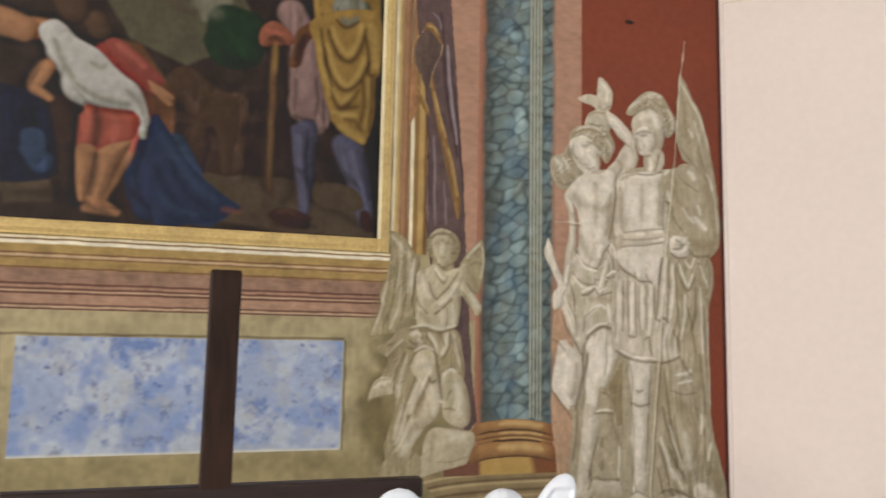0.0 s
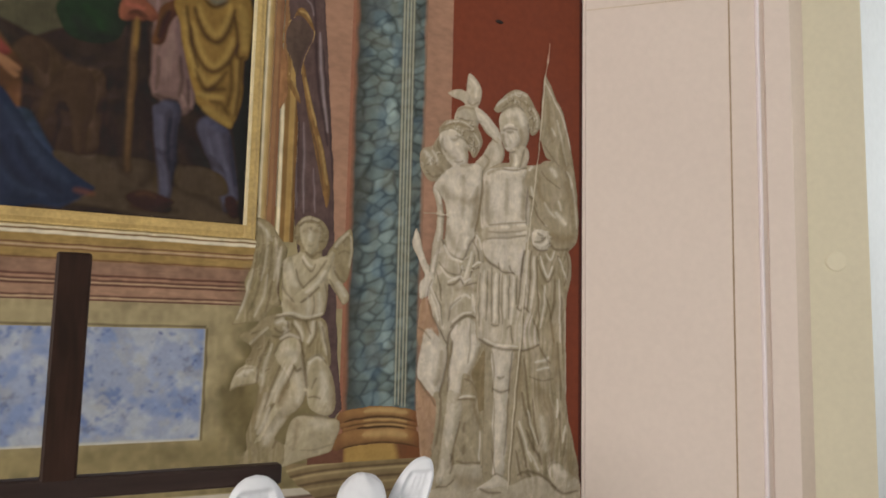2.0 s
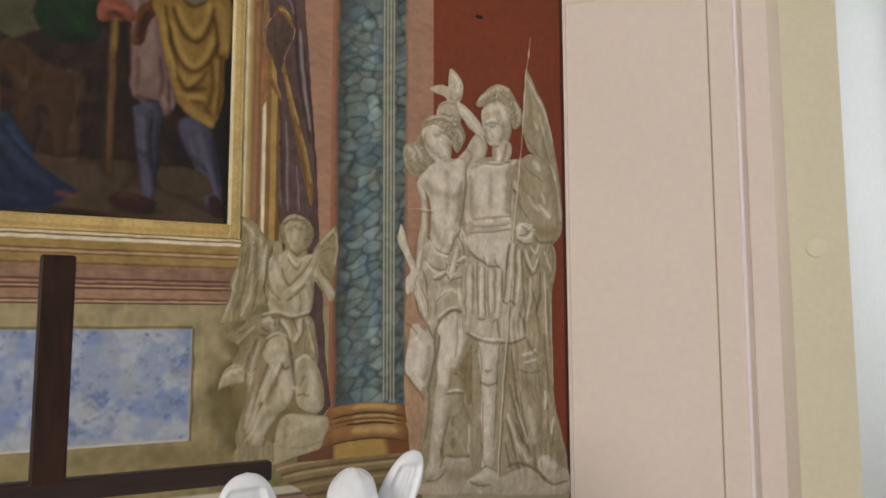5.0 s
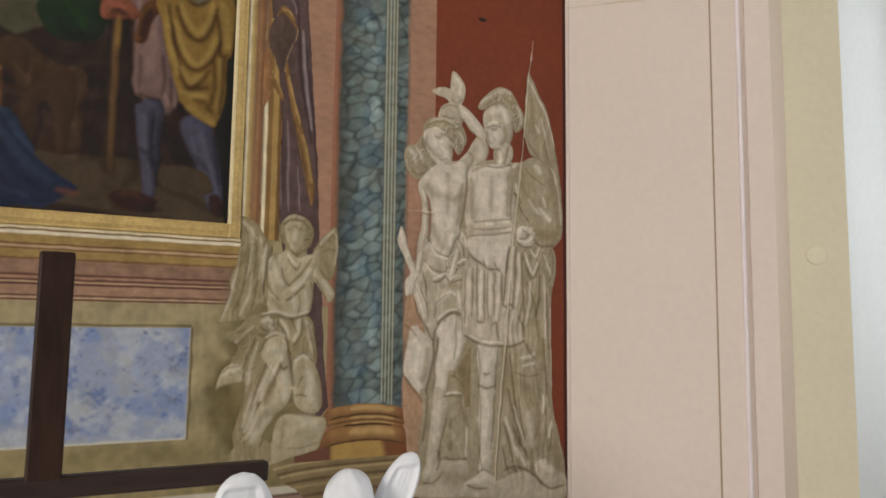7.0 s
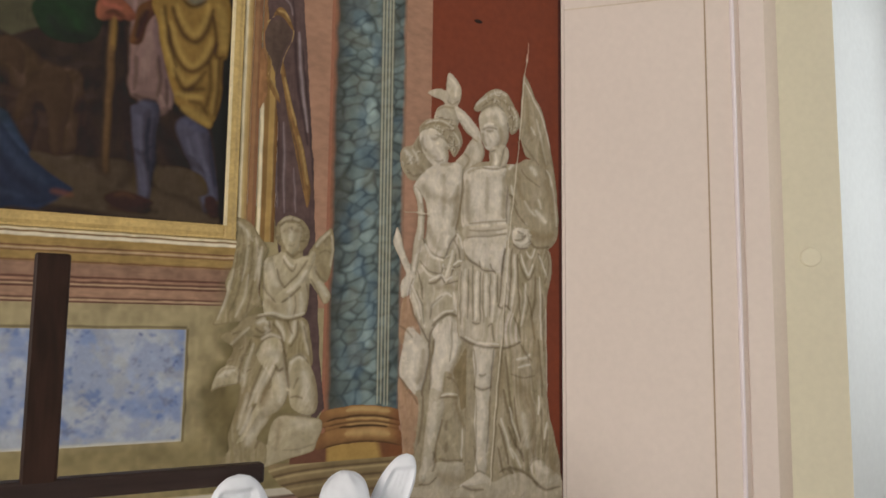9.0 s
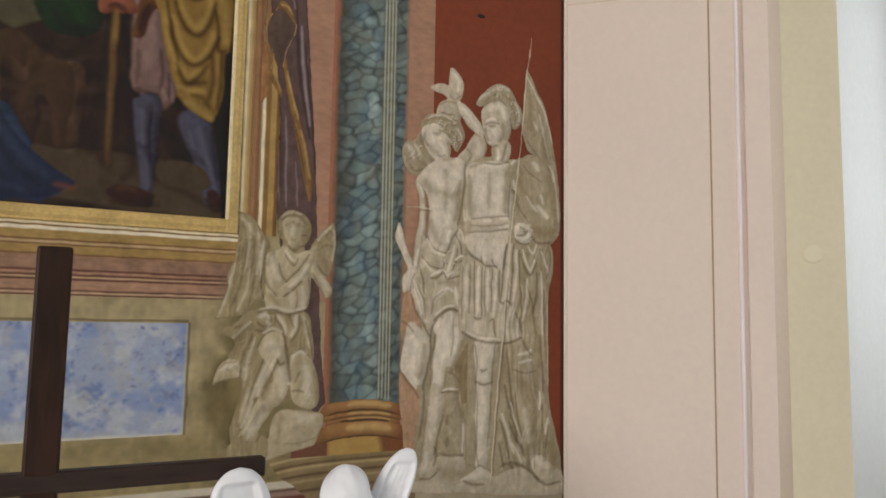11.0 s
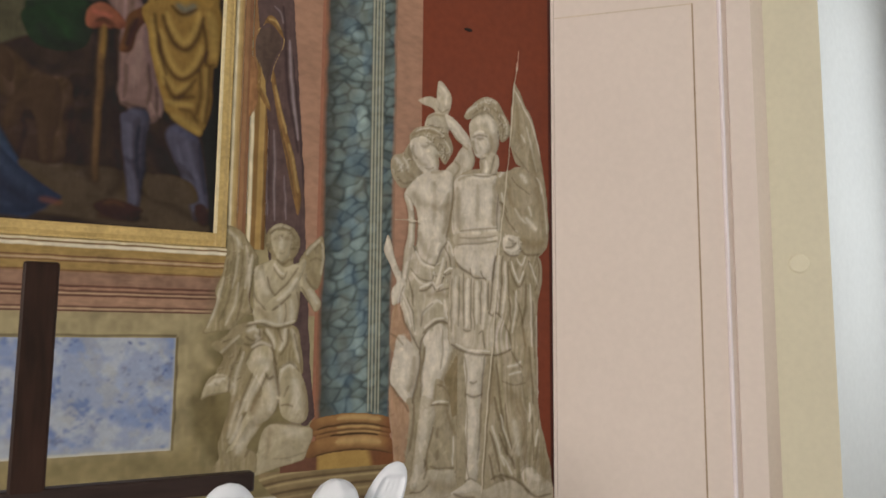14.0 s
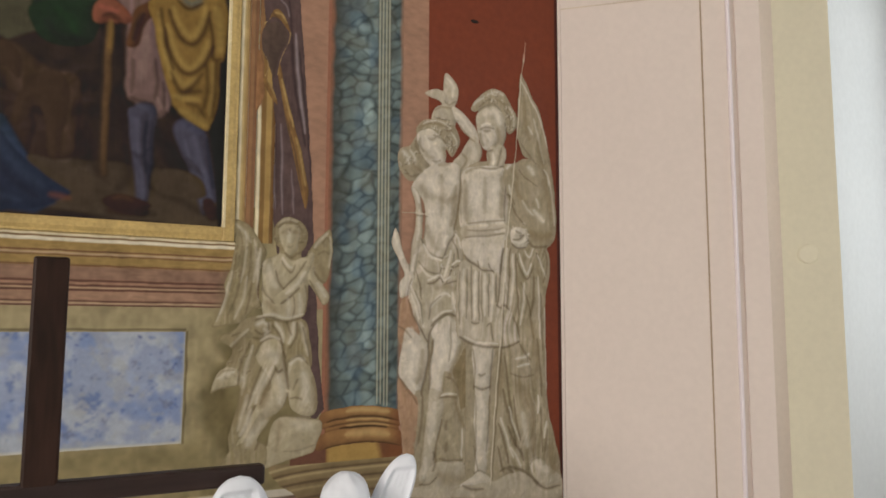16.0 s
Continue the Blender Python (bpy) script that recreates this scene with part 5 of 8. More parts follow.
soldier.stroke(g_lit, 0.0093, 0.55, 1.973, 1.964, 1.97, 1.843, 1.96, 1.735)
soldier.stroke(g_dark, 0.0061, 0.58, 1.993, 1.965, 1.989, 1.893, 1.989, 1.827)
soldier.stroke(g_lit, 0.0093, 0.44, 1.808, 1.985, 1.805, 1.867, 1.802, 1.76)
soldier.stroke(g_dark, 0.0054, 0.53, 1.827, 1.986, 1.827, 1.867, 1.821, 1.747)
soldier.stroke(g_dark, 0.005, 0.49, 1.787, 1.973, 1.784, 1.84, 1.784, 1.72)
soldier.stroke(g_dark, 0.0061, 0.58, 1.937, 1.713, 1.96, 1.724, 1.966, 1.675, 1.972, 1.643)
soldier.stroke(g_lit, 0.0186, 0.44, 1.864, 1.707, 1.864, 1.686, 1.877, 1.664)
soldier.stroke(g_lit, 0.0186, 0.33, 2.011, 1.735, 2.018, 1.694, 2.004, 1.659)
soldier.stroke(g_dark, 0.0079, 0.66, 1.784, 1.665, 1.84, 1.638, 1.927, 1.616, 2.024, 1.612)
soldier.stroke(g_dark, 0.0079, 0.66, 2.024, 1.61, 2.076, 1.62, 2.123, 1.642)
soldier.stroke(g_lit, 0.0059, 0.50, 1.809, 1.665, 1.889, 1.638, 1.998, 1.629)
soldier.stroke(g_dark, 0.0068, 0.66, 2.033, 2.094, 2.019, 1.983, 1.999, 1.817)
soldier.stroke(g_lit, 0.0078, 0.66, 2.056, 2.096, 2.046, 1.984, 2.025, 1.823)
soldier.stroke(g_dark, 0.0057, 0.58, 2.073, 2.097, 2.069, 1.957, 2.051, 1.804)
soldier.stroke(g_lit, 0.0105, 0.55, 2.09, 2.069, 2.092, 1.943, 2.071, 1.818)
soldier.stroke(g_dark, 0.0072, 0.66, 1.992, 1.817, 2.015, 1.803, 2.038, 1.817, 2.064, 1.796)
soldier.stroke(g_dark, 0.0057, 0.58, 2.106, 2.07, 2.112, 1.93, 2.124, 1.763)
soldier.stroke(g_lit, 0.0072, 0.66, 2.127, 2.071, 2.146, 2.016, 2.173, 1.972, 2.201, 2.029)
soldier.stroke(g_dark, 0.0057, 0.58, 2.113, 2.048, 2.139, 1.987, 2.177, 1.949, 2.215, 2.019)
soldier.stroke(g_lit, 0.0059, 0.55, 2.161, 2.09, 2.188, 2.057, 2.216, 2.104)
soldier.stroke(g_dark, 0.0061, 0.58, 2.139, 1.931, 2.172, 1.848, 2.198, 1.764)
soldier.stroke(g_lit, 0.0078, 0.50, 2.159, 1.932, 2.152, 1.847, 2.13, 1.722)
soldier.stroke(g_dark, 0.0054, 0.53, 2.084, 1.763, 2.117, 1.708, 2.123, 1.653)
soldier.stroke(g_dark, 0.0072, 0.63, 2.23, 2.082, 2.25, 2.043, 2.278, 2.01)
soldier.stroke(g_lit, 0.0065, 0.55, 2.237, 2.071, 2.264, 2.021, 2.284, 1.964)
soldier.stroke(g_dark, 0.0057, 0.49, 2.286, 2.094, 2.299, 2.022, 2.27, 1.935)
soldier.stroke(g_dark, 0.0086, 0.58, 2.214, 1.962, 2.213, 1.849, 2.192, 1.764, 2.211, 1.652)
soldier.stroke(g_lit, 0.0072, 0.55, 2.242, 1.963, 2.247, 1.821, 2.249, 1.652)
soldier.stroke(g_dark, 0.0072, 0.58, 2.255, 1.878, 2.26, 1.736, 2.265, 1.596)
soldier.stroke(g_lit, 0.0065, 0.55, 2.279, 1.807, 2.286, 1.596, 2.287, 1.4)
soldier.stroke(g_dark, 0.0064, 0.58, 2.231, 1.652, 2.247, 1.513, 2.256, 1.374)
soldier.stroke(g_deep, 0.0205, 0.52, 2.198, 1.736, 2.224, 1.596, 2.229, 1.458)
soldier.stroke(g_deep, 0.0171, 0.58, 2.096, 2.439, 2.129, 2.371, 2.187, 2.304)
soldier.stroke(g_lit, 0.0155, 0.55, 2.186, 2.518, 2.207, 2.503, 2.22, 2.481)
soldier.stroke(g_lit, 0.0155, 0.61, 2.218, 2.3, 2.246, 2.273, 2.281, 2.244)
soldier.stroke(g_lit, 0.0093, 0.50, 2.233, 2.359, 2.243, 2.337, 2.247, 2.314)
soldier.stroke(g_lit, 0.0093, 0.38, 2.15, 2.344, 2.177, 2.303, 2.218, 2.271)
soldier.stroke(g_dark, 0.0064, 0.53, 2.068, 2.365, 2.095, 2.296, 2.155, 2.221)
soldier.stroke(g_deep, 0.0273, 0.69, 2.189, 2.183, 2.255, 2.164, 2.323, 2.18)
soldier.stroke(g_dark, 0.0072, 0.58, 2.168, 2.159, 2.22, 2.11, 2.3, 2.12)
soldier.stroke(g_deep, 0.0205, 0.46, 2.277, 2.457, 2.311, 2.372, 2.324, 2.256)
soldier.stroke(g_dark, 0.0054, 0.44, 2.13, 2.501, 2.171, 2.461, 2.241, 2.424)
soldier.stroke(g_deep, 0.0171, 0.46, 2.086, 2.496, 2.123, 2.465, 2.116, 2.413)
soldier.stroke(g_lit, 0.0093, 0.50, 2.069, 2.414, 2.075, 2.391, 2.078, 2.369)
soldier.stroke(g_dark, 0.0057, 0.49, 2.055, 2.367, 2.082, 2.352, 2.102, 2.32)
soldier.stroke(g_lit, 0.0065, 0.77, 2.084, 2.182, 2.118, 2.193, 2.148, 2.18)
soldier.stroke(g_dark, 0.0079, 0.66, 2.107, 2.189, 2.138, 2.177, 2.134, 2.162)
soldier.stroke(g_lit, 0.0072, 0.66, 2.1, 2.132, 2.134, 2.128, 2.168, 2.159)
soldier.stroke(g_dark, 0.0064, 0.63, 2.093, 2.143, 2.127, 2.145, 2.155, 2.169)
soldier.stroke(g_dark, 0.0064, 0.66, 2.083, 2.12, 2.12, 2.099, 2.168, 2.107)
soldier.stroke(g_lit, 0.0186, 0.50, 1.902, 1.579, 1.902, 1.534, 1.895, 1.494)
soldier.stroke(g_dark, 0.0064, 0.53, 1.972, 1.605, 1.962, 1.519, 1.952, 1.413)
soldier.stroke(g_dark, 0.0054, 0.49, 1.858, 1.611, 1.871, 1.521, 1.864, 1.416)
soldier.stroke(g_dark, 0.0072, 0.58, 1.889, 1.489, 1.908, 1.483, 1.927, 1.491)
soldier.stroke(g_lit, 0.0124, 0.50, 1.889, 1.457, 1.908, 1.451, 1.927, 1.453)
soldier.stroke(g_dark, 0.0072, 0.63, 1.864, 1.432, 1.908, 1.417, 1.958, 1.431)
soldier.stroke(g_lit, 0.0155, 0.44, 1.901, 1.388, 1.901, 1.283, 1.901, 1.166)
soldier.stroke(g_dark, 0.0061, 0.49, 1.952, 1.386, 1.945, 1.254, 1.932, 1.125)
soldier.stroke(g_dark, 0.005, 0.44, 1.873, 1.389, 1.876, 1.258, 1.876, 1.129)
soldier.stroke(g_dark, 0.005, 0.49, 1.864, 1.156, 1.876, 1.09, 1.888, 1.038)
soldier.stroke(g_lit, 0.0124, 0.50, 1.845, 0.998, 1.885, 1.004, 1.907, 1.018)
soldier.stroke(g_dark, 0.0086, 0.63, 1.803, 0.982, 1.851, 0.962, 1.919, 0.955)
soldier.stroke(g_dark, 0.0057, 0.53, 1.864, 1.032, 1.895, 1.045, 1.926, 1.027)
soldier.stroke(g_deep, 0.0205, 0.58, 2.004, 1.586, 2.016, 1.491, 2.009, 1.384)
soldier.stroke(g_dark, 0.0079, 0.63, 2.036, 1.572, 2.049, 1.49, 2.061, 1.382, 2.08, 1.273)
soldier.stroke(g_dark, 0.0093, 0.63, 2.026, 1.41, 2.048, 1.329, 2.077, 1.247, 2.105, 1.138)
soldier.stroke(g_lit, 0.0065, 0.44, 2.061, 1.328, 2.086, 1.246, 2.119, 1.164)
soldier.stroke(g_dark, 0.0093, 0.66, 2.054, 1.235, 2.086, 1.166, 2.131, 1.11, 2.144, 1.068)
soldier.stroke(g_dark, 0.0086, 0.63, 2.002, 1.251, 2.034, 1.157, 2.059, 1.062)
soldier.stroke(g_lit, 0.0093, 0.50, 2.015, 1.277, 2.047, 1.182, 2.085, 1.086)
soldier.stroke(g_dark, 0.0072, 0.58, 1.995, 1.146, 2.014, 1.079, 2.027, 1.025)
soldier.stroke(g_lit, 0.0078, 0.44, 2.073, 1.14, 2.105, 1.085, 2.131, 1.04)
soldier.stroke(g_dark, 0.0072, 0.58, 2.088, 1.381, 2.1, 1.272, 2.125, 1.163)
soldier.stroke(g_dark, 0.0086, 0.66, 2.059, 1.046, 2.124, 1.025, 2.183, 0.993, 2.23, 0.951)
soldier.stroke(g_dark, 0.0072, 0.58, 2.007, 1.03, 2.046, 1.042, 2.085, 1.018)
soldier.stroke(g_lit, 0.0093, 0.55, 2.102, 1.554, 2.156, 1.564, 2.183, 1.58)
soldier.stroke(g_lit, 0.0078, 0.55, 2.115, 1.516, 2.155, 1.526, 2.182, 1.531)
soldier.stroke(g_dark, 0.0064, 0.53, 2.123, 1.631, 2.156, 1.586, 2.189, 1.553)
soldier.stroke(g_deep, 0.0341, 0.58, 2.121, 1.434, 2.161, 1.378, 2.18, 1.322)
soldier.stroke(g_dark, 0.0054, 0.44, 2.069, 1.49, 2.135, 1.466, 2.209, 1.475)
soldier.stroke(g_lit, 0.0078, 0.72, 2.235, 1.375, 2.238, 1.333, 2.23, 1.287)
soldier.stroke(g_lit, 0.0186, 0.33, 2.14, 1.297, 2.152, 1.215, 2.171, 1.133)
soldier.stroke(g_deep, 0.0171, 0.52, 2.2, 1.321, 2.206, 1.199, 2.198, 1.104)
soldier.stroke(g_lit, 0.0072, 0.61, 2.285, 1.249, 2.274, 1.208, 2.267, 1.167)
soldier.stroke(g_dark, 0.0072, 0.53, 2.288, 1.207, 2.28, 1.153, 2.272, 1.099)
soldier.stroke(g_dark, 0.0061, 0.49, 2.248, 1.319, 2.253, 1.209, 2.259, 1.1)
soldier.stroke(g_deep, 0.0273, 0.58, 2.293, 1.125, 2.313, 1.055, 2.326, 0.999)
soldier.stroke(g_lit, 0.0186, 0.50, 2.218, 1.054, 2.244, 1.031, 2.285, 1.005)
soldier.stroke(g_dark, 0.0072, 0.53, 2.184, 1.046, 2.204, 1.072, 2.238, 1.074)
soldier.stroke(g_dark, 0.0079, 0.63, 2.203, 0.97, 2.27, 0.926, 2.36, 0.933)
soldier.stroke(g_deep, 0.0057, 0.78, 2.148, 2.943, 2.129, 2.704, 2.107, 2.527)
soldier.stroke(g_rose, 0.0046, 1.00, 2.175, 3.17, 2.171, 3.127, 2.164, 3.083, grow=True)
soldier.stroke(g_rose, 0.0081, 1.00, 2.164, 3.101, 2.164, 3.083, 2.16, 3.065, grow=True)
soldier.stroke(g_staff, 0.0037, 1.00, 2.163, 3.077, 2.156, 3.022, 2.145, 2.961, grow=True)
soldier.stroke(g_staff, 0.0039, 1.00, 2.145, 2.972, 2.125, 2.704, 2.1, 2.497, 2.085, 2.367, grow=True)
soldier.stroke(g_staff, 0.0034, 1.00, 2.085, 2.367, 2.064, 2.209, 2.039, 1.983, 2.018, 1.68, 1.994, 1.465, 1.973, 1.226, 1.954, 0.972, grow=True)
soldier.stroke(g_dark, 0.0047, 0.58, 2.042, 1.928, 2.024, 1.653, 2.003, 1.438, 1.983, 1.226, 1.963, 0.992)
soldier.curls(g_dark, g_lit, 24, 1.975, 2.855, 0.10, 0.045)
soldier.curls(g_dark, g_lit, 12, 2.075, 2.744, 0.035, 0.07)
soldier.curls(g_dark, g_lit, 12, 2.16, 2.17, 0.045, 0.05)
soldier.streaks(0.05, 4, 8)
soldier.mottle(0.10, 9)
soldier.mottle(0.14, 26)
soldier.feather(tone(140, 118, 92, K), 3, 0.5)
mural("painted_statue", soldier, 0.0075, FRESCO, "grey-beige grisaille figure painted flat, plumed helmet, cloak and banner staff")
angel = Fresco(0.62, 1.02, 1.18, 2.20, 0.003, 121, 0.006)
angel.shape(h_mid, 0.03, 0.1, 0.73, 2.145, 0.763, 2.14, 0.798, 2.119, 0.835, 2.065, 0.867, 2.018, 0.851, 1.979, 0.841, 1.932, 0.832, 1.843, 0.85, 1.792, 0.82, 1.778, 0.798, 1.755, 0.765, 1.723, 0.709, 1.711, 0.652, 1.704, 0.672, 1.758, 0.7, 1.835, 0.694, 1.885, 0.719, 1.955, 0.729, 2.043, 0.72, 2.112)
angel.shape(h_mid, 0.02, 0.1, 1.037, 2.012, 1.076, 2.077, 1.113, 2.114, 1.144, 2.128, 1.153, 2.047, 1.142, 1.948, 1.123, 1.894, 1.082, 1.905, 1.058, 1.964)
angel.shape(h_mid, 0.03, 0.1, 0.798, 1.75, 0.867, 1.751, 0.847, 1.659, 0.873, 1.567, 0.831, 1.431, 0.792, 1.233, 0.743, 1.214, 0.732, 1.281, 0.764, 1.39, 0.773, 1.456, 0.714, 1.547, 0.734, 1.614, 0.677, 1.659, 0.732, 1.693)
angel.shape(h_mid, 0.04, 0.05, 0.797, 1.625, 0.873, 1.567, 0.928, 1.428, 0.903, 1.333, 0.814, 1.218, 0.735, 1.211, 0.76, 1.368, 0.778, 1.501)
angel.shape(h_pale, 0.02, 0.2, 0.654, 1.447, 0.676, 1.517, 0.714, 1.547, 0.759, 1.537, 0.787, 1.505, 0.757, 1.47, 0.691, 1.459)
angel.shape(h_mid, 0.02, 0.25, 0.886, 2.099, 0.902, 2.138, 0.94, 2.17, 0.989, 2.166, 1.029, 2.138, 1.043, 2.09, 1.031, 2.041, 1, 2.02, 0.917, 2.034, 0.894, 2.062)
angel.shape(h_mid, 0.015, 0.2, 0.926, 2.049, 0.999, 2.053, 1.015, 2.001, 0.981, 1.971, 0.933, 1.978, 0.912, 2.01)
angel.shape(h_pale, 0.015, 0.35, 0.914, 2.125, 0.953, 2.137, 0.997, 2.131, 1.006, 2.075, 0.992, 2.026, 0.961, 2.008, 0.928, 2.045)
angel.shape(h_pale, 0.03, 0.25, 0.852, 1.97, 0.889, 2, 0.936, 2.012, 0.981, 1.985, 1.042, 2.007, 1.076, 1.946, 1.052, 1.897, 1.042, 1.8, 1.024, 1.748, 0.939, 1.733, 0.863, 1.746, 0.846, 1.839)
angel.shape(h_pale, 0.012, 0.3, 0.847, 1.97, 0.88, 1.99, 0.905, 1.915, 0.936, 1.855, 0.918, 1.808, 0.874, 1.839, 0.849, 1.899)
angel.shape(h_pale, 0.012, 0.3, 0.898, 1.826, 0.936, 1.864, 0.983, 1.909, 1.03, 1.987, 1.054, 2.022, 1.07, 2.004, 1.051, 1.945, 0.996, 1.859, 0.937, 1.803)
angel.shape(h_pale, 0.015, 0.3, 1.051, 1.95, 1.082, 1.917, 1.129, 1.87, 1.145, 1.826, 1.117, 1.797, 1.084, 1.837, 1.047, 1.896)
angel.shape(h_mid, 0.02, 0.2, 0.817, 1.737, 0.868, 1.728, 1.024, 1.743, 1.058, 1.658, 1.071, 1.539, 0.992, 1.564, 0.958, 1.472, 0.92, 1.543, 0.838, 1.567, 0.812, 1.659)
angel.shape(h_pale, 0.03, 0.3, 0.831, 1.586, 0.866, 1.645, 0.917, 1.654, 0.945, 1.612, 0.959, 1.519, 0.971, 1.444, 0.96, 1.389, 0.926, 1.355, 0.879, 1.339, 0.839, 1.296, 0.792, 1.211, 0.757, 1.209, 0.779, 1.278, 0.822, 1.353, 0.865, 1.43, 0.899, 1.474)
angel.shape(h_pale, 0.03, 0.3, 0.97, 1.56, 1.015, 1.583, 1.063, 1.539, 1.09, 1.468, 1.097, 1.369, 1.061, 1.334, 0.987, 1.365, 0.968, 1.444)
angel.shape(h_pale, 0.012, 0.15, 0.931, 1.341, 1.095, 1.325, 1.121, 1.288, 1.102, 1.22, 1.088, 1.188, 1.05, 1.178, 0.931, 1.151, 0.867, 1.138, 0.883, 1.226)
angel.shape(h_mid, 0.03, 0.1, 0.734, 1.215, 0.813, 1.253, 0.883, 1.226, 0.874, 1.138, 0.773, 1.125, 0.706, 1.152)
angel.hatch(600, 0.05)
angel.crumple(0.09, 9, 46, 0.741, 2.153, 0.867, 2.036, 0.886, 1.784, 0.687, 1.663, 0.655, 1.69, 0.701, 1.847)
angel.crumple(0.10, 12, 48, 0.841, 1.741, 1.053, 1.759, 1.103, 1.354, 0.911, 1.372, 0.851, 1.153, 0.696, 1.165, 0.662, 1.531, 0.743, 1.6)
angel.stroke(g_lit, 0.0081, 0.27, 0.736, 2.127, 0.769, 2.096, 0.798, 2.051)
angel.stroke(g_dark, 0.0047, 0.34, 0.75, 2.107, 0.762, 2.026, 0.742, 1.933)
angel.stroke(g_lit, 0.0065, 0.27, 0.773, 2.097, 0.781, 2.004, 0.762, 1.887)
angel.stroke(g_dark, 0.005, 0.39, 0.793, 2.074, 0.8, 1.981, 0.785, 1.865)
angel.stroke(g_lit, 0.0065, 0.27, 0.811, 2.066, 0.823, 1.983, 0.812, 1.889)
angel.stroke(g_dark, 0.0054, 0.39, 0.74, 2.002, 0.729, 1.909, 0.705, 1.817)
angel.stroke(g_lit, 0.0073, 0.27, 0.724, 1.932, 0.709, 1.84, 0.681, 1.758)
angel.stroke(g_dark, 0.0054, 0.39, 0.765, 1.934, 0.749, 1.841, 0.712, 1.749)
angel.stroke(g_lit, 0.0065, 0.27, 0.788, 1.911, 0.773, 1.819, 0.739, 1.736)
angel.stroke(g_dark, 0.0054, 0.44, 0.808, 1.889, 0.796, 1.819, 0.784, 1.759)
angel.stroke(g_lit, 0.0081, 0.40, 0.836, 2.03, 0.829, 1.936, 0.837, 1.82)
angel.stroke(g_dark, 0.0057, 0.49, 0.847, 1.96, 0.835, 1.89, 0.847, 1.797)
angel.stroke(g_lit, 0.0065, 0.24, 0.712, 1.886, 0.693, 1.794, 0.669, 1.726)
angel.stroke(g_dark, 0.0047, 0.39, 0.771, 2.027, 0.764, 1.957, 0.756, 1.91)
angel.stroke(g_lit, 0.0081, 0.36, 1.069, 2.043, 1.099, 2.083, 1.129, 2.11)
angel.stroke(g_dark, 0.0054, 0.49, 1.104, 2.064, 1.124, 2.09, 1.14, 2.071)
angel.stroke(g_lit, 0.0073, 0.31, 1.139, 2.096, 1.146, 2.034, 1.137, 1.96)
angel.stroke(g_dark, 0.0057, 0.44, 1.085, 2.014, 1.11, 2.03, 1.136, 2.022)
angel.stroke(g_deep, 0.0136, 0.58, 1.096, 1.971, 1.107, 1.937, 1.127, 1.923)
angel.stroke(g_dark, 0.0057, 0.49, 1.071, 1.945, 1.097, 1.908, 1.123, 1.899)
angel.stroke(g_deep, 0.0136, 0.58, 0.896, 2.093, 0.906, 2.058, 0.926, 2.03)
angel.stroke(g_dark, 0.0054, 0.44, 0.909, 2.12, 0.943, 2.146, 0.987, 2.144, 1.012, 2.117)
angel.stroke(g_lit, 0.0081, 0.31, 0.918, 2.144, 0.952, 2.161, 0.991, 2.155)
angel.stroke(g_deep, 0.0136, 0.58, 1.017, 2.108, 1.028, 2.07, 1.014, 2.035)
angel.stroke(g_dark, 0.005, 0.34, 0.897, 2.129, 0.893, 2.09, 0.911, 2.053)
angel.stroke(g_deep, 0.0102, 0.52, 0.929, 2.102, 0.944, 2.105, 0.956, 2.101)
angel.stroke(g_deep, 0.0102, 0.52, 0.971, 2.105, 0.983, 2.108, 0.993, 2.104)
angel.stroke(g_lit, 0.0116, 0.31, 0.958, 2.109, 0.961, 2.085, 0.964, 2.066)
angel.stroke(g_dark, 0.005, 0.34, 0.95, 2.046, 0.965, 2.044, 0.977, 2.05)
angel.stroke(g_dark, 0.0079, 0.53, 0.941, 2.017, 0.971, 1.999, 0.995, 2.019)
angel.stroke(g_dark, 0.0079, 0.58, 1, 2.015, 1.029, 2.031, 1.054, 2.042)
angel.stroke(g_lit, 0.0081, 0.40, 0.932, 1.997, 0.952, 1.969, 0.972, 1.956)
angel.stroke(g_dark, 0.0054, 0.49, 0.928, 1.983, 0.953, 1.95, 0.972, 1.937, 0.986, 1.966)
angel.stroke(g_lit, 0.0194, 0.27, 0.871, 1.961, 0.886, 1.915, 0.907, 1.873)
angel.stroke(g_dark, 0.0061, 0.58, 0.905, 1.944, 0.92, 1.892, 0.94, 1.865)
angel.stroke(g_dark, 0.0064, 0.58, 0.936, 1.864, 0.978, 1.904, 1.011, 1.948, 1.038, 1.988)
angel.stroke(g_lit, 0.0116, 0.36, 0.95, 1.846, 0.993, 1.885, 1.031, 1.939)
angel.stroke(g_dark, 0.0064, 0.58, 0.928, 1.803, 0.965, 1.827, 1.008, 1.871)
angel.stroke(g_dark, 0.0057, 0.53, 0.845, 1.89, 0.865, 1.839, 0.904, 1.803)
angel.stroke(g_deep, 0.0136, 0.52, 0.866, 1.809, 0.9, 1.779, 0.915, 1.751)
angel.stroke(g_lit, 0.0116, 0.27, 0.961, 1.823, 0.967, 1.787, 0.963, 1.752)
angel.stroke(g_dark, 0.005, 0.44, 0.985, 1.835, 0.991, 1.788, 0.982, 1.747)
angel.stroke(g_lit, 0.0116, 0.27, 1.009, 1.847, 1.015, 1.8, 1.011, 1.762)
angel.stroke(g_dark, 0.0057, 0.49, 1.033, 1.884, 1.044, 1.824, 1.028, 1.752)
angel.stroke(g_lit, 0.0116, 0.36, 1.082, 1.897, 1.108, 1.864, 1.124, 1.836)
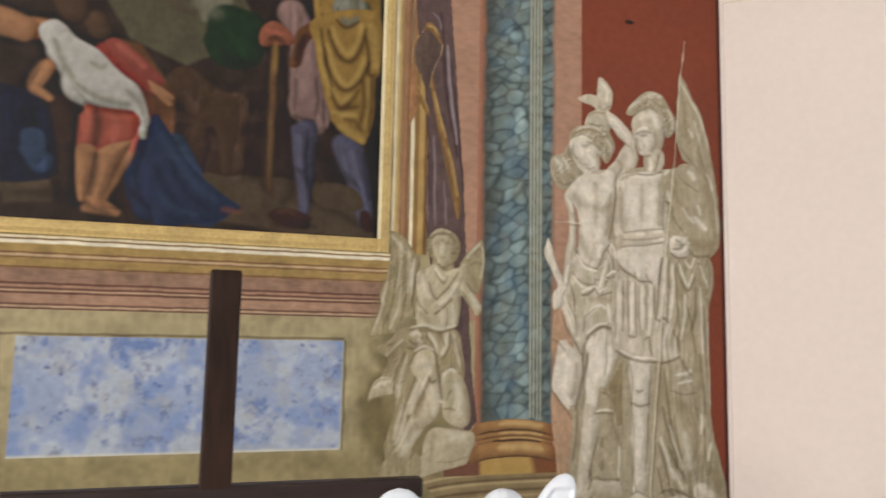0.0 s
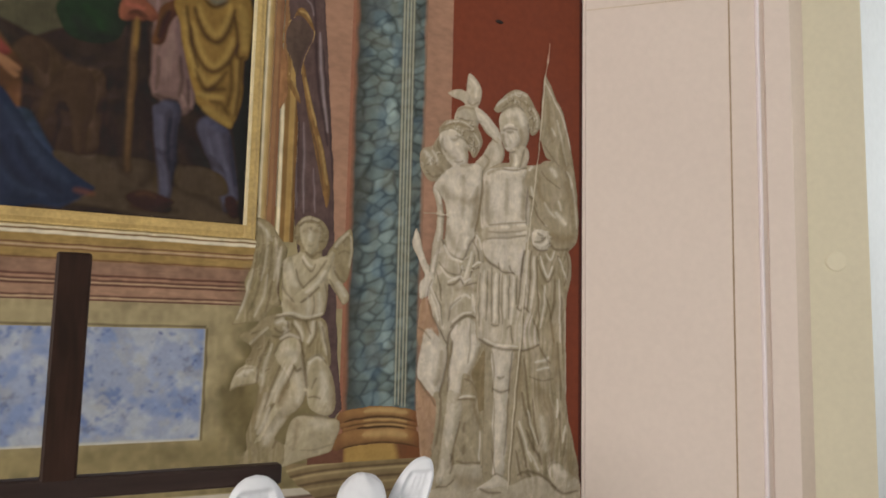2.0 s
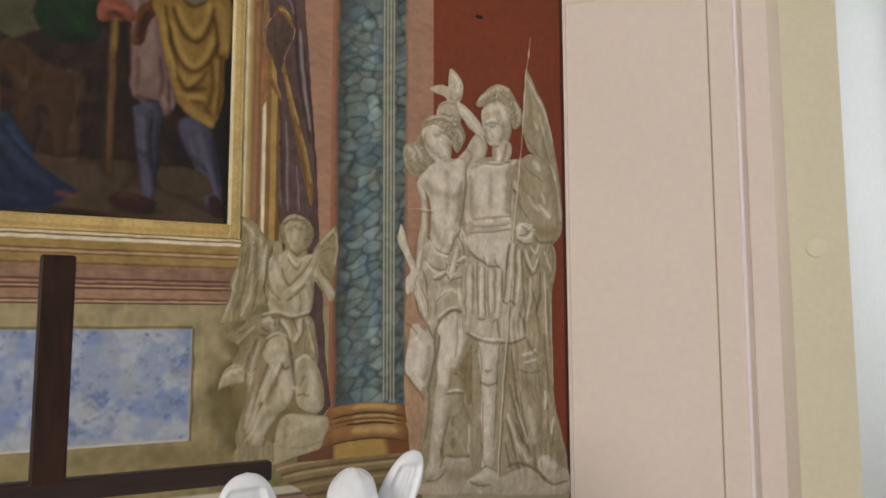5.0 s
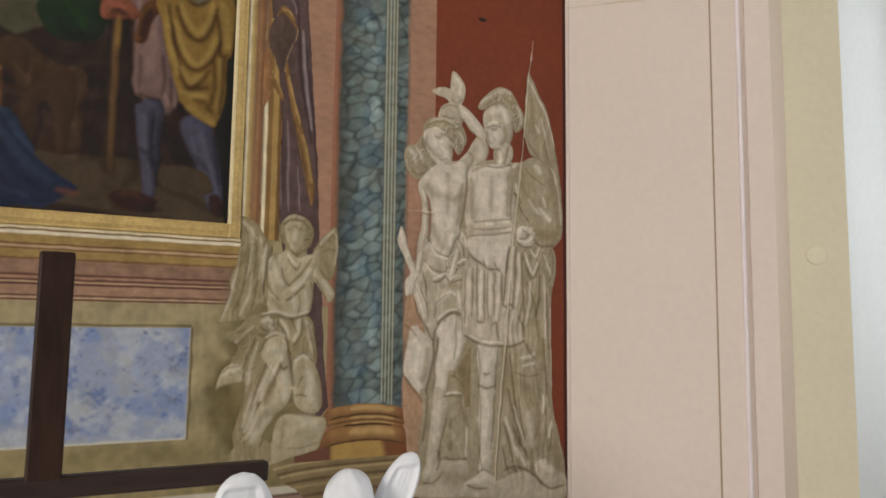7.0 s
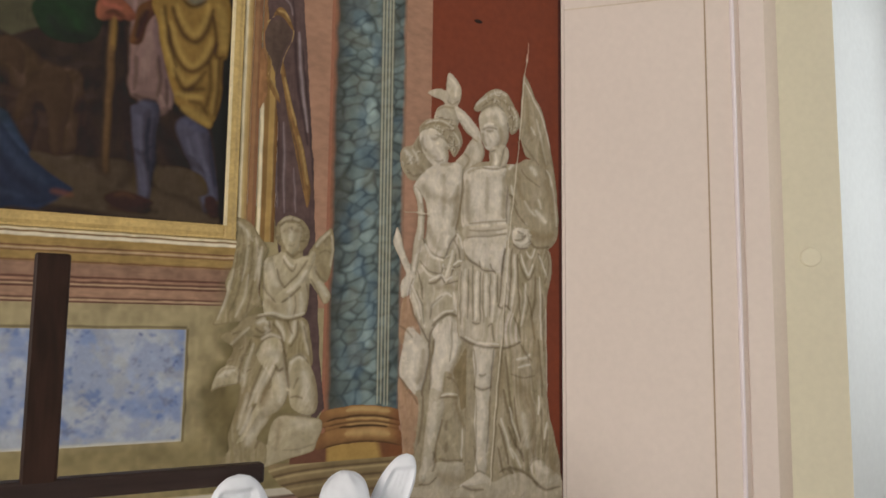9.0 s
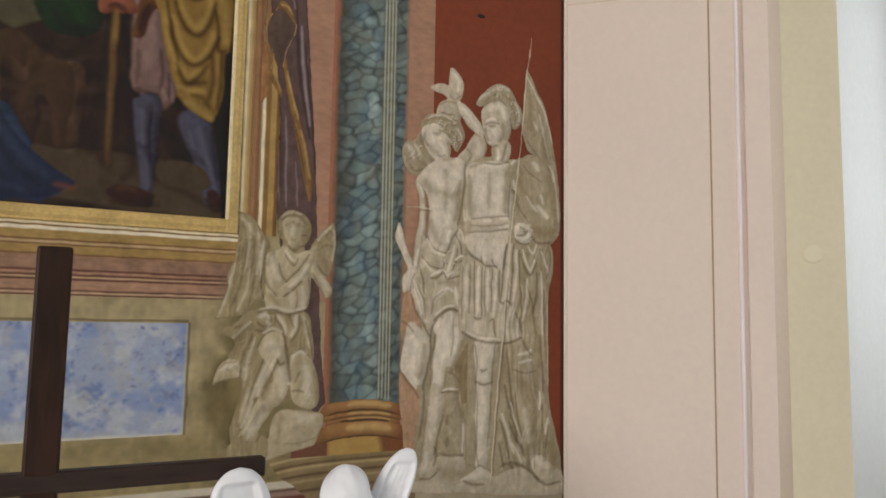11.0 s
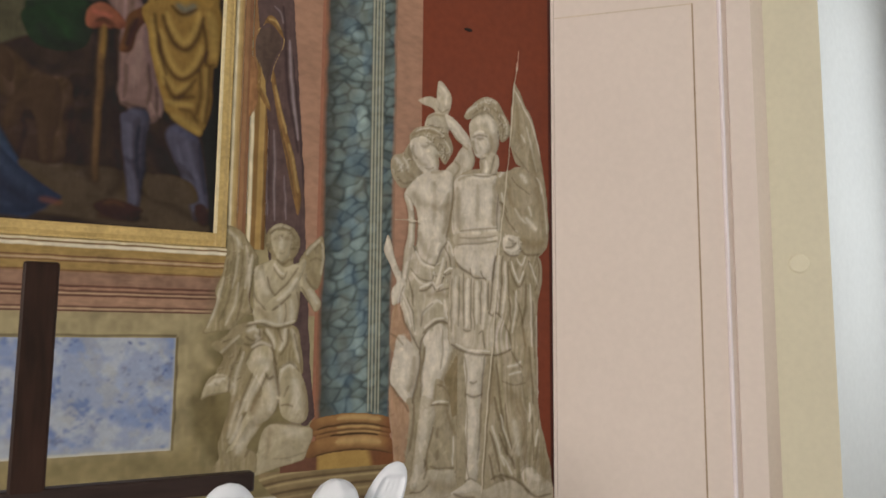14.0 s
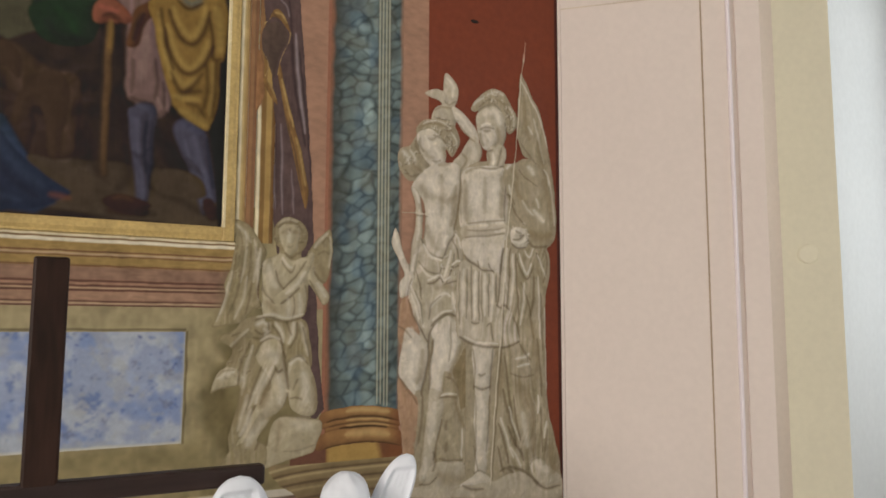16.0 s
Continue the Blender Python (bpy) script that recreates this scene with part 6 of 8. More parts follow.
angel.stroke(g_dark, 0.0057, 0.49, 1.052, 1.906, 1.078, 1.859, 1.104, 1.811)
angel.stroke(g_dark, 0.0072, 0.63, 0.826, 1.737, 0.879, 1.746, 0.951, 1.728, 1.031, 1.748)
angel.stroke(g_lit, 0.0073, 0.40, 0.833, 1.751, 0.891, 1.758, 0.958, 1.742, 1.026, 1.762)
angel.stroke(g_lit, 0.0132, 0.48, 0.833, 1.718, 0.859, 1.728, 0.878, 1.714)
angel.stroke(g_dark, 0.0064, 0.63, 0.827, 1.695, 0.856, 1.677, 0.883, 1.695, 0.878, 1.723)
angel.stroke(g_lit, 0.0098, 0.40, 0.864, 1.7, 0.879, 1.686, 0.87, 1.672)
angel.stroke(g_dark, 0.0072, 0.58, 0.819, 1.663, 0.852, 1.659, 0.893, 1.686)
angel.stroke(g_lit, 0.0098, 0.44, 0.911, 1.723, 0.936, 1.686, 0.941, 1.644)
angel.stroke(g_dark, 0.0064, 0.63, 0.897, 1.714, 0.926, 1.677, 0.942, 1.621, 0.958, 1.579)
angel.stroke(g_lit, 0.0116, 0.44, 0.988, 1.724, 0.984, 1.677, 0.966, 1.639)
angel.stroke(g_dark, 0.0061, 0.58, 1.002, 1.724, 0.999, 1.667, 0.971, 1.621)
angel.stroke(g_dark, 0.0057, 0.53, 0.958, 1.728, 0.969, 1.695, 0.979, 1.672)
angel.stroke(g_lit, 0.009, 0.36, 1.017, 1.724, 1.033, 1.667, 1.052, 1.587)
angel.stroke(g_dark, 0.0061, 0.53, 1.025, 1.705, 1.049, 1.629, 1.068, 1.539)
angel.stroke(g_dark, 0.0068, 0.53, 0.83, 1.595, 0.861, 1.645, 0.908, 1.663, 0.942, 1.63)
angel.stroke(g_lit, 0.0081, 0.40, 0.852, 1.649, 0.889, 1.668, 0.927, 1.654)
angel.stroke(g_lit, 0.0232, 0.31, 0.881, 1.612, 0.9, 1.589, 0.915, 1.561)
angel.stroke(g_dark, 0.0079, 0.63, 0.945, 1.607, 0.959, 1.542, 0.973, 1.449)
angel.stroke(g_lit, 0.0106, 0.44, 0.977, 1.551, 1.006, 1.578, 1.04, 1.568)
angel.stroke(g_dark, 0.0057, 0.53, 0.975, 1.565, 1.015, 1.587, 1.055, 1.549)
angel.stroke(g_lit, 0.0194, 0.36, 1.032, 1.517, 1.043, 1.458, 1.044, 1.395)
angel.stroke(g_dark, 0.0057, 0.53, 0.981, 1.412, 1.005, 1.415, 1.03, 1.405)
angel.stroke(g_dark, 0.0057, 0.44, 0.99, 1.448, 0.999, 1.471, 1.01, 1.489)
angel.stroke(g_deep, 0.0136, 0.58, 1.072, 1.492, 1.088, 1.433, 1.084, 1.37)
angel.stroke(g_dark, 0.0086, 0.66, 0.93, 1.35, 0.997, 1.342, 1.085, 1.325)
angel.stroke(g_dark, 0.0072, 0.53, 0.971, 1.437, 0.967, 1.398, 0.944, 1.363)
angel.stroke(g_lit, 0.0194, 0.31, 0.926, 1.501, 0.942, 1.45, 0.934, 1.4)
angel.stroke(g_dark, 0.0072, 0.63, 0.911, 1.547, 0.926, 1.524, 0.944, 1.533)
angel.stroke(g_lit, 0.0116, 0.40, 0.902, 1.543, 0.866, 1.475, 0.836, 1.397)
angel.stroke(g_dark, 0.0072, 0.58, 0.916, 1.538, 0.885, 1.466, 0.855, 1.397)
angel.stroke(g_deep, 0.0205, 0.69, 0.885, 1.457, 0.872, 1.425, 0.86, 1.385)
angel.stroke(g_lit, 0.0098, 0.36, 0.874, 1.534, 0.843, 1.467, 0.809, 1.383)
angel.stroke(g_dark, 0.0072, 0.53, 0.855, 1.544, 0.825, 1.454, 0.8, 1.377)
angel.stroke(g_dark, 0.0072, 0.53, 0.836, 1.395, 0.811, 1.332, 0.777, 1.265)
angel.stroke(g_lit, 0.0116, 0.36, 0.819, 1.378, 0.802, 1.325, 0.777, 1.278)
angel.stroke(g_lit, 0.0194, 0.31, 0.88, 1.328, 0.84, 1.283, 0.805, 1.232)
angel.stroke(g_dark, 0.0072, 0.49, 0.912, 1.333, 0.876, 1.281, 0.837, 1.216)
angel.stroke(g_dark, 0.0064, 0.49, 0.81, 1.65, 0.776, 1.568, 0.762, 1.457)
angel.stroke(g_lit, 0.0081, 0.31, 0.82, 1.631, 0.795, 1.545, 0.781, 1.433)
angel.stroke(g_dark, 0.0064, 0.44, 0.791, 1.682, 0.756, 1.641, 0.717, 1.601)
angel.stroke(g_lit, 0.0073, 0.31, 0.8, 1.7, 0.764, 1.663, 0.725, 1.628)
angel.stroke(g_deep, 0.0205, 0.58, 0.773, 1.659, 0.748, 1.614, 0.723, 1.569)
angel.stroke(g_dark, 0.0054, 0.39, 0.71, 1.691, 0.737, 1.677, 0.768, 1.686)
angel.stroke(g_lit, 0.0116, 0.36, 0.689, 1.503, 0.715, 1.516, 0.746, 1.524)
angel.stroke(g_dark, 0.0054, 0.49, 0.661, 1.451, 0.7, 1.463, 0.753, 1.47)
angel.stroke(g_dark, 0.005, 0.39, 0.681, 1.508, 0.706, 1.53, 0.75, 1.533)
angel.stroke(g_deep, 0.0205, 0.58, 0.784, 1.456, 0.773, 1.389, 0.757, 1.323)
angel.stroke(g_lit, 0.009, 0.27, 0.803, 1.433, 0.787, 1.366, 0.767, 1.296)
angel.stroke(g_dark, 0.0057, 0.44, 0.74, 1.435, 0.73, 1.347, 0.715, 1.26)
angel.stroke(g_lit, 0.0232, 0.24, 0.998, 1.309, 1.034, 1.303, 1.071, 1.301)
angel.stroke(g_deep, 0.0102, 0.46, 0.936, 1.324, 0.935, 1.268, 0.925, 1.201)
angel.stroke(g_dark, 0.005, 0.34, 0.953, 1.199, 1.025, 1.202, 1.098, 1.22)
angel.curls(g_dark, h_pale, 14, 0.962, 2.135, 0.075, 0.03)
angel.curls(g_dark, h_pale, 6, 0.905, 2.075, 0.02, 0.04)
angel.curls(g_dark, h_pale, 6, 1.028, 2.07, 0.02, 0.04)
angel.curls(g_dark, h_pale, 20, 0.77, 2.00, 0.06, 0.12)
angel.curls(g_dark, h_pale, 14, 0.76, 1.56, 0.07, 0.12)
angel.streaks(0.05, 4, 8)
angel.mottle(0.10, 9)
angel.mottle(0.14, 26)
angel.feather(tone(124, 110, 80, K), 3, 0.9)
mural("painted_statue", angel, 0.0062, FRESCO, "grey-beige grisaille winged figure painted flat, kneeling on a block")
plinth_r = Fresco(1.56, 0.55, 2.376, 0.98, 0.004, 131, 0.002).ground(tone(160, 150, 128, K), 0.1, 14)
band(plinth_r, tone(74, 46, 38, K), 0.5, 0.872)
plinth_r.mottle(0.1, 8)
mural("painted_pedestal", plinth_r, 0.0058, FRESCO, "grey-beige painted pedestal slab over a dark base")

# ---- the framed picture ----
p_olive, p_grey, p_floor, p_umber, p_brown = tone(88, 84, 64, K), tone(120, 116, 98, K), tone(84, 70, 55, K), tone(62, 46, 38, K), tone(82, 62, 46, K)
p_green, p_rust, p_blue, p_blue2, p_navy = tone(30, 56, 34, K), tone(104, 70, 44, K), tone(44, 54, 80, K), tone(56, 72, 98, K), tone(34, 38, 56, K)
p_skin, p_orange, p_white, p_red, p_staff = tone(158, 114, 80, K), tone(164, 84, 66, K), tone(184, 178, 170, K), tone(134, 66, 56, K), tone(104, 78, 50, K)
p_hand, p_pink, p_hose, p_boot, p_gold = tone(140, 84, 62, K), tone(136, 108, 102, K), tone(80, 78, 96, K), tone(62, 42, 33, K), tone(150, 118, 58, K)
p_black, p_gold_d, p_gold_l, p_cream, p_rose, p_hose_l, p_knee, p_green_l, p_pink_l = tone(36, 28, 28, K), tone(88, 64, 32, K), tone(182, 152, 84, K), tone(186, 180, 170, K), tone(176, 100, 82, K), tone(104, 102, 122, K), tone(74, 55, 41, K), tone(40, 72, 44, K), tone(158, 130, 122, K)
picture = tagged(new("framed_painting"), "large dark oil painting of draped shapes in a gilded frame", "painting")
oil = Fresco(-1.45, 2.10, 0.682, 3.30, 0.004, 141).ground(tone(58, 46, 40, K), 0.25, 18)
oil.field(p_olive, -0.491, 3.109, 0.016, 3.208, 0.186, 2.905, -0.105, 2.745, -0.314, 2.826, grow=False, soft=0.012)
oil.field(p_grey, -0.125, 3.063, 0.066, 3.098, 0.032, 2.927, -0.054, 2.936, grow=False, soft=0.012)
oil.field(p_floor, 0.014, 2.143, 0.659, 2.095, 0.672, 2.251, 0.417, 2.323, 0.238, 2.33, 0.066, 2.325, -0.075, 2.257, grow=False, soft=0.012)
oil.field(p_floor, -0.7, 2.222, -0.538, 2.233, -0.534, 2.175, -0.694, 2.157, grow=False, soft=0.012)
oil.field(p_umber, -0.185, 2.711, 0.134, 2.64, 0.172, 2.346, -0.076, 2.279, -0.187, 2.421, grow=False, soft=0.012)
oil.limb(p_brown, -0.1, 2.655, 0.053, 2.561, 0.082, 0.066, grow=False, soft=0.014)
oil.limb(p_brown, 0.089, 2.599, 0.089, 2.372, 0.058, 0.048, grow=False, soft=0.014)
oil.limb(p_umber, -0.045, 2.437, -0.059, 2.324, 0.046, 0.038, grow=False, soft=0.014)
oil.limb(p_green, 0.059, 2.908, 0.079, 2.864, 0.097, 0.099, grow=False, soft=0.014)
oil.limb(p_green, 0.031, 2.95, 0.118, 2.941, 0.066, 0.064, grow=False, soft=0.014)
oil.field(p_rust, -0.373, 2.817, -0.273, 2.81, -0.139, 2.627, -0.135, 2.405, -0.251, 2.48, -0.315, 2.692, grow=False, soft=0.012)
oil.field(p_blue, -0.25, 2.524, -0.171, 2.485, -0.079, 2.322, 0.096, 2.165, 0.016, 2.117, -0.188, 2.13, -0.287, 2.206, -0.317, 2.364, grow=False, soft=0.012)
oil.limb(p_blue2, -0.127, 2.428, -0.01, 2.196, 0.043, 0.059, grow=False, soft=0.014)
oil.limb(p_blue, -0.25, 2.328, -0.207, 2.18, 0.049, 0.061, grow=False, soft=0.014)
oil.field(p_navy, -0.802, 2.603, -0.621, 2.585, -0.549, 2.488, -0.527, 2.28, -0.593, 2.232, -0.768, 2.196, grow=False, soft=0.012)
oil.limb(p_blue2, -0.622, 2.364, -0.582, 2.316, 0.038, 0.043, grow=False, soft=0.014)
oil.limb(p_umber, -0.524, 2.534, -0.496, 2.409, 0.052, 0.043, grow=False, soft=0.014)
oil.limb(p_skin, -0.403, 2.372, -0.408, 2.185, 0.034, 0.02, grow=False, soft=0.014)
oil.limb(p_skin, -0.299, 2.383, -0.375, 2.192, 0.034, 0.02, grow=False, soft=0.014)
oil.limb(p_skin, -0.421, 2.159, -0.316, 2.146, 0.018, 0.014, grow=False, soft=0.014)
oil.field(p_orange, -0.47, 2.506, -0.468, 2.387, -0.403, 2.372, -0.272, 2.386, -0.247, 2.485, -0.274, 2.53, -0.353, 2.542, -0.43, 2.541, grow=False, soft=0.012)
oil.limb(p_white, -0.537, 2.748, -0.437, 2.631, 0.058, 0.068, grow=False, soft=0.014)
oil.limb(p_white, -0.456, 2.629, -0.32, 2.568, 0.082, 0.071, grow=False, soft=0.014)
oil.limb(p_white, -0.306, 2.561, -0.252, 2.502, 0.049, 0.029, grow=False, soft=0.014)
oil.limb(p_white, -0.248, 2.507, -0.244, 2.446, 0.025, 0.012, grow=False, soft=0.014)
oil.limb(p_skin, -0.584, 2.676, -0.622, 2.594, 0.029, 0.019, grow=False, soft=0.014)
oil.limb(p_skin, -0.622, 2.594, -0.571, 2.558, 0.017, 0.014, grow=False, soft=0.014)
oil.limb(p_red, -0.387, 2.748, -0.285, 2.696, 0.053, 0.042, grow=False, soft=0.014)
oil.limb(p_red, -0.285, 2.692, -0.208, 2.629, 0.036, 0.023, grow=False, soft=0.014)
oil.limb(p_skin, -0.209, 2.636, -0.157, 2.584, 0.019, 0.013, grow=False, soft=0.014)
oil.limb(p_brown, -0.435, 2.873, -0.417, 2.841, 0.044, 0.041, grow=False, soft=0.014)
oil.limb(p_skin, -0.639, 2.818, -0.574, 2.818, 0.044, 0.041, grow=False, soft=0.014)
oil.limb(p_skin, -0.787, 2.837, -0.676, 2.812, 0.057, 0.051, grow=False, soft=0.014)
oil.limb(p_brown, -0.538, 2.967, -0.515, 2.904, 0.061, 0.052, grow=False, soft=0.014)
oil.limb(p_staff, 0.228, 2.887, 0.232, 2.284, 0.014, 0.013, grow=False, soft=0.014)
oil.fold(p_umber, 0.0215, 0.177, 2.461, 0.218, 2.305, 0.247, 2.163, cover=0.5)
oil.limb(p_umber, 0.309, 2.924, 0.332, 2.594, 0.047, 0.036, grow=False, soft=0.014)
oil.limb(p_hand, 0.213, 2.899, 0.249, 2.9, 0.03, 0.028, grow=False, soft=0.014)
oil.fold(p_skin, 0.0117, 0.195, 2.906, 0.226, 2.925, 0.258, 2.916, cover=0.6)
oil.fold(p_boot, 0.0067, 0.196, 2.882, 0.227, 2.897, 0.259, 2.887, cover=0.7)
oil.limb(p_pink, 0.355, 2.931, 0.375, 2.647, 0.064, 0.078, grow=False, soft=0.014)
oil.limb(p_pink, 0.293, 3.018, 0.344, 2.929, 0.061, 0.052, grow=False, soft=0.014)
oil.limb(p_pink, 0.368, 2.646, 0.406, 2.566, 0.078, 0.051, grow=False, soft=0.014)
oil.limb(p_hose, 0.371, 2.538, 0.373, 2.407, 0.046, 0.035, grow=False, soft=0.014)
oil.limb(p_hose, 0.369, 2.393, 0.371, 2.337, 0.037, 0.039, grow=False, soft=0.014)
oil.limb(p_hose, 0.371, 2.337, 0.372, 2.172, 0.037, 0.018, grow=False, soft=0.014)
oil.limb(p_hose, 0.526, 2.484, 0.553, 2.392, 0.052, 0.041, grow=False, soft=0.014)
oil.limb(p_hose, 0.563, 2.374, 0.579, 2.324, 0.041, 0.037, grow=False, soft=0.014)
oil.limb(p_hose, 0.579, 2.324, 0.616, 2.167, 0.035, 0.019, grow=False, soft=0.014)
oil.fold(p_hose_l, 0.0112, 0.354, 2.513, 0.352, 2.363, 0.357, 2.249, cover=0.5)
oil.fold(p_navy, 0.009, 0.395, 2.508, 0.398, 2.345, 0.387, 2.201, cover=0.6)
oil.fold(p_navy, 0.0069, 0.346, 2.395, 0.374, 2.384, 0.4, 2.405, cover=0.5)
oil.fold(p_hose_l, 0.0092, 0.522, 2.451, 0.55, 2.359, 0.587, 2.244, cover=0.5)
oil.fold(p_navy, 0.0094, 0.584, 2.433, 0.607, 2.34, 0.627, 2.2, cover=0.6)
oil.fold(p_navy, 0.0069, 0.53, 2.38, 0.563, 2.369, 0.595, 2.391, cover=0.5)
oil.limb(p_boot, 0.261, 2.141, 0.358, 2.148, 0.015, 0.02, grow=False, soft=0.014)
oil.limb(p_boot, 0.365, 2.176, 0.376, 2.15, 0.021, 0.023, grow=False, soft=0.014)
oil.limb(p_boot, 0.62, 2.181, 0.638, 2.15, 0.021, 0.021, grow=False, soft=0.014)
oil.field(p_gold, 0.369, 3.177, 0.656, 3.23, 0.67, 2.831, 0.662, 2.801, 0.621, 2.785, 0.605, 2.627, 0.596, 2.501, 0.528, 2.532, 0.47, 2.582, 0.434, 2.678, 0.397, 2.865, grow=False, soft=0.012)
oil.limb(p_grey, 0.501, 3.077, 0.573, 3.079, 0.048, 0.044, grow=False, soft=0.014)
oil.field(p_black, 0.605, 2.627, 0.662, 2.781, 0.687, 2.101, 0.664, 2.1, 0.636, 2.391, grow=False, soft=0.012)
oil.crumple(0.21, 19, 66, 0.369, 3.177, 0.656, 3.23, 0.67, 2.831, 0.605, 2.627, 0.596, 2.501, 0.47, 2.582, 0.397, 2.865)
oil.crumple(0.21, 17, 48, -0.25, 2.524, -0.079, 2.322, 0.096, 2.165, -0.188, 2.13, -0.317, 2.364)
oil.crumple(0.20, 17, 35, -0.591, 2.793, -0.407, 2.745, -0.234, 2.526, -0.225, 2.448, -0.451, 2.56)
oil.crumple(0.17, 17, 48, -0.802, 2.603, -0.549, 2.488, -0.527, 2.28, -0.768, 2.196)
oil.crumple(0.15, 13, 52, 0.28, 3.064, 0.436, 2.944, 0.448, 2.561, 0.31, 2.592)
oil.crumple(0.21, 26, 30, -0.247, 2.724, 0.197, 2.694, 0.197, 2.281, -0.177, 2.269)
oil.crumple(0.17, 11, 44, -0.478, 2.518, -0.251, 2.546, -0.264, 2.387, -0.467, 2.366)
oil.fold(p_gold_d, 0.0141, 0.424, 2.942, 0.502, 2.783, 0.602, 2.97, cover=0.7)
oil.fold(p_gold_l, 0.012, 0.422, 2.99, 0.511, 2.845, 0.611, 3.046, cover=0.6)
oil.fold(p_gold_d, 0.0144, 0.441, 2.823, 0.506, 2.675, 0.607, 2.823, cover=0.7)
oil.fold(p_gold_l, 0.0117, 0.455, 2.777, 0.524, 2.642, 0.61, 2.75, cover=0.6)
oil.fold(p_gold_d, 0.0117, 0.408, 3.037, 0.442, 2.799, 0.497, 2.614, cover=0.6)
oil.fold(p_gold_l, 0.0094, 0.399, 3.035, 0.42, 2.869, 0.471, 2.683, cover=0.6)
oil.fold(p_gold_d, 0.012, 0.477, 3.073, 0.531, 2.934, 0.598, 3.069, cover=0.6)
oil.fold(p_gold_d, 0.012, 0.585, 2.771, 0.589, 2.674, 0.57, 2.551, cover=0.6)
oil.fold(p_gold_l, 0.0144, 0.51, 2.578, 0.546, 2.56, 0.595, 2.515, cover=0.6)
oil.fold(p_gold_d, 0.0092, 0.486, 2.601, 0.525, 2.622, 0.582, 2.6, cover=0.6)
oil.fold(p_gold_l, 0.0125, 0.622, 3.073, 0.637, 2.95, 0.642, 2.815, cover=0.45)
oil.fold(p_gold_d, 0.0098, 0.604, 3.045, 0.604, 2.921, 0.623, 2.8, cover=0.6)
oil.fold(p_umber, 0.0115, 0.334, 2.88, 0.33, 2.736, 0.332, 2.594, cover=0.5)
oil.fold(p_white, 0.0094, 0.368, 2.909, 0.379, 2.766, 0.395, 2.602, cover=0.3)
oil.fold(p_umber, 0.0094, 0.413, 2.723, 0.431, 2.63, 0.448, 2.556, cover=0.5)
oil.fold(p_grey, 0.012, -0.492, 2.732, -0.396, 2.593, -0.255, 2.546, cover=0.35)
oil.fold(p_grey, 0.0082, -0.517, 2.685, -0.452, 2.575, -0.314, 2.534, cover=0.45)
oil.fold(p_cream, 0.0123, -0.505, 2.774, -0.423, 2.699, -0.32, 2.625, cover=0.45)
oil.fold(p_cream, 0.0102, -0.416, 2.612, -0.348, 2.6, -0.285, 2.553, cover=0.45)
oil.fold(p_red, 0.01, -0.412, 2.505, -0.424, 2.449, -0.423, 2.385, cover=0.5)
oil.fold(p_rose, 0.0126, -0.37, 2.51, -0.357, 2.457, -0.362, 2.392, cover=0.5)
oil.fold(p_umber, 0.0102, -0.405, 2.505, -0.393, 2.453, -0.397, 2.399, cover=0.5)
oil.fold(p_navy, 0.0168, -0.178, 2.444, -0.137, 2.273, -0.047, 2.128, cover=0.6)
oil.fold(p_navy, 0.0126, -0.076, 2.279, -0.011, 2.218, 0.055, 2.146, cover=0.5)
oil.fold(p_blue2, 0.0123, -0.227, 2.483, -0.2, 2.311, -0.13, 2.165, cover=0.4)
oil.fold(p_blue2, 0.0105, -0.147, 2.437, -0.079, 2.322, 0.031, 2.2, cover=0.4)
oil.fold(p_black, 0.0168, -0.274, 2.239, -0.211, 2.18, -0.148, 2.133, cover=0.5)
oil.fold(p_black, 0.0225, 0.146, 2.435, 0.172, 2.346, 0.219, 2.283, cover=0.4)
oil.fold(p_black, 0.0276, 0.41, 2.486, 0.461, 2.374, 0.533, 2.31, cover=0.5)
oil.fold(p_black, 0.0184, 0.375, 2.25, 0.491, 2.213, 0.61, 2.152, cover=0.45)
oil.fold(p_black, 0.0176, 0.176, 2.279, 0.29, 2.175, 0.426, 2.139, cover=0.35)
oil.fold(p_floor, 0.0176, 0.115, 2.206, 0.204, 2.146, 0.337, 2.11, cover=0.5)
oil.fold(p_skin, 0.0138, 0.186, 2.905, 0.216, 2.933, 0.253, 2.92, cover=0.5)
oil.fold(p_rust, 0.0126, -0.29, 2.763, -0.214, 2.684, -0.178, 2.6, cover=0.4)
oil.fold(p_umber, 0.016, -0.561, 2.529, -0.515, 2.407, -0.502, 2.24, cover=0.5)
oil.fold(p_black, 0.0266, -0.663, 2.205, -0.517, 2.197, -0.344, 2.144, cover=0.5)
oil.fold(p_hose_l, 0.0115, 0.35, 2.503, 0.355, 2.387, 0.361, 2.226, cover=0.45)
oil.fold(p_hose_l, 0.0117, 0.532, 2.452, 0.554, 2.359, 0.597, 2.222, cover=0.4)
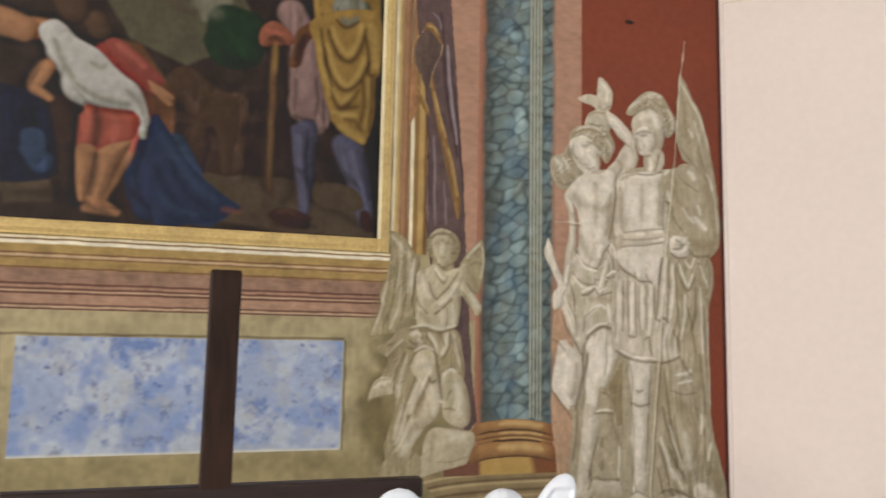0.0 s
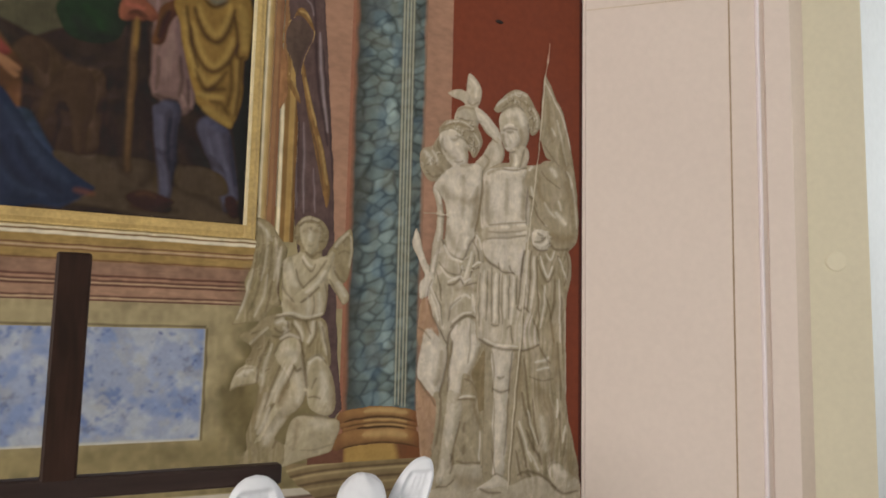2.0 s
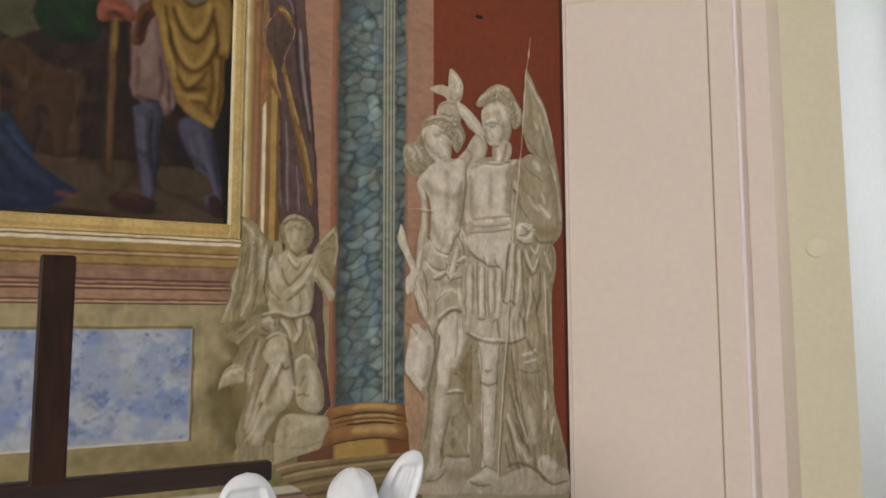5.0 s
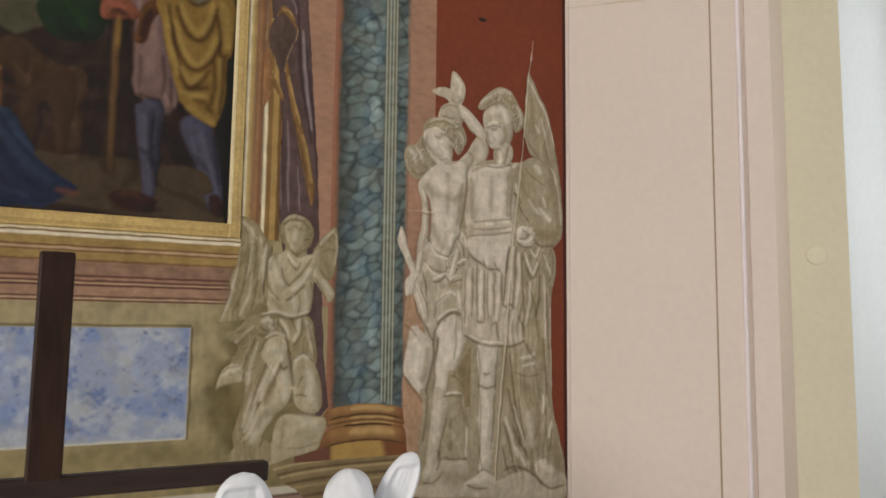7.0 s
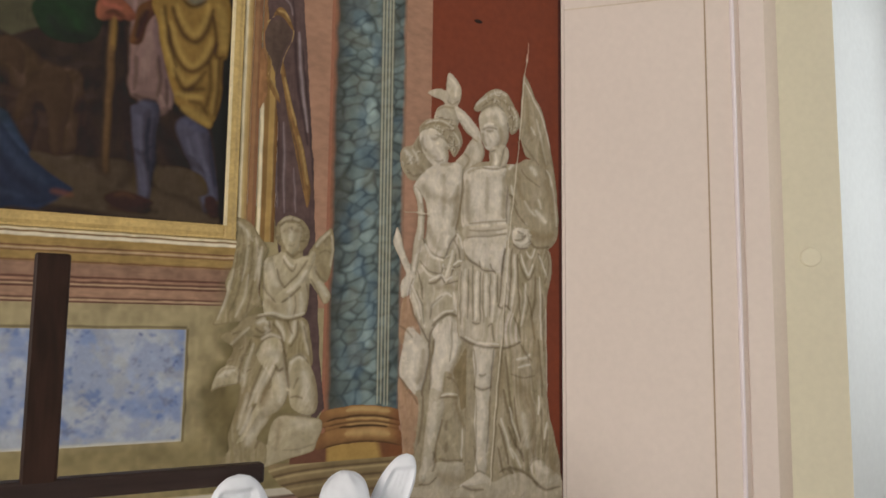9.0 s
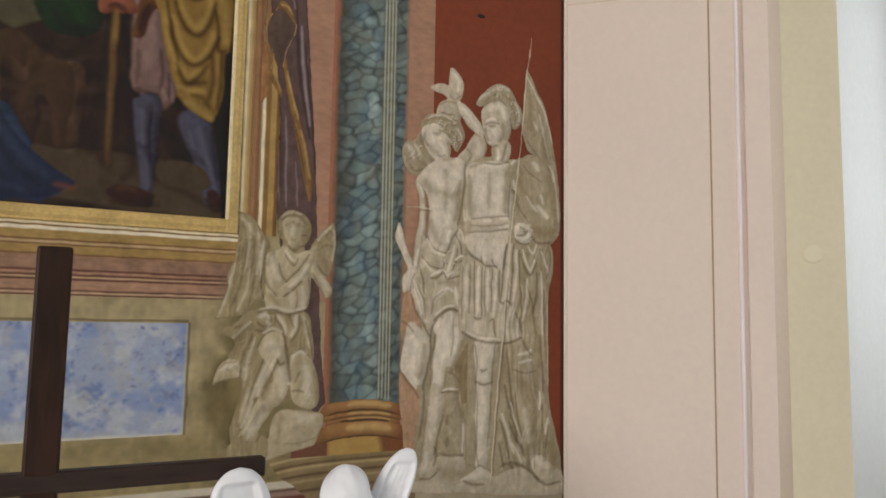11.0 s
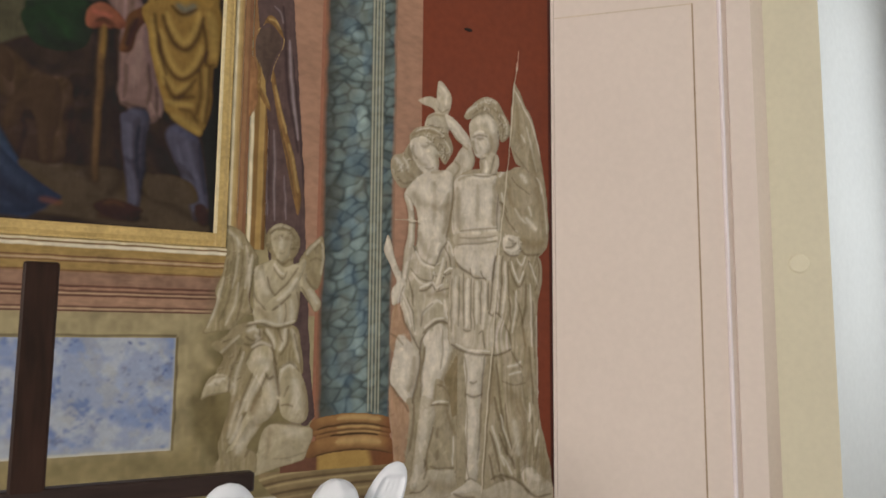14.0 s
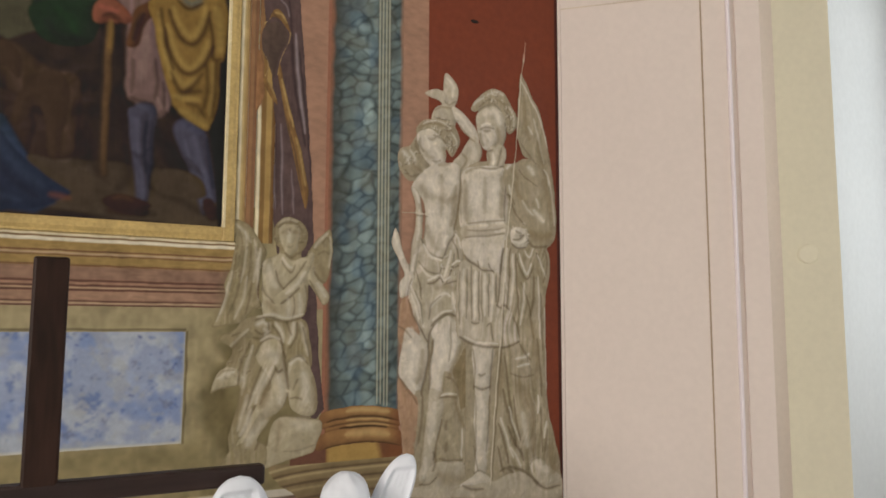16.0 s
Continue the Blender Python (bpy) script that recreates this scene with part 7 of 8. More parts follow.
# nearest figures and drapery, laid on last
oil.shape(p_knee, 0.03, 0.2, -0.076, 2.503, -0.036, 2.591, 0.025, 2.65, 0.073, 2.65, 0.105, 2.594, 0.103, 2.484, 0.088, 2.413, 0.084, 2.331, 0.046, 2.334, 0.028, 2.469, -0.011, 2.527, -0.029, 2.464, -0.067, 2.433)
oil.shape(p_knee, 0.03, 0.2, -0.162, 2.708, -0.114, 2.743, -0.062, 2.698, -0.058, 2.609, -0.1, 2.639, -0.133, 2.65)
oil.shape(p_floor, 0.04, 0.1, -0.023, 2.321, 0.066, 2.316, 0.184, 2.278, 0.277, 2.219, 0.21, 2.169, 0.096, 2.149, 0.046, 2.224)
oil.shape(p_floor, 0.04, 0.1, 0.405, 2.3, 0.489, 2.324, 0.581, 2.302, 0.608, 2.227, 0.516, 2.213, 0.43, 2.227)
oil.stroke(p_black, 0.03, .5, 0.461, 2.425, 0.508, 2.363, 0.598, 2.327)
oil.stroke(p_black, 0.024, .5, 0.286, 2.225, 0.323, 2.295, 0.3, 2.403)
oil.shape(p_green, 0.04, 0.3, -0.033, 2.895, 0.172, 2.965, 0.182, 2.813, 0.118, 2.76, 0.018, 2.762, -0.031, 2.817)
oil.stroke(p_green_l, 0.018, .5, 0.047, 2.892, 0.092, 2.857, 0.114, 2.813)
oil.stroke(p_black, 0.018, .4, 0.012, 2.84, 0.054, 2.791, 0.132, 2.785)
oil.shape(p_blue, 0.05, 0.3, -0.219, 2.521, -0.145, 2.467, -0.084, 2.372, -0.006, 2.294, 0.091, 2.225, 0.124, 2.194, 0.041, 2.144, -0.067, 2.123, -0.189, 2.121)
oil.stroke(p_blue2, 0.021, .6, -0.179, 2.461, -0.12, 2.367, -0.041, 2.273, 0.036, 2.214)
oil.stroke(p_navy, 0.021, .6, -0.196, 2.335, -0.146, 2.239, -0.068, 2.145)
oil.stroke(p_navy, 0.015, .5, -0.137, 2.364, -0.076, 2.248, 0.02, 2.175)
oil.stroke(p_blue2, 0.015, .5, -0.18, 2.235, -0.124, 2.18, -0.033, 2.157)
oil.stroke(p_hand, 0.012, .5, 0.06, 2.188, 0.094, 2.183, 0.125, 2.177)
oil.shape(p_hose, 0.03, 0.4, 0.311, 2.548, 0.374, 2.545, 0.386, 2.492, 0.379, 2.387, 0.389, 2.321, 0.39, 2.2, 0.37, 2.185, 0.355, 2.294, 0.331, 2.363, 0.315, 2.45)
oil.shape(p_hose, 0.03, 0.4, 0.525, 2.499, 0.594, 2.495, 0.618, 2.418, 0.634, 2.327, 0.653, 2.213, 0.621, 2.219, 0.589, 2.322, 0.551, 2.377)
oil.stroke(p_hose_l, 0.015, .6, 0.339, 2.51, 0.347, 2.443, 0.354, 2.384)
oil.stroke(p_hose_l, 0.012, .5, 0.37, 2.323, 0.374, 2.256, 0.377, 2.203)
oil.stroke(p_hose_l, 0.012, .55, 0.559, 2.471, 0.576, 2.399, 0.598, 2.327)
oil.stroke(p_navy, 0.012, .6, 0.376, 2.504, 0.373, 2.413, 0.384, 2.302)
oil.stroke(p_navy, 0.009, .5, 0.33, 2.38, 0.356, 2.361, 0.38, 2.373)
oil.stroke(p_navy, 0.012, .6, 0.608, 2.469, 0.623, 2.354, 0.637, 2.262)
oil.shape(p_boot, 0.02, 0.3, 0.233, 2.184, 0.287, 2.211, 0.349, 2.2, 0.408, 2.171, 0.336, 2.142, 0.263, 2.152)
oil.shape(p_boot, 0.02, 0.3, 0.599, 2.212, 0.635, 2.216, 0.66, 2.158, 0.616, 2.159)
oil.stroke(p_rust, 0.009, .4, 0.268, 2.192, 0.304, 2.2, 0.341, 2.186)
oil.shape(p_pink, 0.03, 0.3, 0.351, 2.876, 0.379, 2.934, 0.403, 2.854, 0.426, 2.719, 0.461, 2.621, 0.458, 2.556, 0.445, 2.56, 0.433, 2.591, 0.419, 2.542, 0.401, 2.581, 0.347, 2.583, 0.303, 2.592, 0.309, 2.697, 0.329, 2.811)
oil.stroke(p_pink_l, 0.021, .5, 0.365, 2.847, 0.358, 2.753, 0.346, 2.659)
oil.stroke(p_umber, 0.009, .55, 0.396, 2.76, 0.409, 2.67, 0.405, 2.595)
oil.stroke(p_umber, 0.009, .5, 0.32, 2.745, 0.32, 2.677, 0.316, 2.608)
oil.stroke(p_pink_l, 0.0072, .7, 0.413, 2.606, 0.423, 2.58, 0.428, 2.558)
oil.stroke(p_pink_l, 0.0072, .6, 0.441, 2.629, 0.448, 2.595, 0.454, 2.566)
oil.stroke(p_umber, 0.0072, .6, 0.43, 2.673, 0.438, 2.617, 0.441, 2.569)
oil.stroke(p_umber, 0.009, .6, 0.309, 2.593, 0.351, 2.582, 0.402, 2.576)
oil.shape(p_rust, 0.02, 0.3, 0.313, 2.947, 0.382, 3.002, 0.389, 2.95, 0.354, 2.891, 0.334, 2.803, 0.292, 2.799, 0.304, 2.88)
oil.stroke(p_black, 0.015, .6, 0.347, 2.936, 0.329, 2.885, 0.316, 2.823)
oil.shape(p_hand, 0.02, 0.4, 0.17, 2.874, 0.17, 2.937, 0.22, 2.976, 0.266, 2.955, 0.306, 2.913, 0.3, 2.884, 0.271, 2.882, 0.237, 2.902, 0.206, 2.868)
oil.stroke(p_rose, 0.012, .6, 0.186, 2.932, 0.219, 2.926, 0.256, 2.925)
oil.stroke(p_boot, 0.0072, .6, 0.201, 2.894, 0.232, 2.91, 0.27, 2.891)
oil.stroke(p_gold, 0.0102, .7, 0.232, 2.883, 0.232, 2.819, 0.232, 2.751)
oil.stroke(p_staff, 0.0096, .7, 0.23, 2.773, 0.232, 2.683, 0.234, 2.549)
oil.shape(p_gold, 0.04, 0.25, 0.379, 3.013, 0.646, 3.076, 0.663, 2.823, 0.647, 2.784, 0.647, 2.64, 0.631, 2.552, 0.609, 2.499, 0.577, 2.509, 0.525, 2.536, 0.486, 2.576, 0.456, 2.632, 0.435, 2.698, 0.409, 2.786, 0.39, 2.887)
oil.stroke(p_gold_l, 0.015, .6, 0.456, 2.989, 0.487, 2.91, 0.533, 2.877, 0.571, 2.937, 0.58, 3.017)
oil.stroke(p_gold_d, 0.012, .8, 0.442, 2.971, 0.48, 2.875, 0.535, 2.844, 0.581, 2.906, 0.599, 2.997)
oil.stroke(p_gold_l, 0.015, .6, 0.435, 2.908, 0.481, 2.786, 0.531, 2.743, 0.574, 2.794, 0.599, 2.876)
oil.stroke(p_gold_d, 0.012, .8, 0.425, 2.892, 0.464, 2.768, 0.524, 2.718, 0.582, 2.767, 0.62, 2.856)
oil.stroke(p_gold_l, 0.015, .55, 0.432, 2.804, 0.467, 2.722, 0.509, 2.673, 0.556, 2.705)
oil.stroke(p_gold_d, 0.012, .75, 0.454, 2.72, 0.497, 2.643, 0.54, 2.669, 0.581, 2.729)
oil.stroke(p_gold_d, 0.015, .7, 0.477, 2.612, 0.524, 2.643, 0.576, 2.657)
oil.stroke(p_gold_l, 0.015, .65, 0.472, 2.62, 0.521, 2.614, 0.569, 2.618)
oil.stroke(p_gold_l, 0.018, .6, 0.501, 2.565, 0.556, 2.541, 0.602, 2.515)
oil.stroke(p_gold_d, 0.012, .6, 0.522, 2.596, 0.566, 2.589, 0.595, 2.551)
oil.stroke(p_gold_l, 0.012, .6, 0.4, 2.952, 0.425, 2.812, 0.458, 2.688)
oil.stroke(p_gold_d, 0.009, .7, 0.409, 2.973, 0.434, 2.837, 0.466, 2.727)
oil.stroke(p_gold_l, 0.012, .5, 0.617, 2.783, 0.625, 2.684, 0.613, 2.563)
oil.stroke(p_gold_d, 0.012, .8, 0.635, 2.796, 0.634, 2.686, 0.624, 2.553)
oil.stroke(p_gold_d, 0.012, .7, 0.593, 2.774, 0.602, 2.68, 0.589, 2.583)
oil.stroke(p_gold_l, 0.024, .55, 0.621, 3.021, 0.644, 2.929, 0.645, 2.832)
oil.stroke(p_gold_d, 0.009, .8, 0.601, 2.968, 0.615, 2.874, 0.618, 2.803, 0.655, 2.805)
oil.stroke(p_grey, 0.018, .9, 0.498, 3.027, 0.53, 3.015, 0.561, 3.041)
oil.stroke(p_gold_d, 0.009, .8, 0.472, 3.021, 0.518, 2.993, 0.57, 3.029)
oil.shape(p_black, 0.02, 0, 0.616, 2.503, 0.64, 2.558, 0.652, 2.689, 0.664, 2.811, 0.678, 2.814, 0.694, 2.124, 0.662, 2.121, 0.642, 2.333)
oil.shape(p_white, 0.04, 0.35, -0.629, 2.824, -0.581, 2.862, -0.539, 2.846, -0.498, 2.804, -0.417, 2.762, -0.346, 2.694, -0.272, 2.636, -0.242, 2.573, -0.229, 2.519, -0.239, 2.464, -0.266, 2.506, -0.285, 2.546, -0.356, 2.542, -0.425, 2.558, -0.476, 2.596, -0.518, 2.656, -0.56, 2.707, -0.601, 2.758)
oil.stroke(p_cream, 0.024, .6, -0.548, 2.81, -0.487, 2.752, -0.404, 2.686)
oil.stroke(p_grey, 0.015, .6, -0.573, 2.784, -0.537, 2.702, -0.478, 2.622)
oil.stroke(p_grey, 0.015, .6, -0.478, 2.622, -0.397, 2.575, -0.298, 2.564)
oil.stroke(p_cream, 0.012, .6, -0.487, 2.643, -0.419, 2.607, -0.319, 2.593)
oil.stroke(p_grey, 0.012, .5, -0.445, 2.714, -0.405, 2.697, -0.387, 2.717)
oil.stroke(p_grey, 0.012, .5, -0.311, 2.62, -0.269, 2.581, -0.247, 2.528)
oil.shape(p_orange, 0.03, 0.3, -0.449, 2.547, -0.395, 2.544, -0.292, 2.543, -0.254, 2.503, -0.277, 2.434, -0.335, 2.407, -0.411, 2.388, -0.466, 2.398, -0.448, 2.473)
oil.stroke(p_umber, 0.024, .7, -0.413, 2.529, -0.405, 2.467, -0.408, 2.399)
oil.stroke(p_rose, 0.015, .6, -0.354, 2.516, -0.341, 2.463, -0.347, 2.418)
oil.stroke(p_rose, 0.012, .6, -0.444, 2.528, -0.44, 2.463, -0.444, 2.409)
oil.stroke(p_umber, 0.015, .6, -0.454, 2.555, -0.375, 2.538, -0.284, 2.535)
oil.shape(p_red, 0.03, 0.3, -0.403, 2.791, -0.362, 2.819, -0.291, 2.779, -0.214, 2.711, -0.179, 2.666, -0.231, 2.648, -0.292, 2.663, -0.347, 2.716)
oil.stroke(p_rose, 0.015, .5, -0.36, 2.797, -0.31, 2.765, -0.255, 2.717)
oil.shape(p_skin, 0.02, 0.3, -0.24, 2.669, -0.203, 2.656, -0.143, 2.613, -0.158, 2.598, -0.208, 2.619)
oil.shape(p_skin, 0.03, 0.4, -0.466, 2.394, -0.404, 2.387, -0.406, 2.305, -0.425, 2.193, -0.451, 2.191, -0.467, 2.3)
oil.shape(p_skin, 0.03, 0.4, -0.392, 2.384, -0.285, 2.425, -0.311, 2.344, -0.345, 2.263, -0.36, 2.198, -0.323, 2.166, -0.396, 2.165, -0.415, 2.21, -0.398, 2.301)
oil.stroke(p_umber, 0.015, .6, -0.399, 2.37, -0.404, 2.284, -0.415, 2.208)
oil.stroke(p_rust, 0.015, .5, -0.303, 2.397, -0.333, 2.311, -0.358, 2.223)
oil.shape(p_blue2, 0.03, 0.1, -0.66, 2.425, -0.615, 2.443, -0.576, 2.417, -0.574, 2.333, -0.606, 2.309, -0.641, 2.337)
oil.shape(p_floor, 0.02, 0.1, -0.727, 2.232, -0.637, 2.239, -0.553, 2.254, -0.562, 2.22, -0.652, 2.205, -0.724, 2.203)
oil.stroke(p_skin, 0.012, .6, -0.644, 2.623, -0.634, 2.586, -0.587, 2.561)
oil.stroke(p_skin, 0.012, .6, -0.579, 2.705, -0.614, 2.678, -0.641, 2.632)
oil.stroke(p_olive, 0.042, .6, -0.278, 2.894, -0.175, 2.887, -0.069, 2.856)
oil.stroke(p_grey, 0.036, .6, -0.087, 2.993, -0.044, 2.986, -0, 2.974)
oil.stroke(p_floor, 0.03, .6, -0.182, 3.001, -0.117, 2.965, -0.075, 2.972)
oil.soften(1, 0.04)
oil.lay(tone(52, 38, 28, K), 0.06 + 0.22 * smooth_noise(oil.X.shape, 40, 147) * np.clip((2.75 - oil.Z) / 0.4, 0.35, 1), False)
oil.streaks(0.05, 4, 9)
oil.sharpen(8, 0.3)
oil.mottle(0.2, 14)
oil.c *= 0.71
canvas = new("canvas", oil.mesh("canvas", WALL - 0.010, CANVAS))
canvas.parent = picture
canvas["label"] = "dark canvas with plain coloured drapery shapes"
part("backing", box(-1.45, 0.70, WALL - 0.0085, WALL - 0.0005, 2.09, 4.5), WOOD, picture)
up_canvas = part("canvas", box(-1.45, 0.682, WALL - 0.010, WALL - 0.0086, 3.2975, 4.5), surface("dark_oil_paint", tone(60, 50, 40, K), 0.6, 20, 3, 0.3), picture)


def rail(name, x0, x1, z0, z1, profile, vertical, material, parent, label=""):
    """A straight frame moulding: profile is (share of its width, metres before the wall) pairs, widest side first."""
    bm = bmesh.new()
    rings = []
    for end in (0, 1):
        ring_v = []
        for u, out in profile:
            if vertical:
                co = (x0 + (x1 - x0) * u, WALL - out, z0 if end == 0 else z1)
            else:
                co = (x0 if end == 0 else x1, WALL - out, z0 + (z1 - z0) * u)
            ring_v.append(bm.verts.new(co))
        rings.append(ring_v)
    n = len(profile)
    for i in range(n - 1):
        bm.faces.new((rings[0][i], rings[0][i + 1], rings[1][i + 1], rings[1][i]))
    bm.faces.new((rings[0][n - 1], rings[0][0], rings[1][0], rings[1][n - 1]))
    bm.faces.new(rings[0])
    bm.faces.new(rings[1][::-1])
    bmesh.ops.recalc_face_normals(bm, faces=bm.faces)
    return part(name, bm, material, parent, label)


gold_profile = ((0, 0.001), (0, 0.014), (0.15, 0.020), (0.6, 0.020), (0.85, 0.013), (1, 0.013), (1, 0.001))
rail("frame_rail", -1.45, 0.6778, 2.108, 2.0525, gold_profile, False, GILT, picture, "gilded lower frame rail")
rail("frame_rail", 0.678, 0.7275, 2.0525, 4.5, gold_profile, True, GILT, picture, "gilded upright frame rail")
rail("frame_lip", 0.676, 0.689, 2.1065, 4.5, ((0, 0.002), (0, 0.021), (0.5, 0.0225), (1, 0.021), (1, 0.002)), True, GILT_LIGHT, picture, "pale gilded inner lip of the frame")

# painted outer frame beside the picture
border = tagged(new("painted_border"), "gold and brown painted frame mouldings beside the picture", "wall painting")
border_tones = ((tone(60, 46, 32, K), 0.7235, 0.733), (m_goldl, 0.735, 0.748), (tone(176, 152, 104, K), 0.748, 0.757), (tone(158, 130, 86, K), 0.757, 0.768), (tone(140, 104, 74, K), 0.768, 0.790), (tone(124, 88, 64, K), 0.790, 0.808), (m_goldl, 0.813, 0.827), (tone(128, 98, 58, K), 0.828, 0.849), (tone(162, 132, 80, K), 0.85, 0.87), (tone(112, 82, 48, K), 0.872, 0.89))
for name, x_a, x_b, seed in (("inner_fillet", 0.7280, 0.7710, 150), ("flat", 0.7715, 0.8090, 154), ("outer_fillet", 0.8095, 0.8890, 158)):
    side_f = Fresco(x_a, 2.0525, x_b, 4.6, 0.0035, seed, 0.002).ground(m_gold, 0.1, 14)
    for colour, x0, x1 in border_tones:
        side_f.field(colour, x0, 1.5, x1, 1.5, x1 - 0.004, 5, x0 - 0.004, 5, soft=0.005)
    side_f.field(tone(140, 104, 70, K), 0.806, 2.68, 0.829, 2.62, 0.832, 5, 0.802, 5, soft=0.008)
    side_f.mottle(0.2, 16)
    strip = new(name, side_f.mesh(name, WALL - 0.0038, FRESCO))
    strip.parent = border

# ---- the pier's mouldings ----
def pier_moulding(name, profile, material, label, z0=0.0, z1=TOP):
    bm = bmesh.new()
    lo = [bm.verts.new((*on_pier(u, o), z0)) for u, o in profile]
    hi = [bm.verts.new((*on_pier(u, o), z1)) for u, o in profile]
    n = len(profile)
    for i in range(n):
        j = (i + 1) % n
        bm.faces.new((lo[i], lo[j], hi[j], hi[i]))
    bm.faces.new(lo[::-1])
    bm.faces.new(hi)
    bmesh.ops.recalc_face_normals(bm, faces=bm.faces)
    return structure(name, bm, material, label)


bead_profile = [(0.836, -0.004), (0.8365, 0.006), (0.840, 0.012), (0.8455, 0.015), (0.851, 0.0135), (0.8555, 0.008), (0.858, -0.004)]
pier_moulding("trim", bead_profile, BEAD_LIT, "plaster bead moulding running up the pier, its highlight put into the pale lilac colour")
pier_moulding("trim_edge", [(0.0, -0.01), (0.002, 0.007), (0.016, 0.008), (0.019, -0.004)], PIER, "narrow plaster edge strip between mural and pier")

# round cover plate, painted over
plate = bmesh.new()
d_y = Vector((C3[0] - C2[0], C3[1] - C2[1], 0)).normalized()
n_y = Vector((d_y.y, -d_y.x, 0))
n_y = n_y if n_y.y < 0 else -n_y
spin = n_y.to_track_quat("Z", "Y").to_matrix().to_4x4()
bmesh.ops.create_cone(plate, cap_ends=True, segments=32, radius1=0.048, radius2=0.043, depth=0.010)
bmesh.ops.bevel(plate, geom=[e for e in plate.edges if abs(e.verts[0].co.z - 0.005) < 1e-5 and abs(e.verts[1].co.z - 0.005) < 1e-5], offset=0.003, segments=2, affect="EDGES")
cover = part("cover_plate", plate, PLATE, None, smooth=False)
pos = Vector((*along(C2, C3, 0.45), 2.062)) + n_y * 0.003
cover.matrix_world = Matrix.Translation(pos) @ spin
tagged(cover, "round wall box cover painted over in pale yellow", "cover plate")

# ---- the wooden cross ----
cross = tagged(new("wooden_cross"), "plain dark walnut cross standing before the painted wall", "cross")
part("upright", box(0.0315, 0.111, 2.30, 2.342, 0.80, 1.878, 0.007), WOOD, cross)
WOOD_ARM = surface("dark_walnut_arm", tone(48, 34, 31, K), 0.45, 50, 7, 0.35, stretch=(0.15, 1, 1))
part("crossbar", box(-0.49, 0.612, 2.2995, 2.346, 1.284, 1.336, 0.007), WOOD_ARM, cross)


# ---- the white statue, one plain mesh ----
def ring_loft(bm, rings):
    """Joins closed rings of points into one skin with capped ends."""
    loops = [[bm.verts.new(p) for p in r] for r in rings]
    n = len(loops[0])
    for a, b in zip(loops, loops[1:]):
        for i in range(n):
            j = (i + 1) % n
            bm.faces.new((a[i], a[j], b[j], b[i]))
    bm.faces.new(loops[0][::-1])
    bm.faces.new(loops[-1])


def wing(bm, foot, tip, width, thick, side, face, bend):
    """A blade-shaped wing with a thick rounded rim and shallow feather grooves."""
    foot, tip = Vector(foot), Vector(tip)
    ax = Vector((math.cos(face), math.sin(face), 0))
    ay = Vector((-math.sin(face), math.cos(face), 0))
    rings = []
    for i in range(81):
        s = i / 80
        p = Vector((tip.x + (foot.x - tip.x) * (1 - s) ** bend, tip.y + (foot.y - tip.y) * (1 - s) ** bend, foot.z + (tip.z - foot.z) * s))
        w = width * (0.72 + 0.28 * math.sin(s * 2.2)) * math.sqrt(max(0.0, 1 - max(0.0, (s - 0.78) / 0.22) ** 2.2)) + 0.0015
        t = thick * math.sqrt(max(0.0, 1 - max(0.0, (s - 0.85) / 0.15) ** 2)) + 0.001
        ring_p = []
        for k_p in range(44):
            a = math.tau * k_p / 44
            u, v = math.cos(a), math.sin(a)
            y = t * v
            if v < 0:
                inner = max(0.0, min(1.0, (0.74 - abs(u + 0.12 * side)) / 0.16)) * max(0.0, min(1.0, (0.94 - s) / 0.03))
                y *= 1 - 0.62 * inner
                y += inner * (0.0004 * math.sin(u * 24 + 9 * s) + 0.0022 * noise.noise(Vector((u * 5, 3 * side, s * 26))))
            ring_p.append(p + ax * (w * u) + ay * y)
        rings.append(ring_p)
    ring_loft(bm, rings)


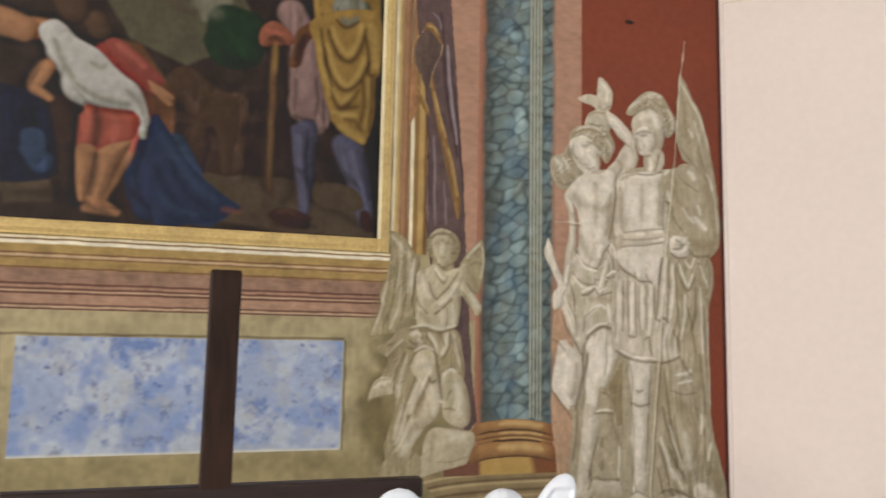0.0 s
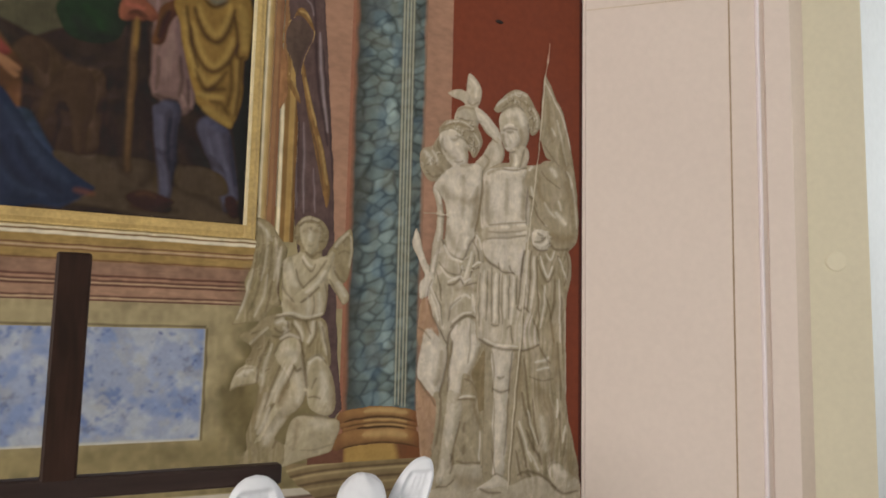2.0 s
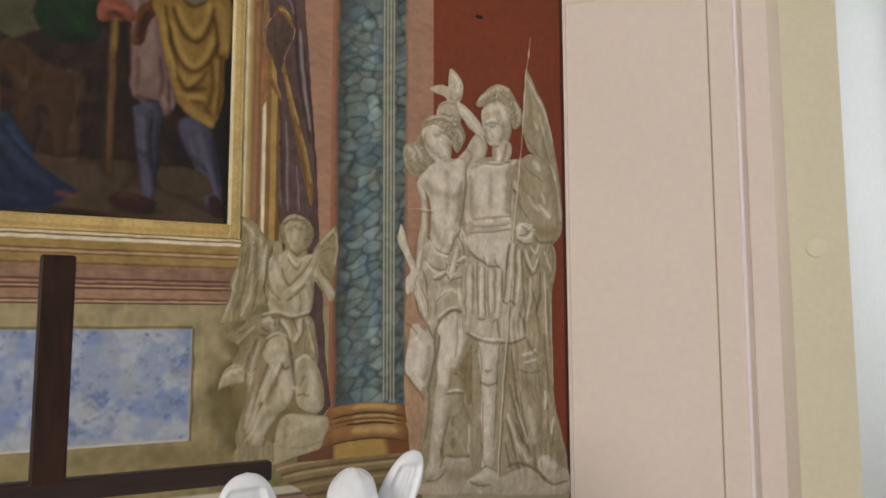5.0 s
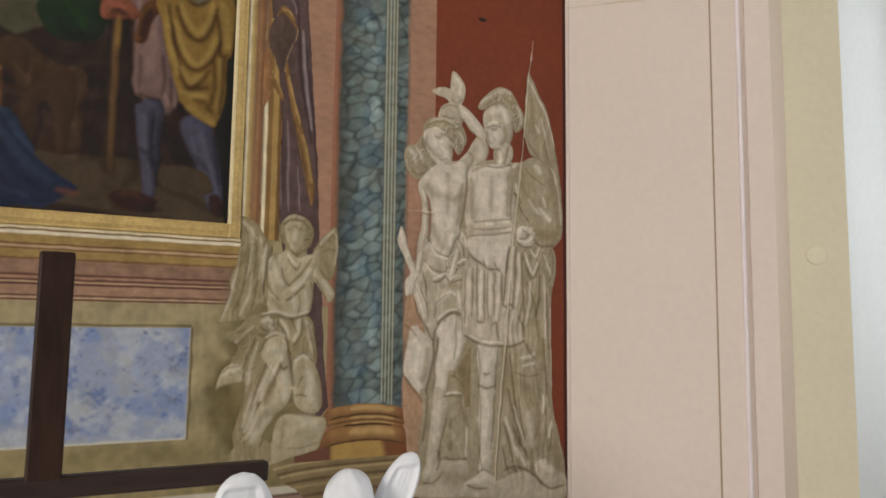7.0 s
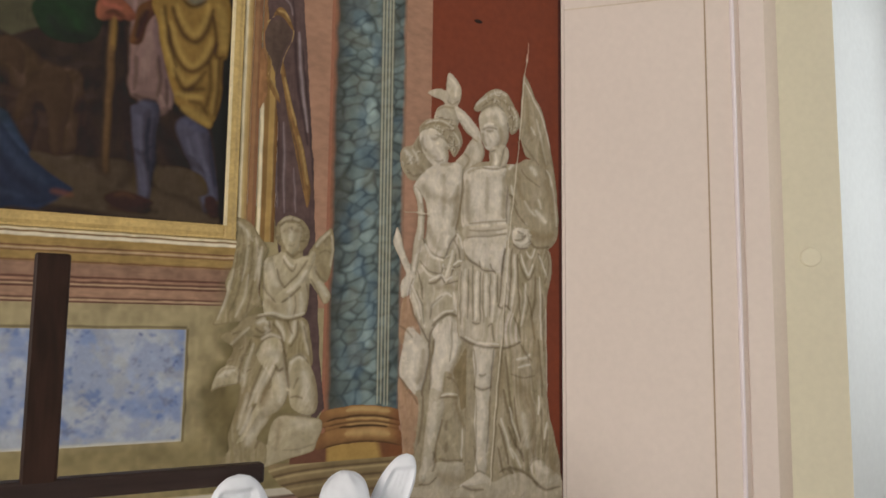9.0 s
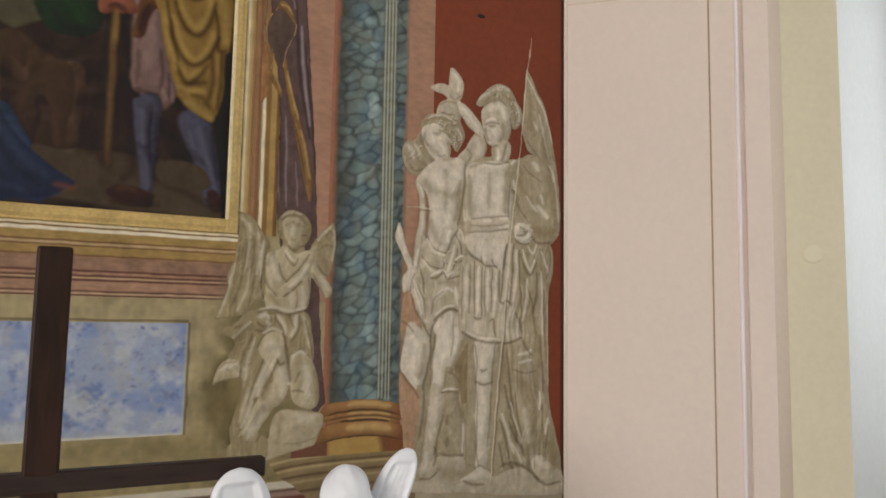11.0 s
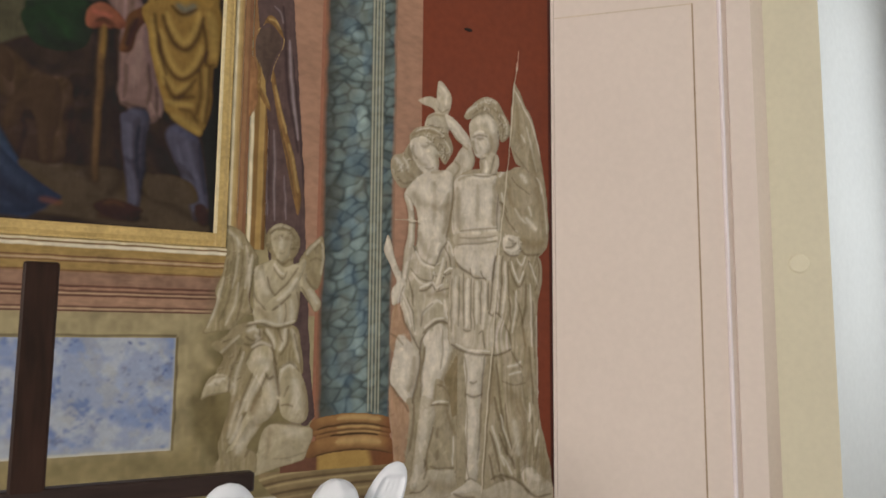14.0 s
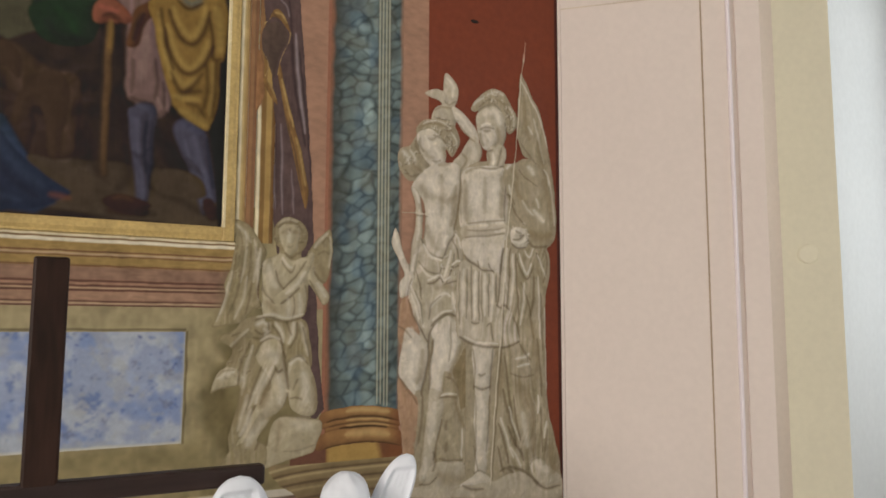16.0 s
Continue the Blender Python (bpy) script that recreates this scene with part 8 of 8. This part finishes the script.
def ball(bm, c, r, rough=0.0, freq=20.0, u=36, v=24):
    vs = bmesh.ops.create_uvsphere(bm, u_segments=u, v_segments=v, radius=1.0)["verts"]
    for p in vs:
        q = Vector((p.co.x * r[0], p.co.y * r[1], p.co.z * r[2]))
        q *= 1 + rough * noise.noise(q * freq) + (0.009 * math.sin(13 * math.atan2(p.co.x, 0.35 - p.co.y) + 3 * p.co.z) if rough else 0)
        p.co = q + Vector(c)


STATUE_HEAD = (0.845, 2.30, 1.296)
LEFT_WING = ((0.72, 2.30, 0.80), (0.533, 2.262, 1.321), 0.084, 0.030, 1, 0.15, 2.0)
RIGHT_WING = ((0.82, 2.31, 0.80), (1.042, 2.31, 1.332), 0.058, 0.026, -1, -0.25, 1.0)
statue = bmesh.new()
HX, HY, HZ = STATUE_HEAD
ball(statue, (HX, HY, HZ - 0.085), (0.072, 0.082, 0.088), 0.07, 24, 72, 48)
ball(statue, (HX - 0.004, HY - 0.035, HZ - 0.105), (0.048, 0.052, 0.068))
for lock_x in (-0.052, 0.054):
    ball(statue, (HX + lock_x, HY - 0.012, HZ - 0.125), (0.022, 0.045, 0.070), 0.18, 40)
rings = []
for i in range(15):
    s = i / 14
    z = 0.80 + (HZ - 0.17 - 0.80) * s
    w = 0.16 - 0.03 * s if s < 0.75 else 0.1375 * math.sqrt(max(0.02, 1 - ((s - 0.75) / 0.25) ** 2 * 0.9))
    rings.append([Vector((HX + w * math.cos(a) * (1 + 0.05 * math.sin(9 * a)), HY + 0.75 * w * math.sin(a) * (1 + 0.05 * math.sin(9 * a)), z)) for a in (math.tau * k_p / 48 for k_p in range(48))])
ring_loft(statue, rings)
wing(statue, *LEFT_WING)
wing(statue, *RIGHT_WING)
bmesh.ops.recalc_face_normals(statue, faces=statue.faces)
figure = part("angel_statue", statue, STATUE, None, smooth=True)
fused = figure.modifiers.new("fused", "REMESH")
fused.mode, fused.voxel_size, fused.use_smooth_shade = "VOXEL", 0.0023, True
tagged(figure, "white painted plaster winged figure standing on the ledge", "statue")
